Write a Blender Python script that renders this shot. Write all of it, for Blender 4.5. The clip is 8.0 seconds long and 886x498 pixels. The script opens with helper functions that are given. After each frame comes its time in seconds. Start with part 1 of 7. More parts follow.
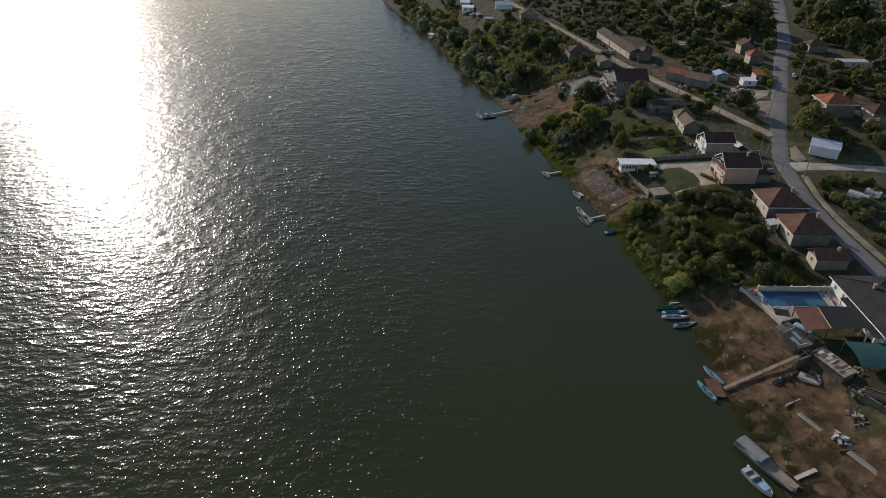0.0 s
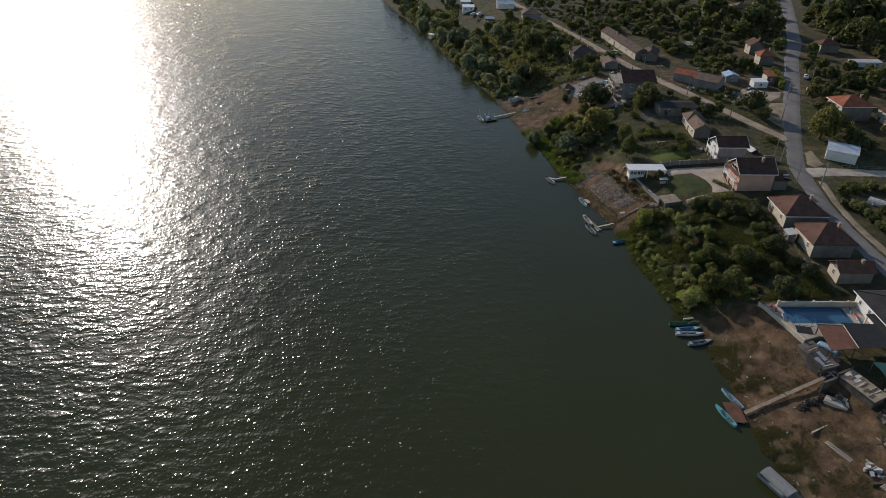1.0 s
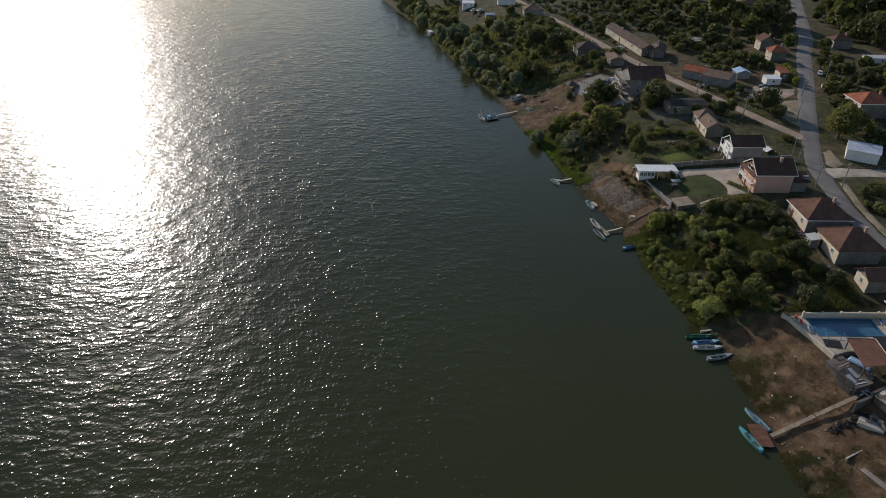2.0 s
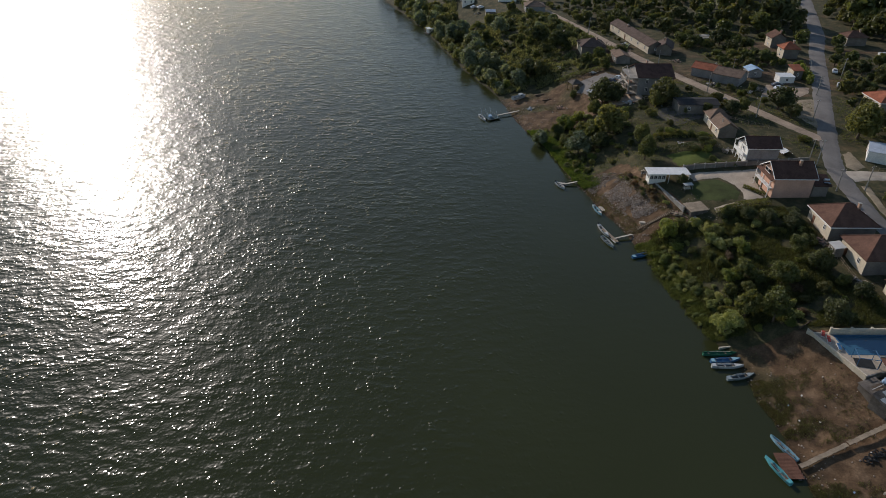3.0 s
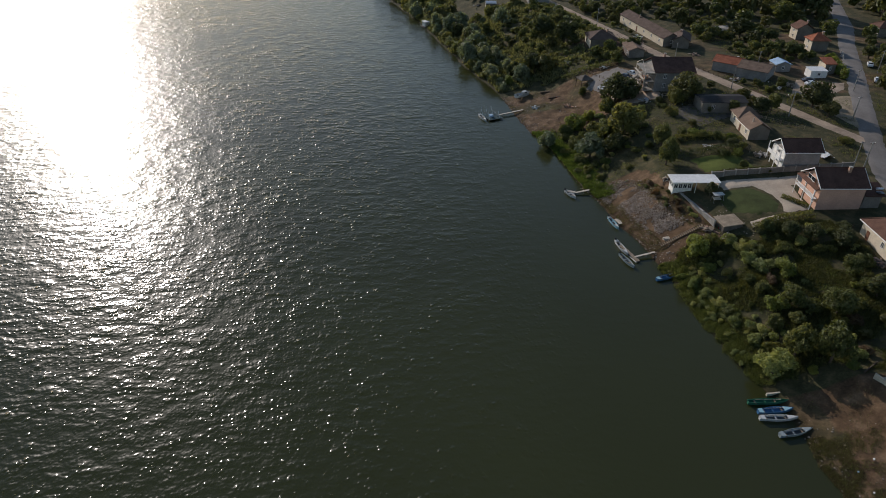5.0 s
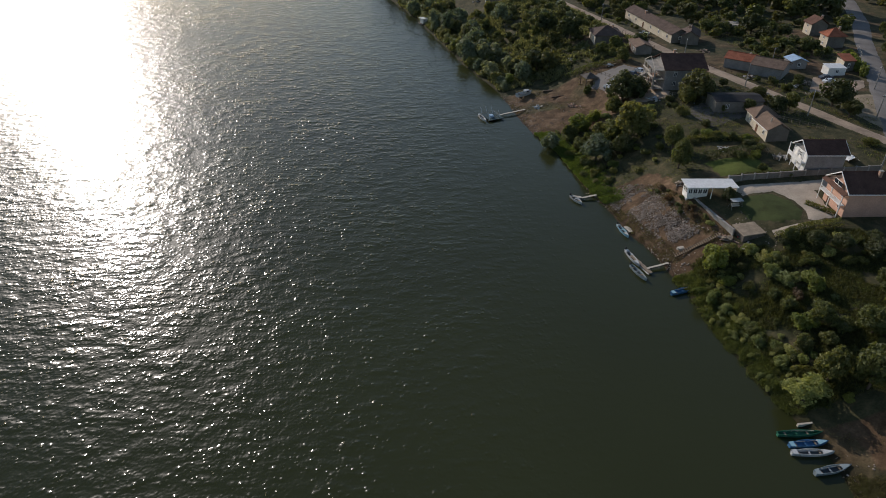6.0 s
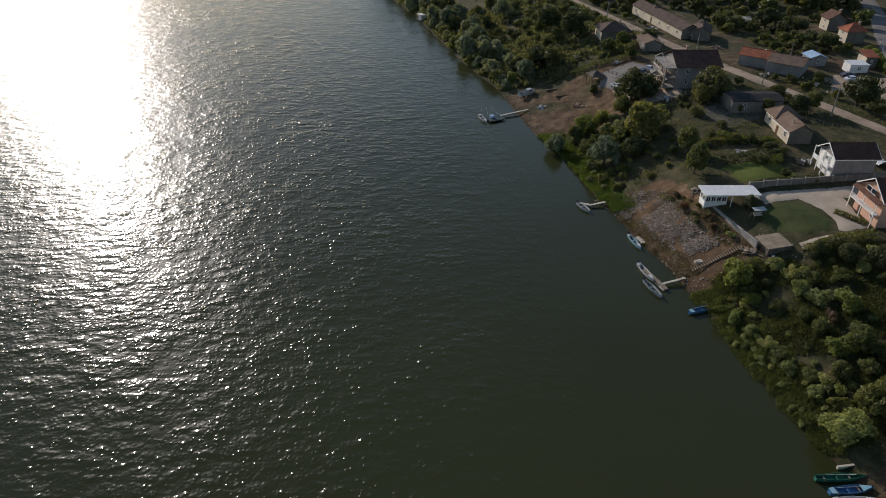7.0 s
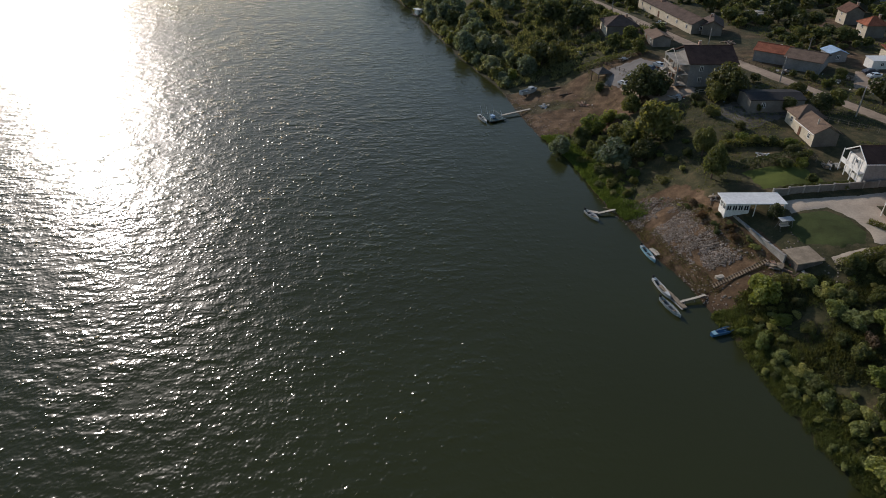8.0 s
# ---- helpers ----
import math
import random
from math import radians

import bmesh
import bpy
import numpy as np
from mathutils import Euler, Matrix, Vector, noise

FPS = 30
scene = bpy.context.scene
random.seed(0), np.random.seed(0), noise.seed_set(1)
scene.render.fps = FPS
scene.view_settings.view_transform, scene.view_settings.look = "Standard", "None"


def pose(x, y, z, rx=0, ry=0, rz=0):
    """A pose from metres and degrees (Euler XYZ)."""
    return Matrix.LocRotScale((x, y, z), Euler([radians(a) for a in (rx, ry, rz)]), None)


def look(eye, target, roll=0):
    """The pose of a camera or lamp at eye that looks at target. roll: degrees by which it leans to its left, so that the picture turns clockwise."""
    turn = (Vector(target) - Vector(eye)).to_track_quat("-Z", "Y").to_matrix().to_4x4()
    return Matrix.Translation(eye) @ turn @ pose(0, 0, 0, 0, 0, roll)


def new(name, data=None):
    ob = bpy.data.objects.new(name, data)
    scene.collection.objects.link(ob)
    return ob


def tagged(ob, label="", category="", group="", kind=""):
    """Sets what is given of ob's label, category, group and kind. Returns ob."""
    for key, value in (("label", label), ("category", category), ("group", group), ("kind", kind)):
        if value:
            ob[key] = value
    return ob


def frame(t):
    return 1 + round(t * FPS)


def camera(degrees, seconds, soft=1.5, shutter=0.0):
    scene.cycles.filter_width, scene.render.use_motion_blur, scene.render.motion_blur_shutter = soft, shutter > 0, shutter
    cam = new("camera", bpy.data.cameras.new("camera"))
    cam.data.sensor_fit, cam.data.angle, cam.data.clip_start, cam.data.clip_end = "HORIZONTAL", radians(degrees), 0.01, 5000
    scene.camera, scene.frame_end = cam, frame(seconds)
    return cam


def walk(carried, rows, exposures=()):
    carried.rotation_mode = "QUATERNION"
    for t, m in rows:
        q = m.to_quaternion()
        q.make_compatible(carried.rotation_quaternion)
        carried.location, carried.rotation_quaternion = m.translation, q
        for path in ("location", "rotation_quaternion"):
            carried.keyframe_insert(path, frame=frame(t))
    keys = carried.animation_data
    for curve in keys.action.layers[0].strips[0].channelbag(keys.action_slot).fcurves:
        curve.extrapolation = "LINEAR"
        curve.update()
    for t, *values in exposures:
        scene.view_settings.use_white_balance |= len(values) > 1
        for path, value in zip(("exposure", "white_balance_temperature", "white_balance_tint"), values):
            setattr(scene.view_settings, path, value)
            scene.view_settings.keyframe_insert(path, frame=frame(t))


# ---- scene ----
cam = camera(69.0, 8.0, 0.9)
EXPOSURE = -0.46
PATH = [
    (0, (0.713, 2.868, 98.241), (0.726, 4.562, 97.177), 0.8),
    (0.5, (0.918, 7.44, 97.418), (0.929, 9.134, 96.356), 0.7),
    (1, (0.771, 12.188, 95.918), (0.783, 13.882, 94.855), 0.7),
    (1.5, (0.81, 17.034, 93.893), (0.822, 18.728, 92.83), 0.6),
    (3, (1.173, 31.867, 88.228), (1.187, 33.56, 87.164), 0.6),
    (3.5, (1.523, 36.996, 86.721), (1.536, 38.688, 85.654), 0.5),
    (4, (1.768, 42.205, 84.915), (1.781, 43.896, 83.847), 0.5),
    (4.5, (2.202, 47.736, 83.1), (2.214, 49.426, 82.03), 0.4),
    (6, (3.413, 63.756, 77.44), (3.424, 65.444, 76.368), 0.2),
    (6.5, (3.9, 69.256, 75.625), (3.909, 70.943, 74.552), 0.1),
    (7, (4.473, 74.932, 74.004), (4.479, 76.617, 72.928), -0.0),
    (7.5, (4.69, 80.501, 72.426), (4.698, 82.184, 71.346), -0.1),
    (8, (4.809, 86.11, 70.81), (4.819, 87.79, 69.725), -0.1),
]
walk(cam, [(t, look(eye, target, roll)) for t, eye, target, roll in PATH], [(0.0, EXPOSURE, 6650, 15), (8.0, EXPOSURE, 6650, 15)])

# ---- world and sun ----
SUN_EL, SUN_AZ = 22.0, 120.2
world = bpy.data.worlds.new("sky")
scene.world = world
world.use_nodes = True
wn = world.node_tree
sky = wn.nodes.new("ShaderNodeTexSky")
sky.sky_type, sky.sun_disc = "NISHITA", False
sky.sun_elevation, sky.sun_rotation = radians(SUN_EL), radians(90.0 - SUN_AZ)
sky.dust_density, sky.air_density, sky.ozone_density = 0.5, 1.35, 3.2
wn.links.new(sky.outputs[0], wn.nodes["Background"].inputs[0])
wn.nodes["Background"].inputs[1].default_value = 0.15
sun = new("sun", bpy.data.lights.new("sun", "SUN"))
sun.data.energy, sun.data.angle, sun.data.color = 5.0, radians(0.55), (1.0, 0.945, 0.87)
SUN_DIR = Vector((math.cos(radians(SUN_AZ)) * math.cos(radians(SUN_EL)), math.sin(radians(SUN_AZ)) * math.cos(radians(SUN_EL)), math.sin(radians(SUN_EL))))
sun.matrix_world = look(SUN_DIR * 400, (0, 0, 0))


# ---- materials ----
# number per metre and height of the single wavelets
WAVELETS = [(0.8, 0.175), (1.25, 0.112)]


def node_mat(name):
    m = bpy.data.materials.new(name)
    m.use_nodes = True
    return m, m.node_tree.nodes, m.node_tree.links, m.node_tree.nodes["Principled BSDF"]


def ramp_of(nodes, links, fac, stops):
    r = nodes.new("ShaderNodeValToRGB")
    while len(r.color_ramp.elements) < len(stops):
        r.color_ramp.elements.new(0.5)
    for e, (p, c) in zip(r.color_ramp.elements, stops):
        e.position, e.color = p, (*c, 1)
    links.new(fac, r.inputs[0])
    return r.outputs[0]


def noise_of(nodes, links, coord, scale, detail=4.0, rough=0.6):
    n = nodes.new("ShaderNodeTexNoise")
    n.inputs["Scale"].default_value, n.inputs["Detail"].default_value, n.inputs["Roughness"].default_value = scale, detail, rough
    links.new(coord, n.inputs["Vector"])
    return n.outputs["Fac"]


def mix_rgb(nodes, links, kind, fac, a, b):
    m = nodes.new("ShaderNodeMix")
    m.data_type, m.blend_type = "RGBA", kind
    for slot, v in ((0, fac), (6, a), (7, b)):
        if isinstance(v, (int, float)):
            m.inputs[slot].default_value = v
        elif isinstance(v, tuple):
            m.inputs[slot].default_value = (*v, 1)
        else:
            links.new(v, m.inputs[slot])
    return m.outputs[2]


def surface(name, colour, rough=0.85, vary=0.35, big=0.25, fine=3.0, bump=0.03, metal=0.0, each=0.0, spec=0.12):
    """A worn surface: colour broken up at two scales, with relief; each: how much single things differ."""
    m, n, l, bsdf = node_mat(name)
    co = n.new("ShaderNodeTexCoord").outputs["Object"]
    dark = tuple(c * (1 - vary) for c in colour)
    light = tuple(min(1, c * (1 + vary)) for c in colour)
    a = ramp_of(n, l, noise_of(n, l, co, big, 5), ((0.3, dark), (0.7, light)))
    f = noise_of(n, l, co, fine, 6, 0.7)
    g = ramp_of(n, l, f, ((0.25, (0.72, 0.72, 0.72)), (0.75, (1.2, 1.2, 1.2))))
    col = mix_rgb(n, l, "MULTIPLY", 0.8, a, g)
    if each:
        rnd = n.new("ShaderNodeObjectInfo").outputs["Random"]
        col = mix_rgb(n, l, "MULTIPLY", 1.0, col, ramp_of(n, l, rnd, ((0, (1 - each,) * 3), (1, (1 + each,) * 3))))
    l.new(col, bsdf.inputs["Base Color"])
    bsdf.inputs["Roughness"].default_value, bsdf.inputs["Metallic"].default_value = rough, metal
    bsdf.inputs["Specular IOR Level"].default_value = spec
    if bump:
        b = n.new("ShaderNodeBump")
        b.inputs["Distance"].default_value, b.inputs["Strength"].default_value = bump, 0.8
        l.new(f, b.inputs["Height"])
        l.new(b.outputs[0], bsdf.inputs["Normal"])
    return m


def tiled(name, colour, row=0.34, vary=0.3):
    """Clay roof tiles: courses along the height, stained patches."""
    m, n, l, bsdf = node_mat(name)
    co = n.new("ShaderNodeTexCoord").outputs["Object"]
    sep = n.new("ShaderNodeSeparateXYZ")
    l.new(co, sep.inputs[0])
    saw = n.new("ShaderNodeMath")
    saw.operation = "PINGPONG"
    l.new(sep.outputs[2], saw.inputs[0])
    saw.inputs[1].default_value = row * 0.25
    patch = noise_of(n, l, co, 0.5, 6, 0.65)
    fine = noise_of(n, l, co, 5.0, 3, 0.6)
    a = ramp_of(n, l, patch, ((0.3, tuple(c * (1 - vary) for c in colour)), (0.7, tuple(c * (1 + vary) for c in colour))))
    col = mix_rgb(n, l, "MULTIPLY", 0.8, a, ramp_of(n, l, fine, ((0.3, (0.7, 0.7, 0.7)), (0.7, (1.25, 1.2, 1.15)))))
    l.new(col, bsdf.inputs["Base Color"])
    bsdf.inputs["Roughness"].default_value, bsdf.inputs["Specular IOR Level"].default_value = 0.85, 0.08
    b = n.new("ShaderNodeBump")
    b.inputs["Distance"].default_value, b.inputs["Strength"].default_value = 0.03, 0.5
    l.new(saw.outputs[0], b.inputs["Height"])
    l.new(b.outputs[0], bsdf.inputs["Normal"])
    return m


def leafy(name, dark, light, through_light=0.35):
    """Leaves: each clump and each plant of its own green, thin enough to let light through."""
    m, n, l, bsdf = node_mat(name)
    isl = n.new("ShaderNodeNewGeometry").outputs["Random Per Island"]
    rnd = n.new("ShaderNodeObjectInfo").outputs["Random"]
    col = ramp_of(n, l, isl, ((0, dark), (1, light)))
    col = mix_rgb(n, l, "MULTIPLY", 1.0, col, ramp_of(n, l, rnd, ((0, (0.68, 0.76, 0.7)), (0.5, (0.95, 1.0, 0.92)), (1, (1.35, 1.25, 1.05)))))
    l.new(col, bsdf.inputs["Base Color"])
    bsdf.inputs["Roughness"].default_value, bsdf.inputs["Specular IOR Level"].default_value = 0.6, 0.3
    t = n.new("ShaderNodeBsdfTranslucent")
    l.new(mix_rgb(n, l, "MULTIPLY", 1.0, col, (1.2, 1.15, 0.65)), t.inputs[0])
    mx = n.new("ShaderNodeMixShader")
    mx.inputs[0].default_value = through_light
    l.new(bsdf.outputs[0], mx.inputs[1])
    l.new(t.outputs[0], mx.inputs[2])
    l.new(mx.outputs[0], n["Material Output"].inputs[0])
    return m


def river_material():
    """Silty water under a light wind: single wavelets of uneven height on calmer water, stronger in the gusts, lower in the lee of the bank."""
    m, n, l, bsdf = node_mat("river_water")
    n.remove(bsdf)
    co = n.new("ShaderNodeTexCoord").outputs["Object"]
    stretch = n.new("ShaderNodeMapping")
    stretch.inputs["Rotation"].default_value = (0, 0, radians(-14))
    stretch.inputs["Scale"].default_value = (1.1, 1.0, 1)
    l.new(co, stretch.inputs[0])
    wavy = stretch.outputs[0]
    wide = ramp_of(n, l, noise_of(n, l, wavy, 0.022, 2, 0.6), ((0.3, (0.75,) * 3), (0.68, (1.15,) * 3)))
    cat = ramp_of(n, l, noise_of(n, l, wavy, 0.12, 4, 0.65), ((0.36, (0.4,) * 3), (0.64, (1.2,) * 3)))
    gust = mix_rgb(n, l, "MULTIPLY", 1.0, wide, cat)
    split = n.new("ShaderNodeSeparateXYZ")
    l.new(co, split.inputs[0])
    lee = n.new("ShaderNodeMapRange")
    lee.interpolation_type = "SMOOTHSTEP"
    l.new(split.outputs[0], lee.inputs["Value"])
    lee.inputs["From Min"].default_value, lee.inputs["From Max"].default_value = -10.0, 38.0
    lee.inputs["To Min"].default_value, lee.inputs["To Max"].default_value = 1.0, 0.12
    force = mix_rgb(n, l, "MULTIPLY", 1.0, gust, lee.outputs[0])
    long = n.new("ShaderNodeMapping")
    long.inputs["Rotation"].default_value = (0, 0, radians(-8))
    long.inputs["Scale"].default_value = (0.6, 1.2, 1)
    l.new(co, long.inputs[0])
    swell = n.new("ShaderNodeBump")
    swell.inputs["Strength"].default_value, swell.inputs["Distance"].default_value = 1.0, 0.33
    l.new(mix_rgb(n, l, "MULTIPLY", 1.0, noise_of(n, l, long.outputs[0], 0.42, 1.6, 0.5), force), swell.inputs["Height"])
    last = swell.outputs[0]
    for many, high in WAVELETS:
        cell = n.new("ShaderNodeTexVoronoi")
        cell.inputs["Scale"].default_value, cell.inputs["Randomness"].default_value = many, 0.9
        l.new(wavy, cell.inputs["Vector"])
        hump = n.new("ShaderNodeMapRange")
        hump.interpolation_type = "SMOOTHSTEP"
        l.new(cell.outputs["Distance"], hump.inputs["Value"])
        for slot, v in (("From Min", 0.0), ("From Max", 0.5), ("To Min", 1.0), ("To Max", 0.0)):
            hump.inputs[slot].default_value = v
        lot = n.new("ShaderNodeSeparateColor")
        l.new(cell.outputs["Color"], lot.inputs[0])
        tall = n.new("ShaderNodeMath")
        tall.operation = "POWER"
        l.new(lot.outputs[0], tall.inputs[0])
        tall.inputs[1].default_value = 2.7
        h = mix_rgb(n, l, "MULTIPLY", 1.0, mix_rgb(n, l, "MULTIPLY", 1.0, hump.outputs[0], tall.outputs[0]), force)
        b = n.new("ShaderNodeBump")
        b.inputs["Strength"].default_value, b.inputs["Distance"].default_value = 1.0, high
        l.new(h, b.inputs["Height"])
        l.new(last, b.inputs["Normal"])
        last = b.outputs[0]
    body = n.new("ShaderNodeBsdfDiffuse")
    silt = noise_of(n, l, co, 0.012, 3, 0.5)
    l.new(ramp_of(n, l, silt, ((0.35, (0.026, 0.029, 0.010)), (0.65, (0.031, 0.035, 0.012)))), body.inputs["Color"])
    gloss = n.new("ShaderNodeBsdfGlossy")
    gloss.distribution = "BECKMANN"
    gloss.inputs["Roughness"].default_value = 0.17
    fres = n.new("ShaderNodeFresnel")
    fres.inputs["IOR"].default_value = 1.33
    mix = n.new("ShaderNodeMixShader")
    # ripples too fine to see singly
    fine = n.new("ShaderNodeBsdfGlossy")
    fine.distribution = "BECKMANN"
    fine.inputs["Roughness"].default_value = 0.34
    both = n.new("ShaderNodeMixShader")
    both.inputs[0].default_value = 0.28
    for node in (gloss, fine, fres):
        l.new(last, node.inputs["Normal"])
    l.new(gloss.outputs[0], both.inputs[1])
    l.new(fine.outputs[0], both.inputs[2])
    l.new(fres.outputs[0], mix.inputs[0])
    l.new(body.outputs[0], mix.inputs[1])
    l.new(both.outputs[0], mix.inputs[2])
    l.new(mix.outputs[0], n["Material Output"].inputs[0])
    return m


def ground_material():
    """Dry soil and stony beach where the 'green' value is low, grass and weeds where it is high."""
    m, n, l, bsdf = node_mat("river_bank_ground")
    co = n.new("ShaderNodeTexCoord").outputs["Object"]
    at = n.new("ShaderNodeAttribute")
    at.attribute_name = "green"
    wet = n.new("ShaderNodeAttribute")
    wet.attribute_name = "wet"
    mid, fine, big = noise_of(n, l, co, 0.35, 6, 0.65), noise_of(n, l, co, 3.0, 6, 0.7), noise_of(n, l, co, 0.06, 4, 0.55)
    soil = ramp_of(n, l, mid, ((0.25, (0.042, 0.028, 0.017)), (0.5, (0.104, 0.064, 0.036)), (0.75, (0.225, 0.148, 0.09))))
    grass = ramp_of(n, l, mid, ((0.25, (0.028, 0.031, 0.015)), (0.5, (0.058, 0.055, 0.026)), (0.75, (0.14, 0.105, 0.055))))
    add = n.new("ShaderNodeMath")
    add.operation = "ADD"
    sub = n.new("ShaderNodeMath")
    sub.operation = "MULTIPLY_ADD"
    l.new(big, sub.inputs[0])
    sub.inputs[1].default_value, sub.inputs[2].default_value = 1.6, -0.8
    l.new(at.outputs["Fac"], add.inputs[0])
    l.new(sub.outputs[0], add.inputs[1])
    fac = ramp_of(n, l, add.outputs[0], ((0.35, (0, 0, 0)), (0.65, (1, 1, 1))))
    col = mix_rgb(n, l, "MIX", fac, soil, grass)
    col = mix_rgb(n, l, "MULTIPLY", 0.85, col, ramp_of(n, l, fine, ((0.25, (0.6, 0.6, 0.6)), (0.75, (1.35, 1.33, 1.3)))))
    col = mix_rgb(n, l, "MULTIPLY", wet.outputs["Fac"], col, (0.42, 0.42, 0.40))
    l.new(col, bsdf.inputs["Base Color"])
    bsdf.inputs["Roughness"].default_value, bsdf.inputs["Specular IOR Level"].default_value = 0.95, 0.15
    b = n.new("ShaderNodeBump")
    b.inputs["Distance"].default_value, b.inputs["Strength"].default_value = 0.12, 0.9
    l.new(fine, b.inputs["Height"])
    l.new(b.outputs[0], bsdf.inputs["Normal"])
    return m


def glass_material(name, colour, rough=0.05):
    m, n, l, bsdf = node_mat(name)
    bsdf.inputs["Base Color"].default_value = (*colour, 1)
    bsdf.inputs["Roughness"].default_value, bsdf.inputs["IOR"].default_value = rough, 1.5
    return m


M_WATER, M_GROUND = river_material(), ground_material()
M_ASPHALT = surface("old_asphalt", (0.18, 0.165, 0.15), 0.9, 0.22, 0.12, 2.5, 0.01)
M_DIRT = surface("dirt_track", (0.32, 0.245, 0.18), 0.95, 0.3, 0.2, 1.5, 0.05)
M_LANE = surface("pale_lane", (0.40, 0.34, 0.27), 0.95, 0.25, 0.2, 1.5, 0.05)
M_VERGE = surface("dusty_verge", (0.27, 0.215, 0.145), 0.95, 0.35, 0.3, 2.0, 0.05)
# darker copy of the mown grass, shade put into the colour
M_LAWN = surface("shaded_lawn", (0.052, 0.064, 0.022), 0.95, 0.25, 0.3, 4.0, 0.04)
M_PAVE = surface("pale_paving", (0.42, 0.345, 0.265), 0.85, 0.15, 0.3, 3.0, 0.01)
M_CONC = surface("weathered_concrete", (0.30, 0.28, 0.25), 0.9, 0.3, 0.3, 3.0, 0.02)
M_CONCD = surface("stained_concrete", (0.125, 0.108, 0.092), 0.9, 0.4, 0.4, 3.0, 0.03)
M_TEALD = surface("dark_teal_deck", (0.045, 0.075, 0.08), 0.8, 0.3, 0.6, 4.0, 0.02)
M_STONE = surface("bank_stone", (0.30, 0.245, 0.20), 0.9, 0.35, 0.8, 5.0, 0.03, each=0.35)
M_WHITE = surface("white_render", (0.74, 0.72, 0.67), 0.8, 0.08, 0.4, 3.0, 0.01)
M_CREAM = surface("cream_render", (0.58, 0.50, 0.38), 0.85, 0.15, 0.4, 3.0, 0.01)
# grey walls, and white walls with their shade put into the colour
M_GREY = surface("grey_and_shaded_render", (0.26, 0.245, 0.23), 0.85, 0.2, 0.4, 3.0, 0.01)
M_DARK2 = surface("dark_grey_roofing", (0.035, 0.033, 0.033), 0.8, 0.3, 0.3, 2.0, 0.02)
# cream walls away from the sun, shade put into the colour
M_CREAMSH = surface("shaded_cream_render", (0.17, 0.15, 0.125), 0.9, 0.25, 0.4, 3.0, 0.02)
# bare plaster, and cream house sides with shade put into the colour
M_DULL = surface("bare_and_shaded_plaster", (0.20, 0.18, 0.155), 0.9, 0.25, 0.4, 3.0, 0.02)
M_PINK = surface("salmon_render", (0.56, 0.34, 0.25), 0.8, 0.1, 0.4, 3.0, 0.01)
M_BRICK = surface("raw_brick", (0.40, 0.25, 0.18), 0.9, 0.25, 0.6, 6.0, 0.02)
M_TILE = tiled("red_brown_tiles", (0.125, 0.07, 0.052))
M_TILED = tiled("dark_brown_tiles", (0.085, 0.05, 0.04))
M_TILEO = tiled("orange_tiles", (0.29, 0.105, 0.062))
M_TILEG = tiled("weathered_tiles", (0.17, 0.12, 0.09))
M_TILEB = tiled("old_dark_tiles", (0.10, 0.072, 0.06))
# lighter copy of the mown grass, sunlight put into the colour
M_LAWN2 = surface("sunlit_lawn", (0.09, 0.108, 0.026), 0.95, 0.25, 0.3, 4.0, 0.04)
M_SHEET = surface("pale_sheet_metal", (0.55, 0.57, 0.60), 0.45, 0.15, 0.3, 2.0, 0.0, metal=0.3)
M_WROOF = surface("white_roof_membrane", (0.66, 0.66, 0.64), 0.6, 0.08, 0.3, 2.0, 0.0)
M_WOOD = surface("weathered_wood", (0.27, 0.215, 0.155), 0.85, 0.3, 0.6, 5.0, 0.02)
M_WOODR = surface("red_brown_wood", (0.15, 0.075, 0.05), 0.8, 0.25, 0.6, 5.0, 0.02)
M_WOODD = surface("dark_wood", (0.10, 0.075, 0.055), 0.85, 0.3, 0.6, 5.0, 0.02)
M_PALE = surface("pale_planks", (0.50, 0.44, 0.36), 0.85, 0.2, 0.6, 5.0, 0.02)
M_BARK = surface("bark", (0.12, 0.09, 0.065), 0.95, 0.3, 1.0, 6.0, 0.05)
M_TRIM = surface("white_paint", (0.78, 0.76, 0.72), 0.5, 0.05, 0.5, 4.0, 0.0)
M_PANE = glass_material("window_glass", (0.02, 0.025, 0.03))
M_DOOR = surface("brown_door", (0.16, 0.08, 0.05), 0.6, 0.15, 1.0, 5.0, 0.0)
M_METAL = surface("dull_metal", (0.30, 0.30, 0.30), 0.5, 0.2, 1.0, 5.0, 0.0, metal=0.7)
M_DARK = surface("dark_rubber", (0.03, 0.03, 0.03), 0.7, 0.2, 1.0, 5.0, 0.0)
M_TEAL = surface("teal_boat_paint", (0.09, 0.33, 0.36), 0.45, 0.15, 1.0, 5.0, 0.0)
M_BLUE = surface("blue_boat_paint", (0.05, 0.14, 0.26), 0.45, 0.15, 1.0, 5.0, 0.0)
M_LBLUE = surface("light_blue_paint", (0.21, 0.37, 0.44), 0.5, 0.12, 1.0, 5.0, 0.0)
M_GREEN = surface("green_boat_paint", (0.03, 0.13, 0.08), 0.45, 0.15, 1.0, 5.0, 0.0)
M_BOATW = surface("white_boat_paint", (0.42, 0.43, 0.42), 0.45, 0.12, 1.0, 5.0, 0.0)
M_BOATG = surface("grey_boat_paint", (0.22, 0.26, 0.27), 0.5, 0.15, 1.0, 5.0, 0.0)
M_BOATD = surface("dark_boat_inside", (0.06, 0.07, 0.075), 0.7, 0.2, 1.0, 5.0, 0.0)
M_TARP = surface("grey_canvas", (0.42, 0.42, 0.40), 0.7, 0.12, 0.8, 3.0, 0.02)
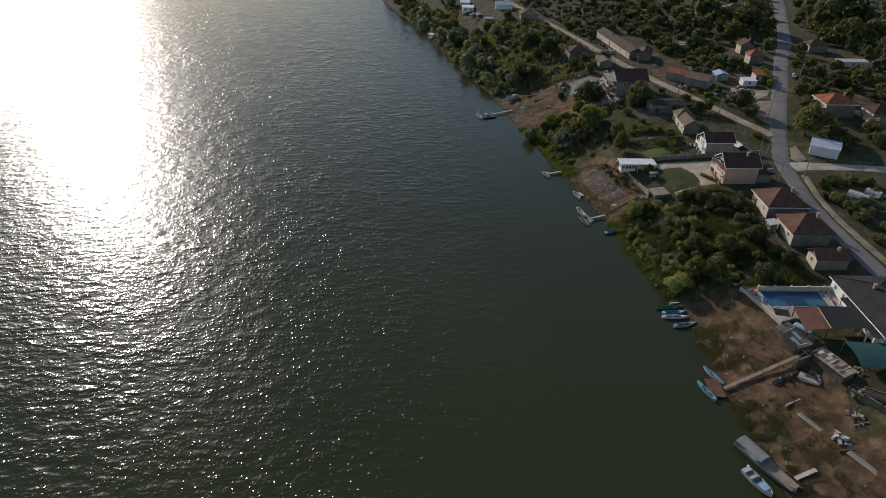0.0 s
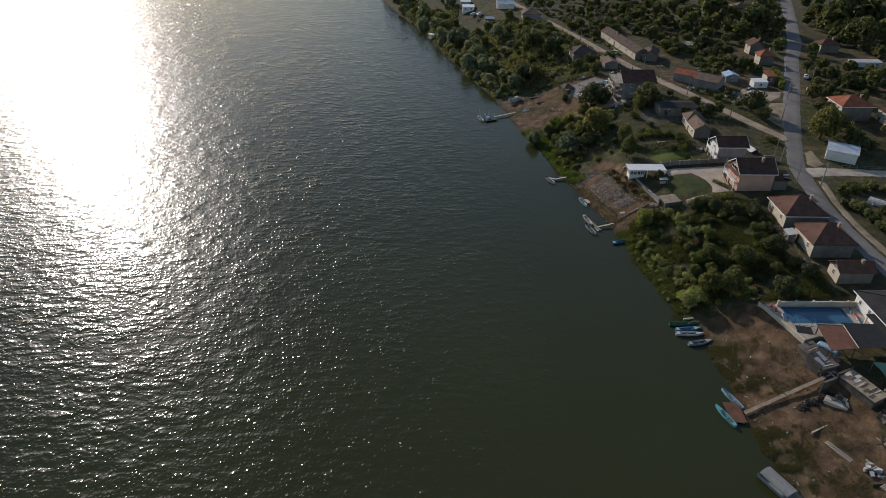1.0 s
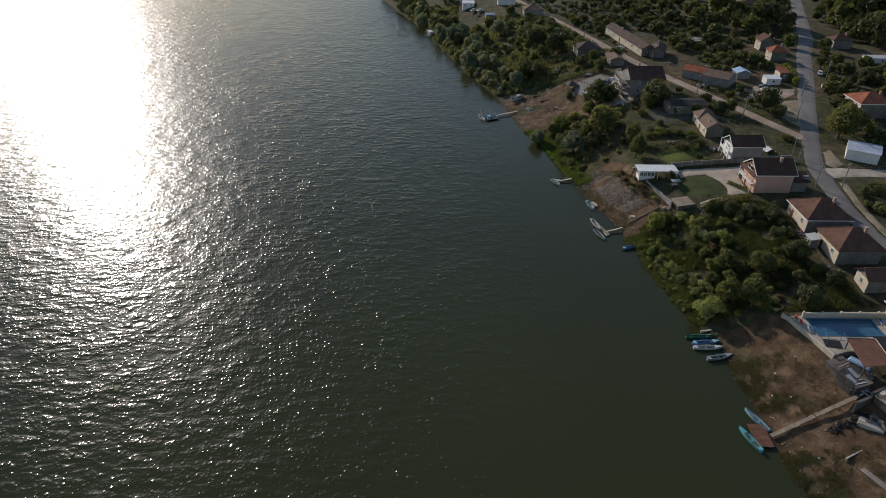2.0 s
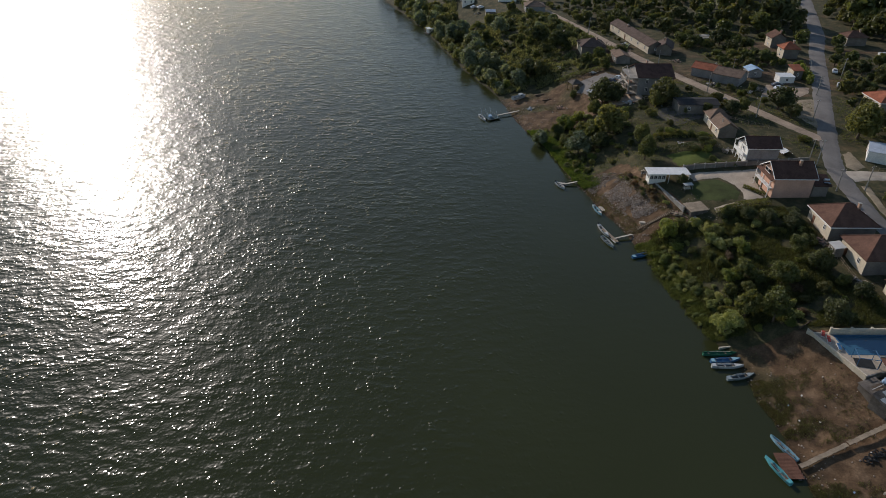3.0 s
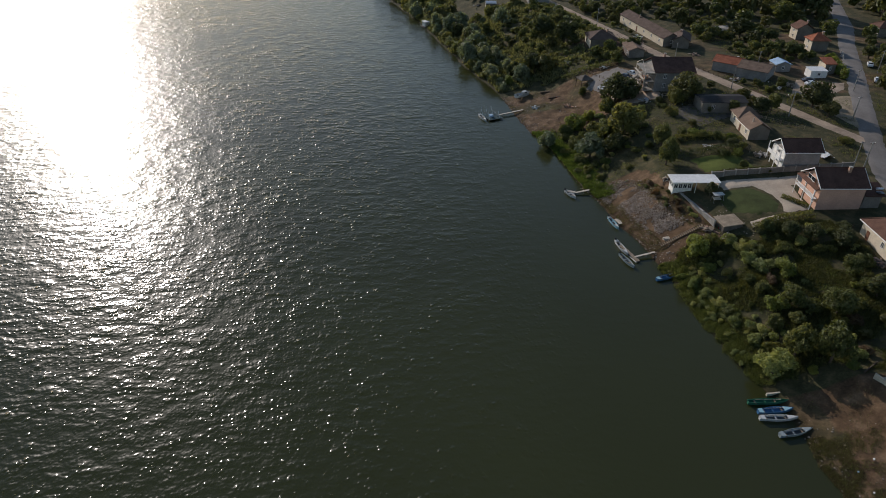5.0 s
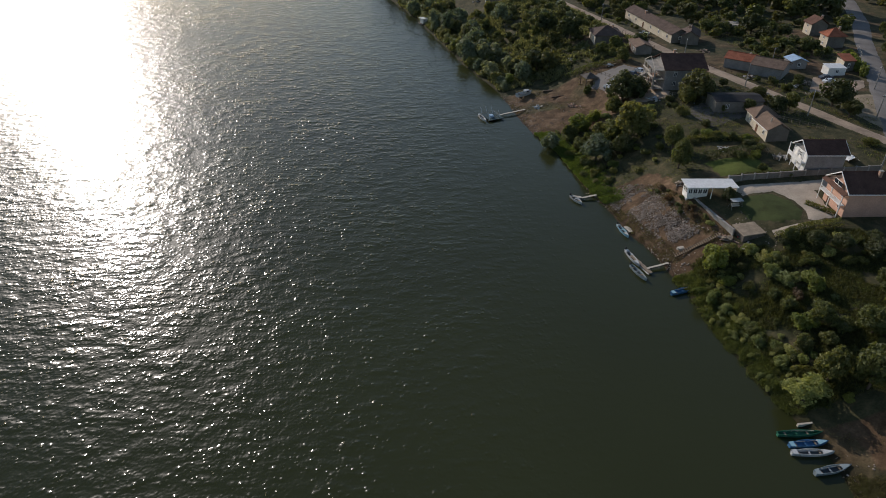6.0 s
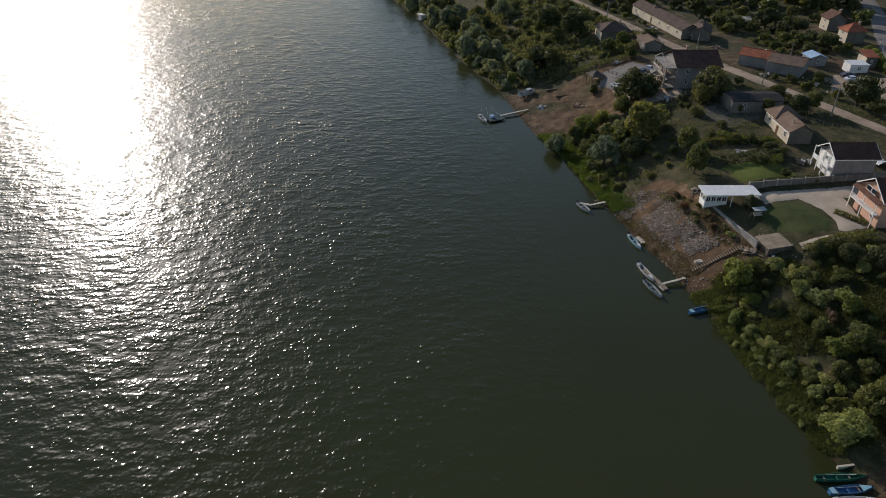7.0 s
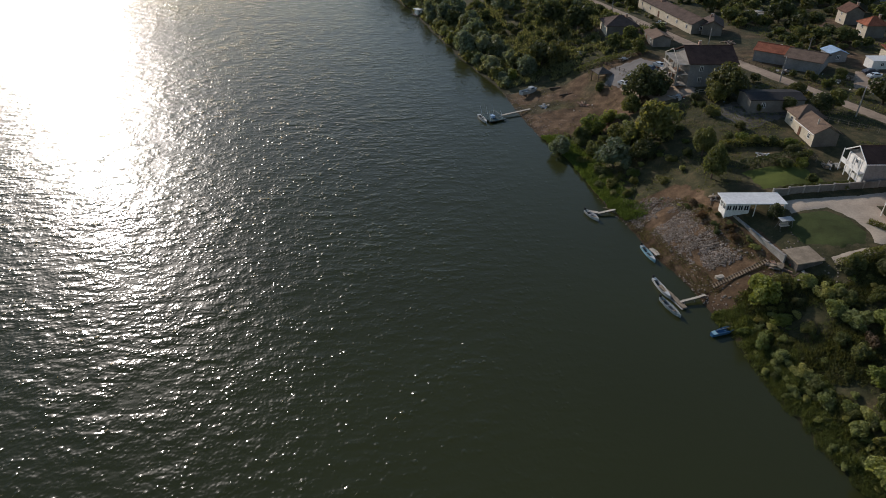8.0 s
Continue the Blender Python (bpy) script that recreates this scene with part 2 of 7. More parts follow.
M_TARPB = surface("blue_tarpaulin", (0.30, 0.42, 0.55), 0.55, 0.15, 0.8, 3.0, 0.03)
M_TARPW = surface("crumpled_white_sheeting", (0.72, 0.72, 0.70), 0.6, 0.12, 1.2, 3.0, 0.15)
M_NET = surface("teal_netting", (0.022, 0.07, 0.065), 0.8, 0.2, 0.8, 4.0, 0.02)
M_POOLT = surface("blue_pool_tiles", (0.045, 0.125, 0.21), 0.4, 0.12, 0.5, 6.0, 0.0)
M_RED = surface("faded_red_fabric", (0.42, 0.08, 0.06), 0.8, 0.2, 0.8, 4.0, 0.0)
M_LEAF = leafy("broad_leaves", (0.088, 0.098, 0.036), (0.18, 0.18, 0.064), 0.45)
M_LEAFD = leafy("dark_leaves", (0.058, 0.066, 0.03), (0.118, 0.12, 0.05), 0.4)
M_LEAFY = leafy("yellow_green_leaves", (0.13, 0.16, 0.042), (0.22, 0.24, 0.07), 0.5)
M_WILLOW = leafy("willow_leaves", (0.14, 0.16, 0.105), (0.25, 0.27, 0.18), 0.4)
M_PALELEAF = leafy("pale_green_leaves", (0.20, 0.22, 0.085), (0.38, 0.38, 0.15), 0.45)
M_WEED = leafy("bank_weeds", (0.07, 0.085, 0.034), (0.20, 0.20, 0.085), 0.45)
M_BRUSH = leafy("grey_green_brush", (0.07, 0.085, 0.045), (0.19, 0.195, 0.11), 0.4)
M_THICKET = leafy("thicket_leaves", (0.085, 0.10, 0.035), (0.22, 0.225, 0.085), 0.45)
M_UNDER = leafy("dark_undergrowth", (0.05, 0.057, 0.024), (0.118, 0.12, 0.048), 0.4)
M_SHOREW = leafy("fresh_shore_weeds", (0.085, 0.12, 0.03), (0.19, 0.23, 0.065), 0.45)
M_RUSSET = leafy("russet_leaves", (0.085, 0.05, 0.028), (0.16, 0.10, 0.055), 0.35)
M_CREEPER = leafy("pale_creeper_leaves", (0.17, 0.19, 0.07), (0.32, 0.325, 0.13), 0.45)
M_STRAW = leafy("dry_grass", (0.10, 0.085, 0.036), (0.22, 0.175, 0.085), 0.3)


# ---- mesh helpers ----
def part(name, bm, material, parent=None, label="", smooth=False):
    me = bpy.data.meshes.new(name)
    bm.normal_update()
    bm.to_mesh(me)
    bm.free()
    me.materials.append(material)
    if smooth:
        me.shade_smooth()
    ob = new(name, me)
    ob.parent = parent
    return tagged(ob, label)


def again(ob, m, parent=None):
    """One more object on the mesh of ob."""
    o = new(ob.name.split(".")[0], ob.data)
    o.parent, o.matrix_basis = parent or ob.parent, m
    return o


def thing(name, x, y, z, rz, label, category, group=""):
    ob = new(name)
    ob.matrix_basis = pose(x, y, z, 0, 0, rz)
    return tagged(ob, label, category, group)


def box(bm, x0, x1, y0, y1, z0, z1, m=None):
    v = [bm.verts.new((m @ Vector(c)) if m else c) for c in ((x0, y0, z0), (x1, y0, z0), (x1, y1, z0), (x0, y1, z0), (x0, y0, z1), (x1, y0, z1), (x1, y1, z1), (x0, y1, z1))]
    for f in ((3, 2, 1, 0), (4, 5, 6, 7), (0, 1, 5, 4), (1, 2, 6, 5), (2, 3, 7, 6), (3, 0, 4, 7)):
        bm.faces.new([v[i] for i in f])
    return bm


def boxes(*sizes):
    bm = bmesh.new()
    for s in sizes:
        box(bm, *s)
    return bm


def soft(bm, width):
    """Rounded edges."""
    bmesh.ops.bevel(bm, geom=bm.edges[:], offset=width, segments=1, affect="EDGES", profile=0.5)
    return bm


def tube(bm, p, q, r0, r1=None, n=8):
    p, q = Vector(p), Vector(q)
    r1 = r0 if r1 is None else r1
    turn = (q - p).to_track_quat("Z", "Y").to_matrix()
    rings = []
    for c, r in ((p, r0), (q, r1)):
        rings.append([bm.verts.new(c + turn @ Vector((r * math.cos(2 * math.pi * i / n), r * math.sin(2 * math.pi * i / n), 0))) for i in range(n)])
    for i in range(n):
        bm.faces.new((rings[0][i], rings[0][(i + 1) % n], rings[1][(i + 1) % n], rings[1][i]))
    bm.faces.new(rings[0][::-1])
    bm.faces.new(rings[1])
    return bm


def tubes(*rows, n=8):
    bm = bmesh.new()
    for r in rows:
        tube(bm, *r, n=n)
    return bm


def solid(bm, top, thick):
    """A slab: faces given as lists of points, thickened downwards along z."""
    ids = {}
    def v(p, dz):
        k = (round(p[0], 4), round(p[1], 4), round(p[2] + dz, 4))
        if k not in ids:
            ids[k] = bm.verts.new((p[0], p[1], p[2] + dz))
        return ids[k]
    count = {}
    for f in top:
        bm.faces.new([v(p, 0) for p in f])
        bm.faces.new([v(p, -thick) for p in f][::-1])
        for a, b in zip(f, f[1:] + f[:1]):
            ka, kb = tuple(round(c, 4) for c in a), tuple(round(c, 4) for c in b)
            count.setdefault(frozenset((ka, kb)), []).append((a, b))
    for e in count.values():
        if len(e) == 1:
            a, b = e[0]
            bm.faces.new((v(b, 0), v(a, 0), v(a, -thick), v(b, -thick)))
    return bm


def quads(name, verts, faces, material, parent=None, smooth=False):
    me = bpy.data.meshes.new(name)
    me.from_pydata(verts, [], faces)
    me.materials.append(material)
    if smooth:
        me.shade_smooth()
    ob = new(name, me)
    ob.parent = parent
    return ob


# ---- lie of the land ----
# y, shore x, then distance inland and height of beach top, bank top and plateau
LAND = [
    (-300, 66, 18, 2.5, 30, 5, 50, 6.5), (60, 64.5, 18, 2.5, 30, 5, 50, 6.5), (100, 62, 19, 3, 26, 5, 45, 6.8), (118, 61.4, 12, 3, 17, 6.0, 40, 6.3),
    (130, 60.8, 9, 2.6, 13.2, 6.4, 40, 6.8), (142, 57.4, 5, 1.5, 12, 4, 35, 8), (165, 53.8, 5, 1.8, 14, 6, 36, 10), (180, 51.8, 3, 2, 10, 6.8, 24, 10.8),
    (195, 47.5, 4, 2.2, 12.6, 8.7, 26, 11.2), (215, 42, 6, 2, 20, 9, 36, 12.8), (235, 38, 8, 2, 20, 9, 34, 13.6), (262, 30, 22, 4, 32, 11, 42, 14.2),
    (290, 25.7, 18, 3, 30, 10, 42, 14.4), (330, 12, 20, 3, 32, 10, 45, 14.2), (400, -7, 20, 3, 32, 9, 45, 13.5), (500, -42, 20, 3, 32, 9, 45, 13),
    (700, -120, 20, 3, 32, 9, 50, 13), (3000, -900, 20, 3, 32, 9, 50, 13),
]


def land_at(y):
    for a, b in zip(LAND, LAND[1:]):
        if y <= b[0]:
            k = max(0.0, (y - a[0]) / (b[0] - a[0]))
            return [p + (q - p) * k for p, q in zip(a[1:], b[1:])]
    return LAND[-1][1:]


def shore(y):
    return land_at(y)[0] + 1.1 * noise.noise((y * 0.11, 3.3, 0)) + 0.5 * noise.noise((y * 0.45, 7.1, 0))


def ground_z(x, y):
    s, d1, z1, d2, z2, d3, z3 = land_at(y)
    d = x - shore(y)
    if 76.5 < x < 97 and 119.5 < y < 130.8 and x > 76.5 + (131.8 - y) * 0.31:
        return 4.9  # dug out for the pool
    if d < 0:
        return max(-3.0, d * 0.3)
    for a, za, b, zb in ((0, 0, d1, z1), (d1, z1, d2, z2), (d2, z2, d3, z3)):
        if d < b:
            z = za + (zb - za) * (d - a) / (b - a)
            return z + 0.35 * noise.noise((x * 0.3, y * 0.3, 1.0)) * min(1.0, d / 3) * (1 - 0.8 * (a == d2))
    return z3 + min((d - d3) * 0.02, 1.5)


# ---- water and ground ----
def river():
    xs, ys = [-2600, -1200, -600, -300, 0, 40, 72], [-300, 0, 60, 140, 220, 300, 400, 520, 800, 1400, 3000]
    verts = [(x if x < 72 else max(20, shore(y) + 14), y, 0.0) for y in ys for x in xs]
    n = len(xs)
    faces = [(j * n + i, j * n + i + 1, (j + 1) * n + i + 1, (j + 1) * n + i) for j in range(len(ys) - 1) for i in range(n - 1)]
    verts = [(min(x, shore(y) + 14), y, z) for x, y, z in verts]
    ob = quads("water", verts, faces, M_WATER)
    tagged(ob, "wide calm dark green river with wind ripples and sun glitter", "river", kind="structure")


def greenness(x, y, d):
    if y < 133:
        return 0.12 + (0.25 if d < 5 else 0) if d < 22 else 0.55
    if y < 173:
        return 1.0 if d < 7 or x < 74 else 0.8
    if y < 212:
        return 0.05 if d < 14 else 0.75
    if y < 250:
        return 0.85 if d > 3 else 0.5
    if y < 287:
        return 0.2 + 0.3 * (y > 268) if d < 26 else 0.5
    if y < 320:
        return 0.95 if d < 40 else 0.6
    return 0.85 if d < 50 else 0.75


def terrain():
    ds = [-60, -30, -16, -8, -4, -2, -1, 0] + [0.8 * i for i in range(1, 66)] + [54 + 1.6 * i for i in range(66)]
    ds += [165, 175, 190, 210, 240, 280, 340, 420, 600, 900, 1400, 2400, 4000]
    ys = [-300, -100, 0, 40, 55] + [60 + 1.25 * i for i in range(230)] + [350 + 3 * i for i in range(60)] + [540, 570, 620, 700, 850, 1100, 1500, 2100, 3000]
    verts, green, wet = [], [], []
    for y in ys:
        s = shore(y)
        for d in ds:
            x = s + d
            z = ground_z(x, y)
            if d > 0 and 60 <= y < 560:
                z += 0.10 * noise.noise((x * 0.9, y * 0.9, 4.0))
            verts.append((x, y, z))
            green.append(greenness(x + 4 * noise.noise((x * 0.2, y * 0.2, 9)), y, d + 3 * noise.noise((x * 0.15, y * 0.15, 2))))
            wet.append(max(0.0, min(1.0, 1.0 - d / 2.2 + 0.4 * noise.noise((x * 0.5, y * 0.5, 5)))))
    n = len(ds)
    faces = [(j * n + i, j * n + i + 1, (j + 1) * n + i + 1, (j + 1) * n + i) for j in range(len(ys) - 1) for i in range(n - 1)]
    ob = quads("ground", verts, faces, M_GROUND, smooth=True)
    for key, values in (("green", green), ("wet", wet)):
        at = ob.data.attributes.new(key, "FLOAT", "POINT")
        at.data.foreach_set("value", values)
    tagged(ob, "sloping river bank of brown soil, dry grass and weeds", "ground", kind="structure")


def ribbon(name, rows, material, lift, label, category):
    """A way along rows of x, y and width, laid on the ground."""
    pts = []
    for (x0, y0, w0), (x1, y1, w1) in zip(rows, rows[1:]):
        n = max(2, int(math.hypot(x1 - x0, y1 - y0) / 1.5))
        pts += [(x0 + (x1 - x0) * i / n, y0 + (y1 - y0) * i / n, w0 + (w1 - w0) * i / n) for i in range(n)]
    pts.append(rows[-1])
    for _ in range(5):
        pts = [pts[0]] + [tuple((a[k] + 2 * b[k] + c[k]) / 4 for k in range(3)) for a, b, c in zip(pts, pts[1:], pts[2:])] + [pts[-1]]
    verts, faces, cols = [], [], 7
    for i, (x, y, w) in enumerate(pts):
        a, b = pts[max(0, i - 1)], pts[min(len(pts) - 1, i + 1)]
        t = Vector((b[0] - a[0], b[1] - a[1])).normalized()
        for k in range(cols):
            o = (k / (cols - 1) - 0.5) * (w + 0.5 * noise.noise((x * 0.4, y * 0.4, k // 4)))
            px, py = x + t.y * o, y - t.x * o
            edge = abs(k - 3) == 3
            verts.append((px, py, ground_z(px, py) + (lift if not edge else -0.05)))
    for i in range(len(pts) - 1):
        for k in range(cols - 1):
            faces.append((i * cols + k, i * cols + k + 1, (i + 1) * cols + k + 1, (i + 1) * cols + k))
    ob = quads(name, verts, faces, material, smooth=True)
    return tagged(ob, label, category, kind="structure")


def patch(name, poly, material, lift, label, category):
    """A flat area with the given outline, laid on the ground."""
    bm = bmesh.new()
    bm.faces.new([bm.verts.new((x, y, 0)) for x, y in poly])
    bmesh.ops.triangulate(bm, faces=bm.faces[:])
    for _ in range(5):
        long = [e for e in bm.edges if e.calc_length() > 1.8]
        if not long:
            break
        bmesh.ops.subdivide_edges(bm, edges=long, cuts=1)
        bmesh.ops.triangulate(bm, faces=[f for f in bm.faces if len(f.verts) > 3])
    for v in bm.verts:
        v.co.z = ground_z(v.co.x, v.co.y) + (lift if not v.is_boundary else -0.03)
    bm.normal_update()
    for f in bm.faces:
        if f.normal.z < 0:
            f.normal_flip()
    ob = part(name, bm, material, None, label, smooth=True)
    return tagged(ob, category=category, kind="structure")


river()
terrain()
MAIN_ROAD = [(122, 70, 5.5), (118, 105, 5.5), (114.5, 125, 5.6), (112, 138, 5.6), (110.4, 149, 5.2), (109, 161, 5), (109, 174, 5), (110.2, 186, 5.4), (112.6, 198, 5.6), (118, 212, 5.8), (127, 234, 6.3), (141, 264.5, 6.5), (157.5, 301, 6.5), (173, 331, 6.8), (206, 410, 7), (232, 475, 7)]
DIRT_ROAD = [(40, 450, 4), (52, 405, 4), (59.5, 379, 4.4), (69.5, 344, 4.6), (76, 319, 4.8), (83.5, 293, 4.8), (90.5, 274, 4.8), (97.7, 256.5, 4.8), (104, 242, 4.4), (109.5, 229, 4.2), (117, 214, 4.2)]
SIDE_ROAD = [(113.5, 192, 7), (119, 192.4, 6), (131, 191.3, 4.8), (143, 189.5, 4.8), (165, 186, 5), (230, 178, 5)]
ribbon("verge", [(118.5, 127, 2.2), (116.6, 139, 2.4), (114.6, 150, 2.4), (113, 162, 2.3), (113, 175, 2.2), (115, 186, 2.4)], M_VERGE, 0.1, "dusty dry roadside verge of sandy soil and straw", "verge")
ribbon("road", MAIN_ROAD, M_ASPHALT, 0.16, "worn grey asphalt village road without markings", "road")
ribbon("road_2", DIRT_ROAD, M_DIRT, 0.14, "pale dusty dirt road between gardens", "road")
ribbon("road_3", SIDE_ROAD, M_LANE, 0.13, "pale unpaved side lane", "road")
patch("yard", [(115.5, 197), (118.5, 205), (121.5, 207), (121, 197), (117, 194.5)], M_VERGE, 0.12, "bare dusty yard in front of a metal shed", "yard")
patch("driveway", [(70, 195.2), (86, 196.4), (106, 199.3), (106.5, 196.8), (95, 193.4), (87.5, 192), (86.6, 180.8), (79.6, 179), (81.4, 183.5), (80.9, 187.8), (77.8, 191.9), (71, 191)], M_PAVE, 0.13, "pale paved driveway beside a salmon house", "driveway")
patch("lawn_1", [(71.2, 190.5), (77.4, 191.3), (80.3, 187.5), (80.8, 183.5), (79, 180), (74, 179.4), (69.4, 182.5), (68.6, 187)], M_LAWN, 0.12, "round mown green lawn", "lawn")
patch("lawn_2", [(68.2, 209.4), (69.8, 200.6), (83, 200.8), (80, 208.8)], M_LAWN2, 0.12, "rectangular sunlit mown lawn", "lawn")
patch("path", [(72, 178.3), (79, 178.9), (79.4, 177.2), (72, 176.2)], M_PAVE, 0.12, "pale concrete path along a garden terrace", "path")
patch("yard_2", [(57, 268), (59.5, 260), (63, 249.5), (72, 248), (73, 252), (67, 261), (69.5, 272)], M_DIRT, 0.12, "bare reddish gravel yard in front of an unfinished house", "yard")
patch("yard_4", [(56, 281), (66, 281.5), (70, 273), (57.2, 268.6), (54, 274.5)], M_ASPHALT, 0.08, "grey paved court beside a gazebo", "yard")
patch("yard_3", [(112, 248), (118, 243), (131, 252), (134, 258), (120, 262)], M_DIRT, 0.1, "dusty parking place beside the road", "yard")
patch("meadow", [(117, 231), (120, 219), (124, 233), (131, 247), (124, 246)], M_VERGE, 0.1, "triangle of dry grass beside the road", "meadow")
patch("garden_bed", [(76, 225), (90, 233), (97, 243), (84, 246), (70, 236)], M_CONCD, 0.05, "dark dug garden soil", "garden")


# ---- buildings ----
WINDOW_MESH = {}


def window(parent, m, w=0.95, h=1.25):
    """A white window frame with two panes, standing on a wall; its front looks along -y of m."""
    key = (w, h)
    if key not in WINDOW_MESH:
        f, d = 0.09, 0.07
        xs, zs = [-w / 2, -w / 2 + f, -f / 2, f / 2, w / 2 - f, w / 2], [0, f, h - f, h]
        fr = bmesh.new()
        g = [[[fr.verts.new((x, y, z)) for x in xs] for z in zs] for y in (-d, 0.03)]
        keep = {(i, j) for i in range(5) for j in range(3)} - {(1, 1), (3, 1)}
        for i, j in keep:
            fr.faces.new((g[0][j][i], g[0][j][i + 1], g[0][j + 1][i + 1], g[0][j + 1][i]))
            for (a, b, c, e) in (((i, j - 1), (i, j), (i + 1, j), 0), ((i, j + 1), (i + 1, j + 1), (i, j + 1), 0), ((i - 1, j), (i, j + 1), (i, j), 0), ((i + 1, j), (i + 1, j), (i + 1, j + 1), 0)):
                if a not in keep:
                    fr.faces.new((g[0][c[1]][c[0]], g[0][b[1]][b[0]], g[1][b[1]][b[0]], g[1][c[1]][c[0]]))
        a = part("window", fr, M_TRIM, parent)
        p = part("pane", boxes((-w / 2 + f, -f / 2, -0.03, 0.0, f, h - f)), M_PANE, a)
        q = part("pane", boxes((f / 2, w / 2 - f, -0.03, 0.0, f, h - f)), M_PANE, a)
        WINDOW_MESH[key] = (a, p, q)
        a.matrix_basis = m
        return a
    a, p, q = WINDOW_MESH[key]
    o = again(a, m, parent)
    again(p, Matrix(), o)
    again(q, Matrix(), o)
    return o


def roof_faces(x0, x1, y0, y1, z, rise, kind):
    mx, my = (x0 + x1) / 2, (y0 + y1) / 2
    if kind == "gable_x":
        a, b = (x0, my, z + rise), (x1, my, z + rise)
        return [[(x0, y0, z), (x1, y0, z), b, a], [(x1, y1, z), (x0, y1, z), a, b]], [(a, b)]
    if kind == "gable_y":
        a, b = (mx, y0, z + rise), (mx, y1, z + rise)
        return [[(x1, y0, z), (x1, y1, z), b, a], [(x0, y1, z), (x0, y0, z), a, b]], [(a, b)]
    if kind == "shed_x":
        return [[(x0, y0, z), (x1, y0, z + rise), (x1, y1, z + rise), (x0, y1, z)]], []
    if kind == "shed_y":
        return [[(x0, y0, z), (x1, y0, z), (x1, y1, z + rise), (x0, y1, z + rise)]], []
    c = [(x0, y0, z), (x1, y0, z), (x1, y1, z), (x0, y1, z)]
    if x1 - x0 >= y1 - y0:
        k = (y1 - y0) / 2 * 0.95
        a, b = (x0 + k, my, z + rise), (x1 - k, my, z + rise)
        if x1 - x0 - 2 * k < 0.3:
            a = b = (mx, my, z + rise)
        f = [[c[0], c[1], b, a], [c[2], c[3], a, b], [c[3], c[0], a], [c[1], c[2], b]]
    else:
        k = (x1 - x0) / 2 * 0.95
        a, b = (mx, y0 + k, z + rise), (mx, y1 - k, z + rise)
        f = [[c[1], c[2], b, a], [c[3], c[0], a, b], [c[0], c[1], a], [c[2], c[3], b]]
    if a == b:
        f = [[c[0], c[1], a], [c[1], c[2], a], [c[2], c[3], a], [c[3], c[0], a]]
    hips = [(c[0], a), (c[3], a if x1 - x0 >= y1 - y0 else b), (c[1], b if x1 - x0 >= y1 - y0 else a), (c[2], b)]
    return f, ([(a, b)] if a != b else []) + hips


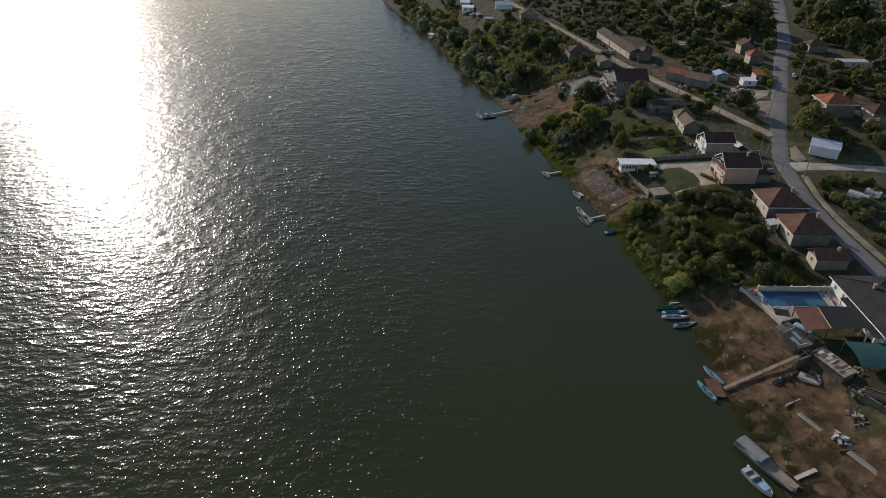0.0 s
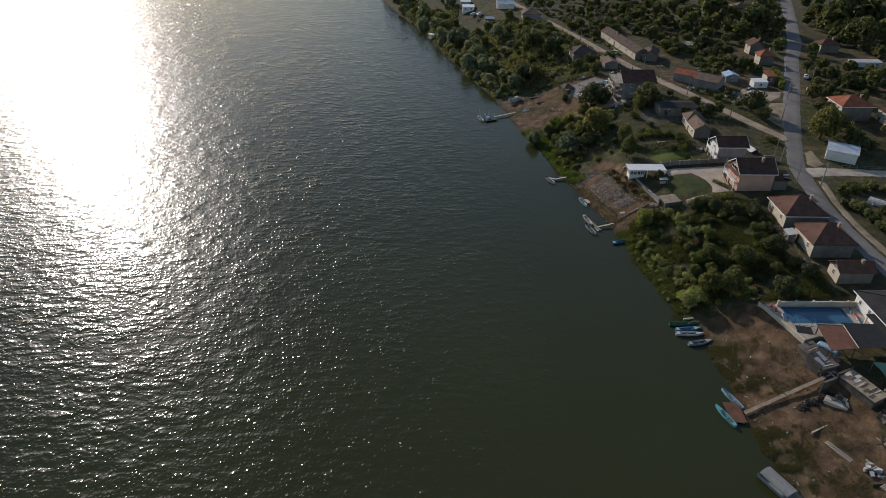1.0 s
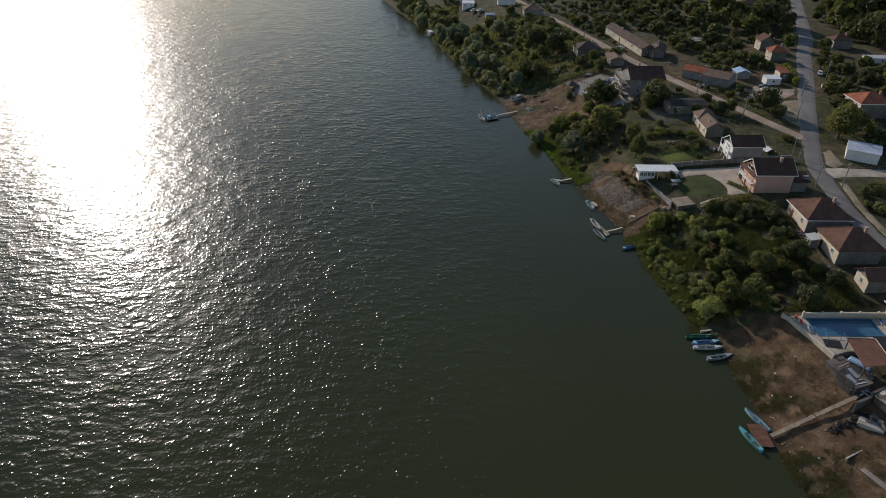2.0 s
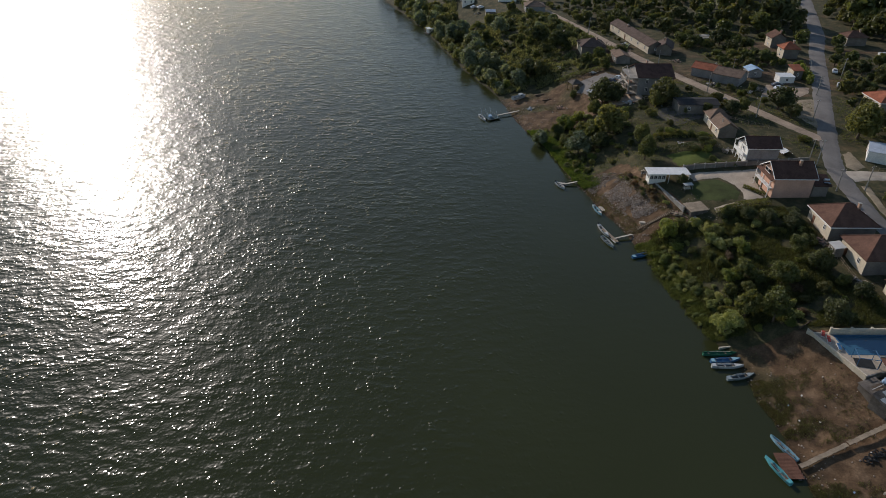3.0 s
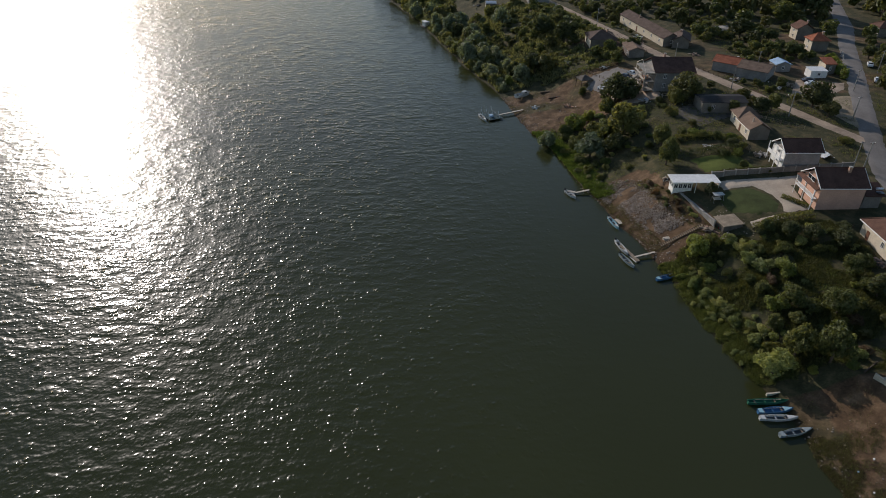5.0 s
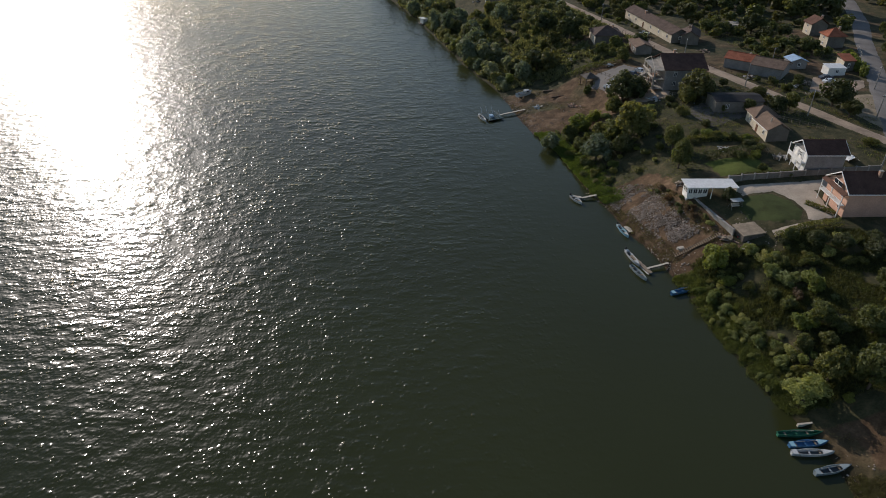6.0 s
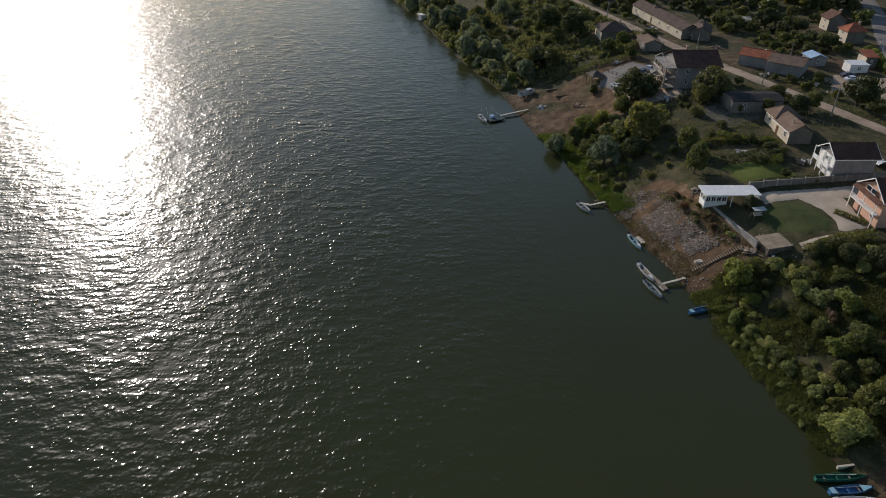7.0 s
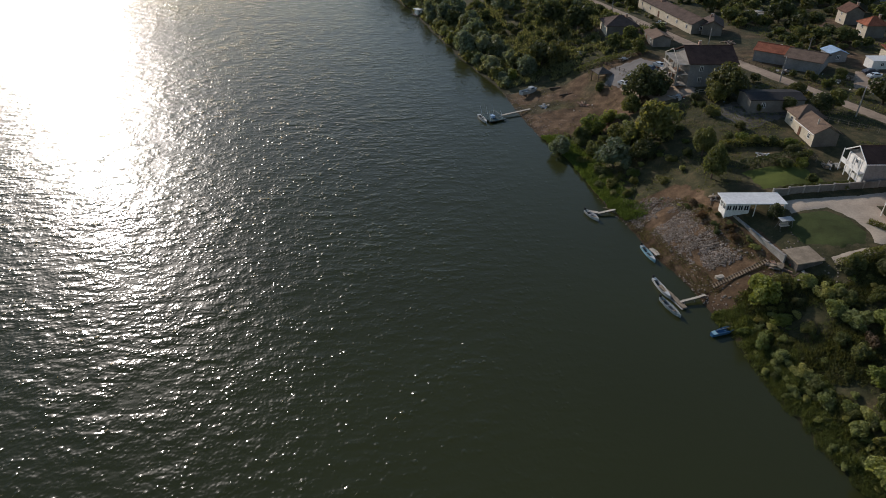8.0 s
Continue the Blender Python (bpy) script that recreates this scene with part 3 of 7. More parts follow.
def house(label, x0, x1, y0, y1, h, kind, rise, wall, roof, over=0.5, storeys=1, chimney=True, z=None, rz=0.0, name="house", category="house", group="village houses", wins="wn", fascia=None, step=3.4, front=None):
    # cream stays on the front only; the other sides get the shaded colour
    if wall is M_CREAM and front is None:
        wall, front = M_CREAMSH, M_CREAM
    cx, cy = (x0 + x1) / 2, (y0 + y1) / 2
    z = ground_z(cx, cy) if z is None else z
    ob = thing(name, cx, cy, z, rz, label, category, group)
    x0, x1, y0, y1 = x0 - cx, x1 - cx, y0 - cy, y1 - cy
    bm = bmesh.new()
    box(bm, x0, x1, y0, y1, -2.5, h)
    if kind in ("gable_x", "gable_y"):
        if kind == "gable_x":
            tri = lambda x: [bm.verts.new(p) for p in ((x, y0, h), (x, y1, h), (x, 0, h + rise * (y1 - y0) / (y1 - y0 + 2 * over)))]
            a, b = tri(x0), tri(x1)
        else:
            tri = lambda y: [bm.verts.new(p) for p in ((x0, y, h), (x1, y, h), (0, y, h + rise * (x1 - x0) / (x1 - x0 + 2 * over)))]
            a, b = tri(y1), tri(y0)
        bm.faces.new(a[::-1])
        bm.faces.new(b)
        bm.faces.new((a[0], b[0], b[2], a[2]))
        bm.faces.new((b[1], a[1], a[2], b[2]))
    body = part("wall", bm, wall, ob)
    # shows the lit colour where the wall material is a shaded one
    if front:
        part("front_facade", boxes((x0 - 0.05, x0 - 0.004, y0, y1, -0.3, h - 0.02)), front, body, "front facade in full wall colour")
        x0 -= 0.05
    drop = 0.14 if kind.startswith("gable") else 0.0
    faces, caps = roof_faces(x0 - over, x1 + over, y0 - over, y1 + over, h + 0.16 - drop * 0, rise, kind)
    rf = part("roof", solid(bmesh.new(), faces, 0.16), roof, ob)
    if caps and rise > 1:
        part("ridge_cap", tubes(*[(a, b, 0.13) for a, b in caps], n=6), roof, rf)
    if fascia:
        e = over + 0.03
        zz = h + 0.1
        bm = boxes((x0 - e, x1 + e, y0 - e - 0.03, y0 - e + 0.05, zz - 0.18, zz + 0.03), (x0 - e, x1 + e, y1 + e - 0.05, y1 + e + 0.03, zz - 0.18, zz + 0.03))
        if kind == "hip":
            box(bm, x0 - e - 0.03, x0 - e + 0.05, y0 - e, y1 + e, zz - 0.18, zz + 0.03)
            box(bm, x1 + e - 0.05, x1 + e + 0.03, y0 - e, y1 + e, zz - 0.18, zz + 0.03)
        elif kind == "gable_x":
            for s in (-1, 1):
                for xe in (x0 - over - 0.05, x1 + over - 0.03):
                    yy = s * (y1 + over)
                    v = [bm.verts.new(p) for p in ((xe, yy, zz - 0.14), (xe + 0.08, yy, zz - 0.14), (xe + 0.08, yy, zz + 0.1), (xe, yy, zz + 0.1), (xe, 0, zz + rise - 0.14), (xe + 0.08, 0, zz + rise - 0.14), (xe + 0.08, 0, zz + rise + 0.1), (xe, 0, zz + rise + 0.1))]
                    for f in ((0, 1, 2, 3), (7, 6, 5, 4), (0, 4, 5, 1), (1, 5, 6, 2), (2, 6, 7, 3), (3, 7, 4, 0)):
                        bm.faces.new([v[i] for i in f])
        part("fascia", bm, fascia, rf)
    if chimney:
        sx = 1 if (x1 - x0) > (y1 - y0) else 0
        px, py = ((x1 - x0) * 0.18, -(y1 - y0) * 0.12) if sx else (-(x1 - x0) * 0.12, (y1 - y0) * 0.18)
        ch = part("chimney", boxes((px - 0.3, px + 0.3, py - 0.3, py + 0.3, h + 0.2, h + rise + 0.7)), M_BRICK, rf)
        part("chimney_cap", boxes((px - 0.38, px + 0.38, py - 0.38, py + 0.38, h + rise + 0.702, h + rise + 0.8)), M_CONC, ch)
    fl = h / storeys
    for s in range(storeys):
        zb = s * fl + fl * 0.36
        hh = min(1.3, fl * 0.45)
        for side in wins:
            ln = (x1 - x0) if side in "ns" else (y1 - y0)
            k = max(1, int(ln / step))
            for i in range(k):
                o = (i + 0.5) / k * ln - ln / 2
                if s == 0 and side == "w" and i == k // 2 and k > 1:
                    continue
                m = {"s": pose(o, y0 - 0.012, zb), "n": pose(o, y1 + 0.012, zb, 0, 0, 180), "w": pose(x0 - 0.012, o, zb, 0, 0, -90), "e": pose(x1 + 0.012, o, zb, 0, 0, 90)}[side]
                window(body, m, 0.95 if ln > 4 else 0.7, round(hh, 1))
    if "w" in wins:
        k = max(1, int((y1 - y0) / step))
        o = (k // 2 + 0.5) / k * (y1 - y0) - (y1 - y0) / 2
        if k > 1:
            d = part("door", boxes((x0 - 0.06, x0 + 0.02, o - 0.5, o + 0.5, 0.05, min(2.1, fl * 0.75))), M_DOOR, body)
            part("handle", boxes((x0 - 0.12, x0 - 0.06, o + 0.34, o + 0.4, 1.0, 1.06)), M_METAL, d)
    return ob


def boundary_wall(label, p, q, h, wall, pillar, gap=3.2, name="boundary_wall", low=1.0, zt=None, thick=0.22, cope=None):
    """A wall from p to q with pillars, stepping with the ground."""
    ln = math.hypot(q[0] - p[0], q[1] - p[1])
    a = math.degrees(math.atan2(q[1] - p[1], q[0] - p[0]))
    z0 = ground_z(*p)
    ob = thing(name, p[0], p[1], z0, a, label, "wall")
    ob["kind"] = "structure"
    n = max(1, round(ln / gap))
    for i in range(n):
        s, e = i / n, (i + 1) / n
        za = ground_z(p[0] + (q[0] - p[0]) * s, p[1] + (q[1] - p[1]) * s) - z0
        zb = ground_z(p[0] + (q[0] - p[0]) * e, p[1] + (q[1] - p[1]) * e) - z0
        top = (max(za, zb) + h) if zt is None else zt - z0
        part("panel", boxes((s * ln + 0.15, e * ln - 0.15, -thick / 2, thick / 2, min(za, zb) - low, top)), wall, ob)
        part("coping", boxes((s * ln + 0.15, e * ln - 0.15, -thick / 2 - 0.05, thick / 2 + 0.05, top + 0.002, top + 0.08)), cope or wall, ob)
        part("pillar", soft(boxes((s * ln - 0.148, s * ln + 0.148, -0.2, 0.2, min(za, zb) - low, top + 0.25)), 0.03), pillar, ob)
    part("pillar", soft(boxes((ln - 0.148, ln + 0.148, -0.2, 0.2, zb - low, top + 0.25)), 0.03), pillar, ob)
    return ob


# salmon house with the balcony gable
def salmon_house():
    ob = house("two-storey salmon rendered house with dark brown tiled roof", 87.4, 97.4, 180.6, 188.6, 5.3, "gable_x", 3.0, M_PINK, M_TILED, 0.6, 2, True, fascia=M_TRIM, wins="wn", step=2.7, front=M_PINK)
    x0, w = -5.45, 4.0
    por = part("porch_roof", solid(bmesh.new(), [[(x0 - 1.0, -4.4, 4.95), (x0 - 0.02, -4.4, 5.35), (x0 - 0.02, 4.4, 5.35), (x0 - 1.0, 4.4, 4.95)]], 0.14), M_TILE, ob)
    for y in (-4.0, 0.0, 4.0):
        part("post", boxes((x0 - 0.98, x0 - 0.84, y - 0.07, y + 0.07, -0.6, 4.82)), M_TRIM, por)
    bal = part("balcony", boxes((x0 - 1.0, x0 - 0.02, -4.1, 4.1, 2.55, 2.7)), M_TRIM, ob)
    part("railing", boxes(*[(x0 - 0.98, x0 - 0.94, -4.05 + 0.5 * i, -4.02 + 0.5 * i, 2.702, 3.5) for i in range(17)], (x0 - 1.0, x0 - 0.92, -4.1, 4.1, 3.5, 3.56)), M_TRIM, bal)
    gl = part("gable_window", boxes((x0 - 0.1, x0 - 0.015, -1.4, -0.05, 5.5, 6.4), (x0 - 0.1, x0 - 0.015, 0.05, 1.4, 5.5, 6.4)), M_PANE, ob, "dark glazed gable window")
    part("frame", boxes((x0 - 0.13, x0 - 0.1, -1.5, 1.5, 5.4, 5.5), (x0 - 0.13, x0 - 0.1, -1.5, 1.5, 6.4, 6.5), (x0 - 0.13, x0 - 0.1, -0.05, 0.05, 5.5, 6.4)), M_TRIM, gl)
    part("side_wing", boxes((5.5, 9.5, -3.6, 3.0, -1, 3.2)), M_DULL, ob)
    part("wing_roof", solid(bmesh.new(), [[(5.5, -4.1, 3.25), (10, -4.1, 3.25), (10, 0, 4.8), (5.5, 0, 4.8)], [(10, 3.5, 3.25), (5.5, 3.5, 3.25), (5.5, 0, 4.8), (10, 0, 4.8)]], 0.15), M_TILED, ob)
    dish = part("water_heater", tubes(((8.2, -2.6, 4.45), (9.6, -2.6, 4.45), 0.28)), M_SHEET, ob, "shiny metal roof water heater")
    part("panel", boxes((8.1, 9.7, -3.9, -2.7, 3.75, 3.85)), M_PANE, dish)


salmon_house()


def white_gable_house():
    # grey side walls: white render with its shade painted in
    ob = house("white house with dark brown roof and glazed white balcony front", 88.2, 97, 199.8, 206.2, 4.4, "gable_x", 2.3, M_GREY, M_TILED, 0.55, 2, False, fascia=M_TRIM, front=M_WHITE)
    x0 = -4.45
    bal = part("balcony", boxes((x0 - 1.3, x0 - 0.01, -3.3, 3.3, 2.2, 2.36)), M_TRIM, ob)
    for y in (-3.2, -1.1, 1.1, 3.2):
        part("post", boxes((x0 - 1.28, x0 - 1.12, y - 0.08, y + 0.08, -0.8, 5.0)), M_TRIM, bal)
    part("railing", boxes((x0 - 1.28, x0 - 1.2, -3.2, 3.2, 2.362, 3.2)), M_TRIM, bal)
    sh = thing("plastic_sheeting", 101.6, 208.2, ground_z(101.6, 208.2) + 0.25, 13, "crumpled white plastic sheeting on the grass", "sheeting")
    bm = bmesh.new()
    bmesh.ops.create_grid(bm, x_segments=14, y_segments=20, size=0.5)
    for v in bm.verts:
        v.co = Vector((v.co.x * 3.2, v.co.y * 7.5, 1.9 * max(0, 0.5 - abs(v.co.x)) + 0.35 * noise.noise((v.co.x * 6, v.co.y * 12, 1))))
    part("sheet", bm, M_TARPW, sh)


white_gable_house()
# long hipped house of the upper garden, with a lower side wing
hh = house("low house with weathered brown gable roof and white gutter", 86, 91.4, 216, 224, 2.7, "gable_y", 1.9, M_CREAM, M_TILEG, 0.5, 1, False, fascia=None, wins="w")
part("gutter", tubes(((-3.25, -4.5, 2.78), (-3.25, 4.4, 2.78), 0.09), n=6), M_TRIM, hh, "white gutter")
part("roof_pipe", tubes(((-1.2, -1.5, 3.8), (-1.2, -1.5, 5.2), 0.16)), M_PALE, hh)
house("front wing of the low house with hipped tiled roof", 86.3, 92.0, 224.1, 229.6, 2.8, "hip", 2.1, M_CREAM, M_TILEG, 0.45, 1, False, name="house_wing", category="house", wins="w")
# near-black roof material carries the deep shade in its colour
house("long dark building with flat dark roof in deep shade", 79.5, 92.5, 234.4, 241.4, 3.0, "gable_x", 0.7, M_DULL, M_DARK2, 0.3, 1, False, wins="s", step=4.5)
# dull walls behind cream fronts: side shade set by the wall colour
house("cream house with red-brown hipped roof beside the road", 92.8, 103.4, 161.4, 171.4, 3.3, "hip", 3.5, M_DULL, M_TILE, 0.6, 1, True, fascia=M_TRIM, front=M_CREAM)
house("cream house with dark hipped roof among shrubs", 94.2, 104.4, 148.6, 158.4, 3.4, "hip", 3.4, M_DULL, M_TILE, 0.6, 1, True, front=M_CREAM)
house("small shed of the cream house with tin roof", 91.2, 93.2, 155.2, 158, 2.0, "shed_x", 0.4, M_DULL, M_TARP, 0.2, 1, False, name="shed", category="shed", group="outbuildings", wins="w")
house("small cream house with red-brown gable roof", 96, 104.2, 138.6, 143.2, 2.9, "gable_x", 1.8, M_DULL, M_TILE, 0.45, 1, True, front=M_CREAM)
# ground of the unfinished house
def unfinished_house():
    ob = house("unfinished grey concrete house with open upper floors and dark roof", 70.6, 82.5, 253, 265.5, 5.8, "gable_x", 3.0, M_GREY, M_TILED, 0.6, 2, True, group="village houses", wins="s", step=4.2)
    x0 = -5.95
    for k, z in enumerate((0.0, 2.8, 5.5)):
        slab = part("floor_slab", boxes((x0 - 3.2, x0 - 0.01, -5.6, 5.6, z - 0.2, z)), M_CONC, ob)
        if k < 2:
            for y in (-5.4, -1.8, 1.8, 5.4):
                part("column", boxes((x0 - 3.1, x0 - 2.8, y - 0.15, y + 0.15, z + 0.002, z + 2.58)), M_CONC, slab)
            part("brick_infill", boxes((x0 - 3.0, x0 - 2.85, -5.2, -2.0, z + 0.002, z + 1.0)), M_BRICK, slab)
        else:
            part("rafter", tubes(((x0 - 3.1, -5.6, 5.7), (x0 - 3.1, 0, 8.2), 0.09), ((x0 - 3.1, 5.6, 5.7), (x0 - 3.1, 0, 8.2), 0.09)), M_PALE, slab)
    for y in (-5.6, 0.9, 3.4):
        part("prop", tubes(((x0 - 3.3, y, 0.0), (x0 - 3.6, y + 0.2, 6.4), 0.07), n=6), M_PALE, ob)
    for k, (a, b, z) in enumerate(((-5.9, -1.0, 3.6), (-2.2, 4.4, 4.2), (0.4, 5.9, 1.4), (-5.2, 0.6, 0.9))):
        part("scaffold_board", boxes((x0 - 3.95, x0 - 3.35, a, b, z, z + 0.06)), M_PALE, ob)
    part("rubble_heap", soft(boxes((x0 - 6.5, x0 - 4.6, -4.5, -2.0, -0.6, 0.5), (x0 - 6.0, x0 - 4.3, -1.6, 0.2, -0.6, 0.3), (x0 - 7.2, x0 - 5.8, -1.2, 1.8, -0.6, 0.2)), 0.25), M_CONC, ob)
    for i in range(11):
        part("stair_step", boxes((x0 - 3.2 - 0.3 * i, x0 - 2.9 - 0.3 * i, 2.2, 3.6, -0.5, 2.6 - 0.24 * i)), M_CONC, ob)
    part("block_heap", soft(boxes((x0 - 2.6, x0 - 1.2, -3, -1.5, 2.81, 3.6), (x0 - 2.2, x0 - 1.0, 1, 2.6, 0.01, 0.9)), 0.1), M_BRICK, ob)


unfinished_house()
house("long low building with dark tiled roof and pale wall", 84.5, 91, 303, 344, 3.0, "gable_y", 1.8, M_CREAM, M_TILEB, 0.4, 1, True, rz=9.5, step=6, wins="ws")
house("low house with dark tiled roof and pale wall", 60.5, 70.5, 304, 314, 2.7, "hip", 2.4, M_CREAM, M_TILEB, 0.5, 1, True)
house("small house with flat brown roof beside the dirt road", 71.5, 77, 289, 299, 2.4, "gable_y", 1.2, M_DULL, M_TILEG, 0.4, 1, False)
house("old house with brown tiled roof", 92.5, 98.5, 300, 310, 2.8, "gable_y", 1.8, M_CREAM, M_TILEB, 0.4, 1, True, rz=-20)
house("long outbuilding with bright orange tiled roof", 97.5, 106.5, 270, 277, 2.9, "gable_x", 1.5, M_GREY, M_TILEO, 0.4, 1, False, rz=-38, wins="")
house("grey outbuilding with brown roof along the dirt road", 103.5, 113, 262, 271, 2.9, "gable_x", 1.6, M_GREY, M_TILEG, 0.4, 1, False, rz=-40, wins="")
house("small white shed with flat white roof", 125, 130.4, 263, 267, 2.2, "shed_y", 0.3, M_WHITE, M_WROOF, 0.15, 1, False, name="shed", category="shed", group="outbuildings", wins="s")
house("tiny outbuilding with red tiled roof", 131.6, 135, 267, 271.5, 3.2, "shed_y", 1.0, M_CREAM, M_TILEO, 0.3, 1, False, name="outbuilding", category="outbuilding", group="outbuildings", wins="s")
house("shelter with light blue sheet roof", 116.5, 121.5, 270, 275, 2.4, "gable_y", 1.0, M_GREY, M_TARPB, 0.3, 1, False, name="shelter", category="shelter", group="outbuildings", wins="s")
house("tall narrow house with orange-red tiled roof", 139.5, 145.5, 293, 298.5, 3.8, "hip", 2.2, M_CREAM, M_TILEO, 0.5, 2, True)
house("tall brick-red roofed house behind trees", 142, 148, 310, 315.5, 4.0, "gable_y", 2.2, M_CREAM, M_TILE, 0.5, 2, True)
house("metal shed with pale sheet roof and white front", 124.4, 133, 198, 206.4, 2.8, "gable_x", 1.0, M_WHITE, M_SHEET, 0.25, 1, False, rz=-30, name="shed", category="shed", group="outbuildings", wins="w")
house("two-storey cream house with red-brown hipped roof", 141.2, 152, 228.8, 238.4, 4.9, "hip", 2.5, M_CREAM, M_TILEO, 0.6, 2, True, fascia=M_TRIM)
house("house with dark roof behind the road", 155.5, 165, 223, 231, 4.0, "hip", 2.2, M_CREAM, M_TILED, 0.5, 2, True)
house("cream cottage with brown hipped roof", 152, 158.5, 215, 221, 3.0, "hip", 1.6, M_CREAM, M_TILEG, 0.4, 1, False)
house("house with red-brown roof at the road bend", 176.5, 185, 314, 320.5, 3.6, "hip", 2.0, M_CREAM, M_TILE, 0.5, 1, True)
house("long white flat-roofed building", 179, 192, 291, 295, 2.0, "shed_y", 0.3, M_WHITE, M_TARP, 0.2, 1, False, group="outbuildings", name="outbuilding", category="outbuilding", wins="ws")
house("small grey outbuilding beside trees", 196, 201, 287, 292, 2.6, "gable_y", 1.0, M_GREY, M_SHEET, 0.3, 1, False, group="outbuildings", name="outbuilding", category="outbuilding", wins="w")
house("distant house with pale walls", 166, 174, 391, 400, 4.6, "hip", 2.2, M_CREAM, M_TILEG, 0.5, 2, False)
house("riverside shack with white sheet roof", 14, 21, 424, 430, 2.4, "shed_y", 0.4, M_WHITE, M_WROOF, 0.2, 1, False, group="outbuildings", name="shack", category="shack", wins="s", z=9.5)
house("riverside shack with pale blue sheet roof", 13, 19, 434, 441, 2.4, "shed_y", 0.4, M_GREY, M_SHEET, 0.2, 1, False, group="outbuildings", name="shack", category="shack", wins="s", z=10.5)
house("low building with pale metal roof", 34, 44, 412, 419, 2.8, "gable_x", 1.2, M_WHITE, M_SHEET, 0.3, 1, False, group="outbuildings", name="outbuilding", category="outbuilding")
house("shack with rusty roof on the bank", 26, 31, 393, 397, 2.2, "gable_x", 0.8, M_CREAM, M_SHEET, 0.2, 1, False, group="outbuildings", name="shack", category="shack")
house("house with grey roof behind gardens", 46, 56, 383, 393, 3.0, "hip", 2.0, M_GREY, M_TILEG, 0.4, 1, False)


def white_cabin():
    z = 9.0
    ob = thing("cabin", 64.7, 194.6, z, 0, "small white cabin under a wide flat white canopy roof", "cabin")
    part("roof", boxes((-6.0, 5.6, -2.6, 2.0, 3.0, 3.16)), M_WROOF, ob, "flat white roof")
    body = part("wall", boxes((-5.2, -0.6, -1.2, 1.7, -1.2, 2.998)), M_WHITE, ob)
    for i in range(4):
        window(body, pose(-4.6 + 1.1 * i, -1.212, 0.95), 0.95, 1.2)
    for y in (-0.5, 0.8):
        window(body, pose(-5.212, y, 0.95, 0, 0, -90), 0.95, 1.2)
    for x in (-0.2, 2.6, 5.3):
        for y in (-2.3, 1.6):
            part("post", boxes((x - 0.07, x + 0.07, y - 0.07, y + 0.07, -2.0, 2.998)), M_TRIM, ob)
    sw = thing("garden_swing", 68.2, 187.6, ground_z(68.2, 187.6), 10, "pale garden swing seat under a canopy frame", "swing")
    part("canopy", solid(bmesh.new(), [[(-1.3, -0.7, 1.9), (1.3, -0.7, 1.9), (1.3, 0.7, 2.0), (-1.3, 0.7, 2.0)]], 0.05), M_TARP, sw)
    part("seat", boxes((-0.9, 0.9, -0.3, 0.3, 0.5, 0.58), (-0.9, 0.9, 0.3, 0.38, 0.5, 1.0)), M_PALE, sw)
    for x in (-1.2, 1.2):
        part("frame", tubes(((x, -0.8, -0.2), (x, 0, 1.95), 0.04), ((x, 0.8, -0.2), (x, 0, 1.95), 0.04), n=6), M_METAL, sw)


white_cabin()
# dull panels paint in the shade of the wall's near face
boundary_wall("garden wall with panels coloured dark for shade and pale pillars", (69.8, 197.1), (106.5, 200.6), 1.3, M_DULL, M_CONC)
boundary_wall("pale concrete retaining wall above the stony bank", (60.6, 196.5), (64.9, 179.2), 0.9, M_CONC, M_CONC, 4.0, name="retaining_wall", low=3.5, zt=8.9, thick=0.4)
house("stone store with flat plank roof beside a retaining wall", 65.6, 70, 176.8, 181, 2.0, "shed_x", 0.35, M_CONCD, M_WOOD, 0.25, 1, False, rz=8, z=7.0, name="store", category="shed", group="outbuildings", wins="")


def gazebo():
    ob = thing("gazebo", 54.2, 279.0, ground_z(54.2, 279.0), 15, "open timber gazebo with dark four-sided roof", "gazebo")
    part("roof", solid(bmesh.new(), roof_faces(-2.4, 2.4, -2.4, 2.4, 2.1, 1.4, "hip")[0], 0.12), M_CONCD, ob)
    for x in (-2.1, 2.1):
        for y in (-2.1, 2.1):
            part("post", boxes((x - 0.1, x + 0.1, y - 0.1, y + 0.1, -1.5, 2.05)), M_WOODD, ob)
    part("table", boxes((-1, 1, -0.5, 0.5, 0.68, 0.75), (-0.8, -0.7, -0.4, 0.4, 0, 0.678), (0.7, 0.8, -0.4, 0.4, 0, 0.678)), M_WOOD, ob)


gazebo()


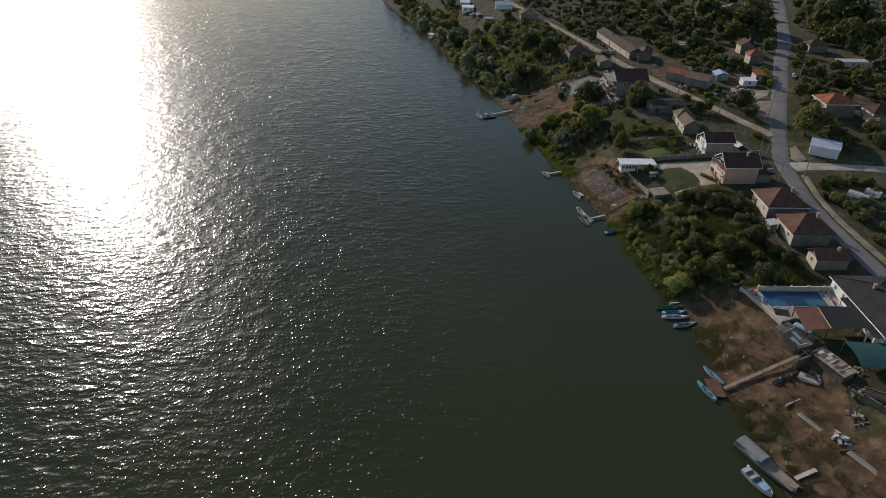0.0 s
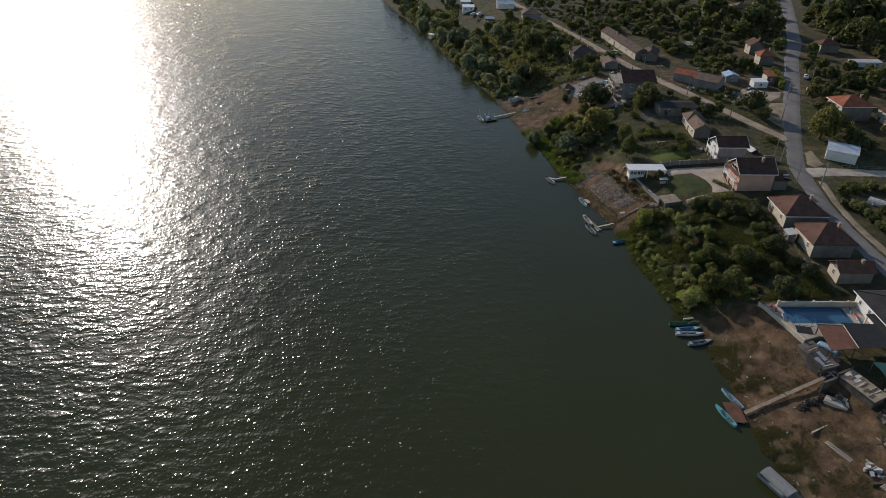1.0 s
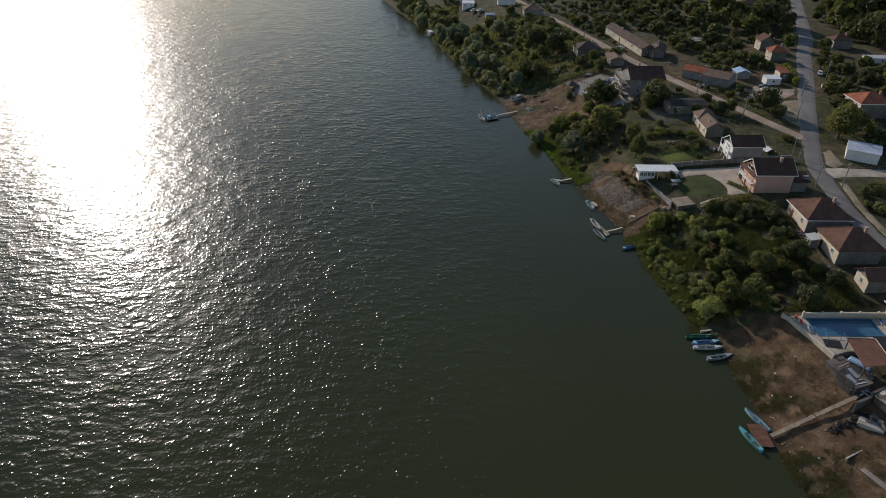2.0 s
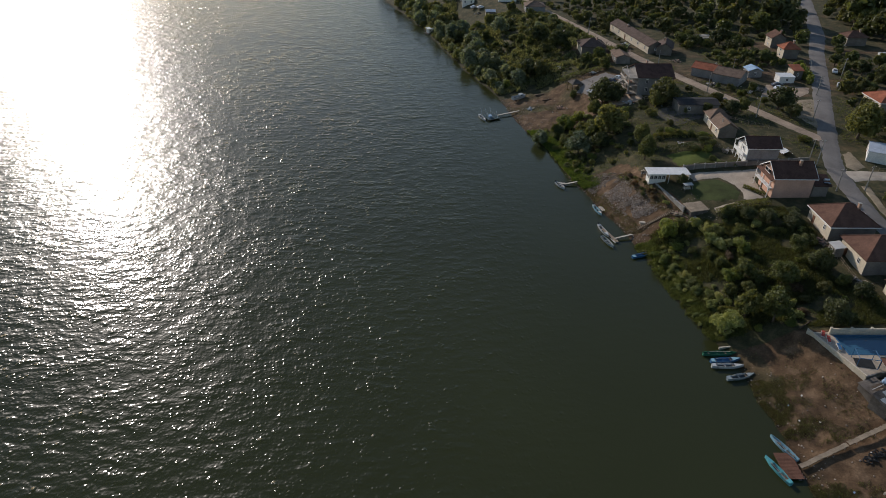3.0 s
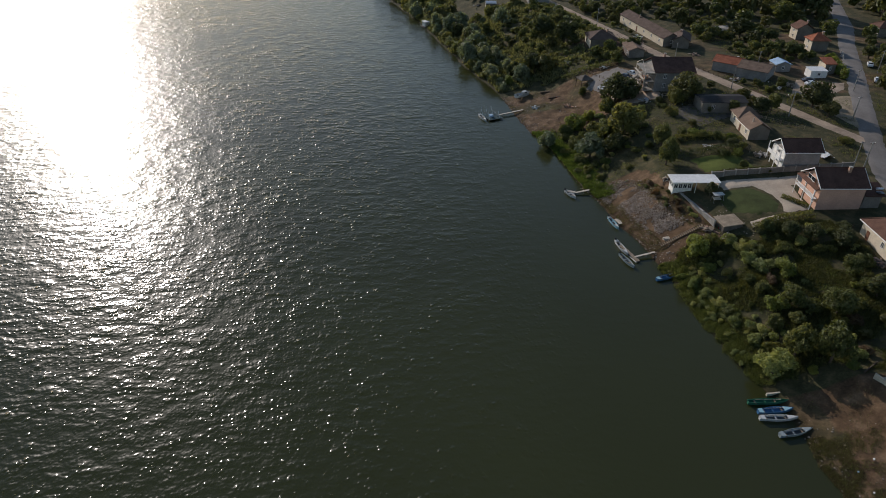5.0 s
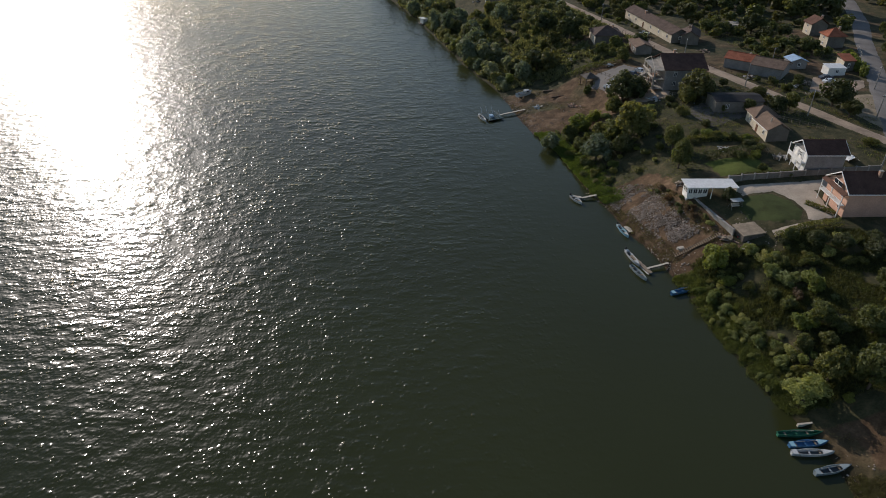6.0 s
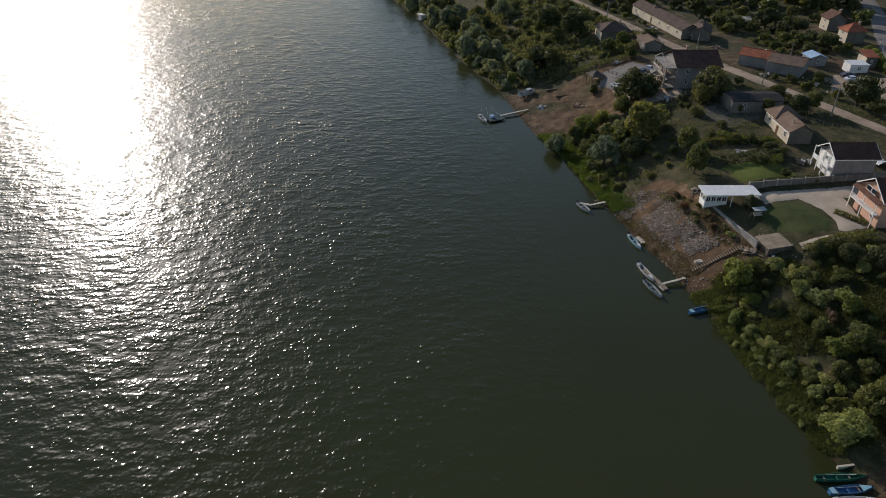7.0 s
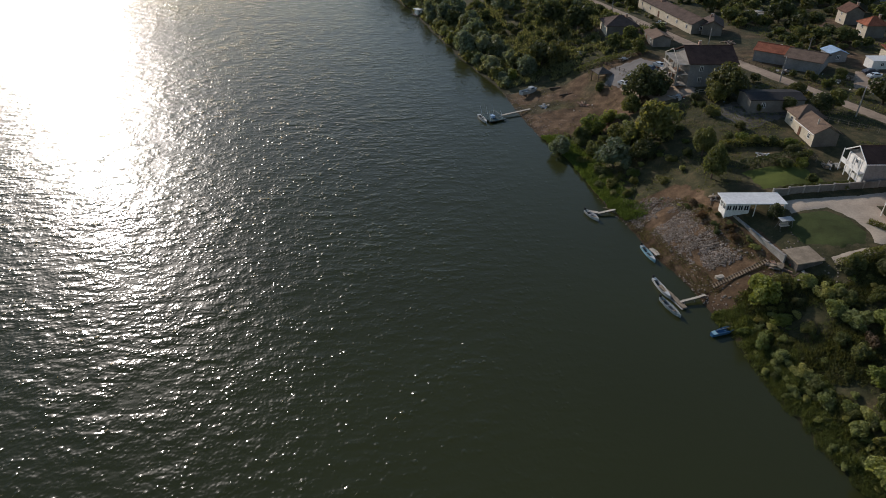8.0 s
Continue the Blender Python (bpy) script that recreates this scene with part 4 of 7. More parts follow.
# ---- pool terrace ----
def pool_terrace():
    z = 6.9
    ob = thing("pool_terrace", 84, 126, z, 0, "concrete pool terrace with pale paving above the beach", "terrace")
    ob["kind"] = "structure"
    def slab(poly, z0, z1):
        bm = bmesh.new()
        lo, hi = [[bm.verts.new((x - 84, y - 126, zz)) for x, y in poly] for zz in (z0, z1)]
        bm.faces.new(lo[::-1])
        bm.faces.new(hi)
        for i in range(len(poly)):
            j = (i + 1) % len(poly)
            bm.faces.new((lo[i], lo[j], hi[j], hi[i]))
        return bm
    part("platform", slab([(75.2, 131.2), (79.4, 118.6), (82.5, 119.6), (82.5, 124.4), (79, 124.4), (79, 131.2)], -5, 0), M_CONC, ob)
    part("platform", slab([(82.52, 119.6), (96, 121), (96, 124.4), (82.52, 124.4)], -5, 0), M_CONC, ob)
    part("paving", slab([(75.3, 131.1), (79.4, 118.8), (82.4, 119.7), (82.4, 124.3), (79, 124.3), (79, 131.1)], 0.004, 0.05), M_PAVE, ob)
    part("paving", slab([(82.42, 119.8), (95.9, 121.1), (95.9, 124.3), (82.42, 124.3)], 0.004, 0.05), M_PAVE, ob)
    part("platform", slab([(93.02, 124.42), (96.5, 124.42), (96.5, 130.2), (93.02, 130.2)], -5, 0.02), M_PAVE, ob)
    part("seawall", slab([(74.7, 131.8), (74.95, 131.85), (79.2, 118.5), (78.9, 118.3)], -4.5, 0.35), M_CREAM, ob, "pale sloping river wall")
    basin = part("pool_basin", boxes((-5, 9, -1.6, 4.2, -1.6, -1.5), (-5, -4.7, -1.6, 4.2, -1.498, 0.1), (8.7, 9, -1.6, 4.2, -1.498, 0.1), (-4.698, 8.698, -1.6, -1.3, -1.498, 0.1), (-4.698, 8.698, 3.9, 4.2, -1.498, 0.1)), M_POOLT, ob)
    part("pool_water", boxes((-4.69, 8.69, -1.29, 3.89, -0.3, -0.12)), glass_material("pool_water", (0.03, 0.10, 0.16), 0.03), basin)
    w = thing("garden_wall", 78.6, 130.7, z, 0.0, "pale garden wall with pillars behind the pool", "wall")
    w["kind"] = "structure"
    part("panel", boxes((0, 18, -0.15, 0.15, -3, 1.3)), M_CREAM, w)
    for i in range(5):
        part("pillar", soft(boxes((4 * i - 0.2, 4 * i + 0.2, -0.22, 0.22, -3, 1.6)), 0.03), M_CREAM, w)
    for k, (x, y, r) in enumerate(((94.4, 128.8, 80), (94.6, 126.6, 95), (94.3, 124.9, 85), (77.3, 128.6, 70), (78.2, 126.4, 75), (77.0, 130.2, 60))):
        c = thing("sun_lounger", x, y, z + 0.05 if k > 2 else z + 0.05, r, "low sun lounger beside the pool", "lounger", "loungers round the pool")
        part("frame", boxes((-0.95, 0.95, -0.32, 0.32, 0.25, 0.32)), M_TRIM, c)
        part("cushion", soft(boxes((-0.9, 0.4, -0.3, 0.3, 0.322, 0.4)), 0.03), (M_BLUE, M_RED)[k % 2], c)
        part("backrest", boxes((0.42, 0.9, -0.3, 0.3, 0.4, 0.48)), (M_BLUE, M_RED)[k % 2], c)
        for a in (-0.85, 0.85):
            part("leg", boxes((a - 0.04, a + 0.04, -0.3, -0.22, 0, 0.248), (a - 0.04, a + 0.04, 0.22, 0.3, 0, 0.248)), M_TRIM, c)
    p = thing("pergola", 85, 116.6, 6.6, -6, "pergola with red-brown plank roof beside the pool", "pergola")
    part("roof", solid(bmesh.new(), [[(-3.4, -4.2, 2.5), (2.2, -3.2, 2.8), (2.0, 4.0, 3.0), (-3.2, 4.2, 2.7)]], 0.12), M_WOODR, p)
    part("trim", tubes(((2.25, -3.2, 2.86), (2.05, 4.0, 3.06), 0.09), ((-3.2, 4.25, 2.76), (2.05, 4.05, 3.06), 0.09)), M_PALE, p)
    for x, y in ((-3, -3.8), (1.9, -2.9), (1.7, 3.7), (-2.9, 3.8)):
        part("post", boxes((x - 0.08, x + 0.08, y - 0.08, y + 0.08, -4, 2.45)), M_WOODD, p)
    a = thing("awning", 90.5, 117.2, 6.6, -4, "large black shade awning on posts", "awning")
    part("cloth", solid(bmesh.new(), [[(-3.2, -3.8, 2.5), (4.6, -3.4, 2.7), (4.6, 4.0, 2.9), (-3.2, 4.2, 2.8)]], 0.06), M_DARK, a)
    for x, y in ((-3, -3.2), (3.8, -2.8), (3.8, 3.8), (-3, 3.8)):
        part("post", tubes(((x, y, -1.5), (x, y, 2.6), 0.05)), M_METAL, a)


pool_terrace()


def villa():
    # grey behind the white front stands for shade on the other sides
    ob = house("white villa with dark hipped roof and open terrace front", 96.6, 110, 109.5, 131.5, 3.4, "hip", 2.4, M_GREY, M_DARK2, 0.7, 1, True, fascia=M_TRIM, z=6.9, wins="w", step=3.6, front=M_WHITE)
    x0 = -6.7
    cover = part("terrace_roof", solid(bmesh.new(), [[(x0 - 1.9, -10.5, 2.55), (x0 - 0.1, -10.5, 2.75), (x0 - 0.1, 4.0, 2.75), (x0 - 1.9, 4.0, 2.55)]], 0.12), M_DARK2, ob)
    for i in range(7):
        part("column", boxes((x0 - 1.8, x0 - 1.5, -10.3 + 2.3 * i, -10.0 + 2.3 * i, -2, 2.4)), M_WHITE, cover)


villa()


def teal_tent():
    ob = thing("shade_net", 94, 105.5, 6.3, -4, "large teal shade net stretched over a frame", "shade net")
    bm = bmesh.new()
    bmesh.ops.create_grid(bm, x_segments=12, y_segments=8, size=0.5)
    for v in bm.verts:
        v.co = Vector((v.co.x * 12, v.co.y * 8, 2.2 + 0.5 * math.cos(v.co.y * 3) + 0.12 * noise.noise((v.co.x * 9, v.co.y * 9, 0))))
    part("net", bm, M_NET, ob, smooth=True)
    for x in (-5.9, 0, 5.9):
        for y in (-3.9, 3.9):
            part("post", tubes(((x, y, -1.5), (x, y, 2.3), 0.05)), M_METAL, ob)


teal_tent()


def terrace_extras():
    ob = thing("frame_tent", 80.6, 122.0, 6.95, -12, "blue metal frame tent beside the pool", "tent")
    for x in (-1.8, 1.8):
        for y in (-1.4, 1.4):
            part("post", tubes(((x, y, 0), (x, y, 2.2), 0.06), n=6), M_BLUE, ob)
    part("top_frame", tubes(((-1.8, -1.4, 2.2), (1.8, -1.4, 2.2), 0.06), ((-1.8, 1.4, 2.2), (1.8, 1.4, 2.2), 0.06), ((-1.8, -1.4, 2.2), (-1.8, 1.4, 2.2), 0.06), ((1.8, -1.4, 2.2), (1.8, 1.4, 2.2), 0.06), n=6), M_BLUE, ob)
    part("mat", boxes((-1.6, 1.6, -1.2, 1.2, 0.06, 0.12)), M_DARK, ob)
    ob = thing("lean_to", 80.6, 113.4, 4.6, 24, "ramshackle lean-to with a patched sheet roof below the terrace", "shed", "outbuildings")
    part("wall", boxes((-2.6, 2.6, -1.7, -1.5, -0.6, 1.7), (-2.6, -2.4, -1.5, 1.6, -0.6, 2.3), (2.4, 2.6, -1.5, 1.6, -0.6, 2.3)), M_CONCD, ob)
    part("roof", solid(bmesh.new(), [[(-2.9, -2.1, 1.75), (2.9, -2.1, 1.75), (2.9, 1.7, 2.75), (-2.9, 1.7, 2.75)]], 0.1), M_CONCD, ob)
    for x, y, w, l in ((-1.9, -0.6, 1.1, 1.9), (-0.3, 0.2, 0.9, 2.2), (1.5, -0.5, 1.2, 1.6)):
        z = 1.75 + (y + 2.1) * 0.263
        part("sheet", solid(bmesh.new(), [[(x - w / 2, y - l / 2, z - l * 0.131 + 0.07), (x + w / 2, y - l / 2, z - l * 0.131 + 0.07), (x + w / 2, y + l / 2, z + l * 0.131 + 0.07), (x - w / 2, y + l / 2, z + l * 0.131 + 0.07)]], 0.04), M_TARP if x < 1 else M_WOODD, ob)
    part("ladder", tubes(((2.2, -2.3, 0.2), (2.2, -0.6, 2.6), 0.05), ((2.7, -2.3, 0.2), (2.7, -0.6, 2.6), 0.05), *[((2.2, -2.3 + 0.34 * i, 0.2 + 0.48 * i), (2.7, -2.3 + 0.34 * i, 0.2 + 0.48 * i), 0.03) for i in range(1, 5)], n=6), M_PALE, ob)
    ob = thing("covered_trailer", 82.6, 115.8, 6.35, -50, "trailer under a light blue cover", "trailer")
    part("cover", soft(boxes((-2, 2, -0.8, 0.8, 0.7, 1.3)), 0.2), M_TARPB, ob)
    part("chassis", boxes((-2.2, 2.6, -0.7, 0.7, 0.45, 0.6)), M_METAL, ob)
    for y in (-0.85, 0.7):
        part("wheel", tubes(((0, y, 0.32), (0, y + 0.15, 0.32), 0.32), n=12), M_DARK, ob)


terrace_extras()
store_a = house("ramshackle store with plank and tin roof above the beach", 83.0, 86.0, 101.5, 109, 2.2, "shed_x", 0.6, M_CONCD, M_WOOD, 0.2, 1, False, rz=22, z=4.0, name="store", category="shed", group="outbuildings", wins="")
store_b = house("low boat store with dark roof dug into the bank", 78.3, 81.6, 110.5, 118, 2.2, "shed_x", 0.5, M_CONCD, M_CONCD, 0.2, 1, False, rz=14, z=4.0, name="store", category="shed", group="outbuildings", wins="")


def patched_roof(store, wide, deep, high, rise, seed):
    """Loose boards and sheets laid on a lean-to roof."""
    rng = random.Random(seed)
    tilt = -math.degrees(math.atan2(rise, wide))
    for i in range(30):
        x, y = rng.uniform(-wide * 0.36, wide * 0.36), rng.uniform(-deep * 0.46, deep * 0.46)
        z = high + 0.165 + rise * (x + wide / 2) / wide + 0.012 * (i % 5)
        if i % 3:
            ln, w, name = rng.uniform(1.2, wide * 0.85), rng.uniform(0.12, 0.24), "board"
        else:
            ln, w, name = rng.uniform(0.9, 1.6), rng.uniform(0.6, 0.95), "sheet"
        x = max(-wide / 2 + ln / 2, min(wide / 2 - ln / 2, x))
        z = high + 0.165 + rise * (x + wide / 2) / wide + 0.012 * (i % 5)
        ob = part(name, boxes((-ln / 2, ln / 2, -w / 2, w / 2, 0.0, 0.04)), rng.choice((M_WOOD, M_WOODD, M_CONCD, M_TARP, M_PALE, M_WOODD)), store)
        ob.matrix_basis = pose(x, y, z, 0, tilt, rng.uniform(-7, 7))


patched_roof(store_a, 3.0, 7.5, 2.2, 0.6, 31)
patched_roof(store_b, 3.3, 7.5, 2.2, 0.5, 32)
boundary_wall("grey retaining wall of the boat yard", (77.8, 107), (85, 110.2), 1.0, M_CONCD, M_CONCD, 3.5, name="retaining_wall", low=2.5, thick=0.4)
boundary_wall("dark block wall along the beach yard", (84.5, 99), (89.5, 91), 1.2, M_CONCD, M_CONCD, 3.0, name="retaining_wall_2", low=2.0, thick=0.35)


# ---- boats and landing stages ----
def hull_mesh(ln, beam, high, point=0.95, stern=0.55):
    """Open boat along x, bow at +x: outer skin, rim and inner skin."""
    bm = bmesh.new()
    n, rows = 14, []
    for i in range(n + 1):
        s = i / n
        b = beam / 2 * (stern + (1 - stern) * min(1, s / 0.4)) if s < 0.4 else beam / 2 * max(0.02, 1 - ((s - 0.4) / 0.6) ** 2.2 * point - (1 - point) * ((s - 0.4) / 0.6) ** 6)
        h = high * (1 + 0.35 * max(0, (s - 0.5) / 0.5) ** 2 + 0.08 * (1 - s))
        k = 0.22 * max(0, (s - 0.75) / 0.25) ** 2
        x = ln * (s - 0.5)
        t = min(0.05, b * 0.5)
        ring = [(-b, h), (-b * 0.78, 0.1 + k - 0.15), (0, -0.2 + k), (b * 0.78, 0.1 + k - 0.15), (b, h), (b - t, h + 0.002), (max(0.005, b * 0.74 - t), 0.13 + k), (-max(0.005, b * 0.74 - t), 0.13 + k), (-b + t, h + 0.002)]
        rows.append([bm.verts.new((x, y, z)) for y, z in ring])
    m = len(rows[0])
    for a, c in zip(rows, rows[1:]):
        for j in range(m):
            bm.faces.new((a[j], a[(j + 1) % m], c[(j + 1) % m], c[j]))
    bm.faces.new(rows[0])
    bm.faces.new(rows[-1][::-1])
    # transom board
    b0 = beam / 2 * stern
    box(bm, -ln / 2 + 0.03, -ln / 2 + 0.08, -b0 * 0.9, b0 * 0.9, 0.05, high * 1.0)
    bmesh.ops.recalc_face_normals(bm, faces=bm.faces[:])
    return bm


def rowing_boat(label, p, q, beam, outside, inside, z=0.05, high=0.55, seats=3, motor=False, foredeck=None, group="moored boats", tilt=0.0):
    """An open boat with its stern at p and its bow at q."""
    ln = math.hypot(q[0] - p[0], q[1] - p[1])
    a = math.degrees(math.atan2(q[1] - p[1], q[0] - p[0]))
    ob = thing("rowing_boat", (p[0] + q[0]) / 2, (p[1] + q[1]) / 2, z, a, label, "boat", group)
    ob.matrix_basis = ob.matrix_basis @ pose(0, 0, 0, tilt, 0, 0)
    part("hull", hull_mesh(ln, beam, high), outside, ob)
    w = beam / 2
    part("floor", boxes((-ln * 0.44, ln * 0.25, -w * 0.62, w * 0.62, 0.14, 0.17)), inside, ob)
    for i in range(seats):
        x = -ln * 0.33 + i * ln * 0.25
        k = w * (0.9 if i < 2 else 0.78)
        part("thwart", boxes((x - 0.13, x + 0.13, -k, k, high * 0.62, high * 0.62 + 0.05)), outside if i % 2 else M_WOOD, ob)
    if foredeck:
        v = [(ln * 0.22, -w * 0.8, high + 0.05), (ln * 0.22, w * 0.8, high + 0.05), (ln * 0.45, 0.08, high * 1.3), (ln * 0.45, -0.08, high * 1.3)]
        part("foredeck", solid(bmesh.new(), [[v[0], v[3], v[2], v[1]]], 0.05), foredeck, ob)
        u = [(-ln * 0.48, -w * 0.66, high + 0.06), (-ln * 0.48, w * 0.66, high + 0.06), (-ln * 0.36, w * 0.8, high + 0.05), (-ln * 0.36, -w * 0.8, high + 0.05)]
        part("stern_deck", solid(bmesh.new(), [[u[0], u[3], u[2], u[1]]], 0.05), foredeck, ob)
    if motor:
        mo = part("outboard_motor", soft(boxes((-ln / 2 - 0.28, -ln / 2 + 0.06, -0.16, 0.16, high * 0.9, high + 0.5)), 0.05), M_DARK, ob)
        part("shaft", tubes(((-ln / 2 - 0.15, 0, -0.3), (-ln / 2 - 0.15, 0, high * 0.9), 0.06)), M_METAL, mo)
    oar = tubes(((-ln * 0.3, w * 0.5, high + 0.06), (ln * 0.2, w * 0.35, high + 0.06), 0.025), n=6)
    box(oar, ln * 0.2, ln * 0.32, w * 0.28, w * 0.42, high + 0.05, high + 0.07)
    part("oar", oar, M_PALE, ob)
    return ob


def planks(ln, w, z0, z1, n, gap=0.035):
    """A deck of planks laid across, one body with grooves between them."""
    bm = bmesh.new()
    s = ln / n
    prof = []
    for i in range(n):
        z = z1 + random.uniform(0, 0.012)
        j = random.uniform(-0.06, 0.06)
        prof += [(i * s, z0 + 0.01, j), (i * s + gap / 2, z, j), ((i + 1) * s - gap / 2, z, j), ((i + 1) * s, z0 + 0.01, j)]
    rows = [[bm.verts.new((x, -w / 2 + j, z0)), bm.verts.new((x, -w / 2 + j, z)), bm.verts.new((x, w / 2 + j, z)), bm.verts.new((x, w / 2 + j, z0))] for x, z, j in prof]
    for a, b in zip(rows, rows[1:]):
        for k in range(4):
            bm.faces.new((a[k], a[(k + 1) % 4], b[(k + 1) % 4], b[k]))
    bm.faces.new(rows[0][::-1])
    bm.faces.new(rows[-1])
    bmesh.ops.recalc_face_normals(bm, faces=bm.faces[:])
    return bm


def stage(label, p, q, w, z, material, name="landing_stage", floats=True):
    """A plank deck from p to q with drums or posts under it."""
    ln = math.hypot(q[0] - p[0], q[1] - p[1])
    a = math.degrees(math.atan2(q[1] - p[1], q[0] - p[0]))
    ob = thing(name, p[0], p[1], z, a, label, "pontoon" if floats else "gangway")
    part("deck", planks(ln, w, 0, 0.06, max(3, int(ln / 0.28))), material, ob)
    part("beam", boxes((0, ln, -w / 2 + 0.05, -w / 2 + 0.17, -0.16, -0.002), (0, ln, w / 2 - 0.17, w / 2 - 0.05, -0.16, -0.002)), M_WOODD, ob)
    if floats:
        for y in (-w * 0.3, w * 0.3):
            part("float_drum", tubes(((0.1, y, -0.42), (ln - 0.1, y, -0.42), 0.26), n=10), M_METAL, ob)
    return ob


def gangway(label, p, zp, q, zq, w, material):
    ln = math.hypot(q[0] - p[0], q[1] - p[1])
    a = math.degrees(math.atan2(q[1] - p[1], q[0] - p[0]))
    ob = thing("gangway", p[0], p[1], zp, 0, label, "gangway", "gangways to the boats")
    ob.matrix_basis = pose(p[0], p[1], zp, 0, 0, a) @ pose(0, 0, 0, 0, -math.degrees(math.atan2(zq - zp, ln)), 0)
    ln = math.hypot(ln, zq - zp)
    part("deck", planks(ln, w, 0, 0.05, max(3, int(ln / 0.3))), material, ob)
    part("beam", boxes((0, ln, -w / 2, -w / 2 + 0.1, -0.14, -0.002), (0, ln, w / 2 - 0.1, w / 2, -0.14, -0.002)), M_WOODD, ob)
    for k in (0.15, 0.55, 0.92):
        part("support", tubes(((ln * k, -w / 2 + 0.05, -2.2 + k), (ln * k, -w / 2 + 0.05, -0.14), 0.05), ((ln * k, w / 2 - 0.05, -2.2 + k), (ln * k, w / 2 - 0.05, -0.14), 0.05), n=6), M_METAL, ob)
    return ob


rowing_boat("blue rowing boat with pale blue decks moored at the weeds", (50.1, 168.4), (56.2, 170.7), 1.29, M_BLUE, M_BLUE, foredeck=M_LBLUE, seats=2)
rowing_boat("long white and grey boat moored at a raft", (44.9, 184.6), (46.3, 178.4), 1.25, M_BOATW, M_BOATD, foredeck=M_BOATW, motor=True)
rowing_boat("grey boat with dark inside moored at a raft", (44.5, 178.6), (46.4, 173.1), 1.25, M_BOATG, M_BOATD, motor=True, seats=4)
stage("narrow plank raft between two boats", (45.6, 182.4), (48.0, 175.6), 0.9, 0.4, M_WOOD)
gangway("narrow plank gangway to the stony bank", (47.6, 177.2), 0.5, (52.6, 178.7), 0.9, 0.5, M_PALE)
rowing_boat("blue and white boat at a pale landing stage", (45.7, 195.9), (46.9, 190.2), 1.16, M_LBLUE, M_BOATD, foredeck=M_BOATW, motor=True)
stage("square pale landing stage", (47.2, 193.5), (49.4, 194.2), 2.6, 0.45, M_PALE)
gangway("pale plank gangway over the shallows", (49.2, 194.0), 0.55, (52.0, 194.9), 1.0, 0.7, M_PALE)
rowing_boat("small white motorboat with dark seats at a gangway", (37.1, 210.6), (39.2, 206.4), 1.38, M_BOATW, M_BOATD, motor=True)
stage("small plank platform beside a motorboat", (37.5, 210.3), (39.6, 209.6), 0.9, 0.45, M_PALE)
gangway("pale plank gangway to the bank", (39.6, 209.2), 0.5, (43.6, 210.1), 0.9, 0.6, M_PALE)
rowing_boat("pale boat beside a pontoon", (16.5, 268.6), (18.6, 262.4), 1.29, M_BOATW, M_BOATD, foredeck=M_BOATW)


def mast_pontoon():
    ob = stage("dark pontoon with masts and railings", (18.4, 265.4), (23.2, 267.7), 6.2, 0.5, M_TEALD)
    for x, y in ((0.3, -2.5), (0.3, 2.5), (4.2, -2.5), (4.2, 2.5), (2.2, 2.6)):
        part("mast", tubes(((x, y, 0.06), (x - 0.5, y + 0.3, 2.6), 0.05), n=6), M_TRIM, ob)
    part("railing", tubes(((0.2, -2.6, 0.9), (4.3, -2.6, 0.9), 0.03), ((0.2, 2.6, 0.9), (4.3, 2.6, 0.9), 0.03), ((4.3, -2.6, 0.9), (4.3, 2.6, 0.9), 0.03), n=6), M_METAL, ob)
    part("crate", soft(boxes((1.4, 2.6, -1.2, 0.2, 0.062, 0.8)), 0.04), M_TARPB, ob)


mast_pontoon()
gangway("long pale plank gangway to the beach", (23.4, 267.6), 0.6, (32.2, 271.6), 1.0, 0.7, M_PALE)
rowing_boat("green rowing boat moored at the beach", (55.4, 132.0), (62.4, 132.2), 1.20, M_GREEN, M_GREEN, seats=3)
rowing_boat("bright blue rowing boat moored at the beach", (56.2, 129.8), (62.4, 130.4), 1.29, M_BLUE, M_BLUE, foredeck=M_LBLUE)
rowing_boat("white rowing boat with dark inside moored at the beach", (55.9, 128.4), (62.3, 128.4), 1.20, M_BOATW, M_BOATD, foredeck=M_BOATW)
rowing_boat("dark grey rowing boat with pale rim moored at the beach", (57.6, 124.7), (63.5, 126.0), 1.29, M_BOATG, M_BOATD, foredeck=M_BOATG)
rowing_boat("teal boat moored beside a raft", (58.9, 100.2), (57.0, 105.9), 1.16, M_TEAL, M_BOATD, foredeck=M_TEAL)
rowing_boat("pale teal boat with dark seats beside a raft", (62.2, 105.0), (59.9, 110.5), 1.16, M_LBLUE, M_BOATD)
stage("red-brown plank raft between teal boats", (60.1, 101.2), (60.2, 106.6), 3.0, 0.4, M_WOODR)
gangway("long plank gangway across the beach", (61.9, 103.6), 0.6, (71, 106.9), 2.3, 0.8, M_WOOD)
gangway("plank gangway up to the boat yard", (71.2, 107), 2.4, (80, 109.8), 4.6, 0.8, M_WOOD)


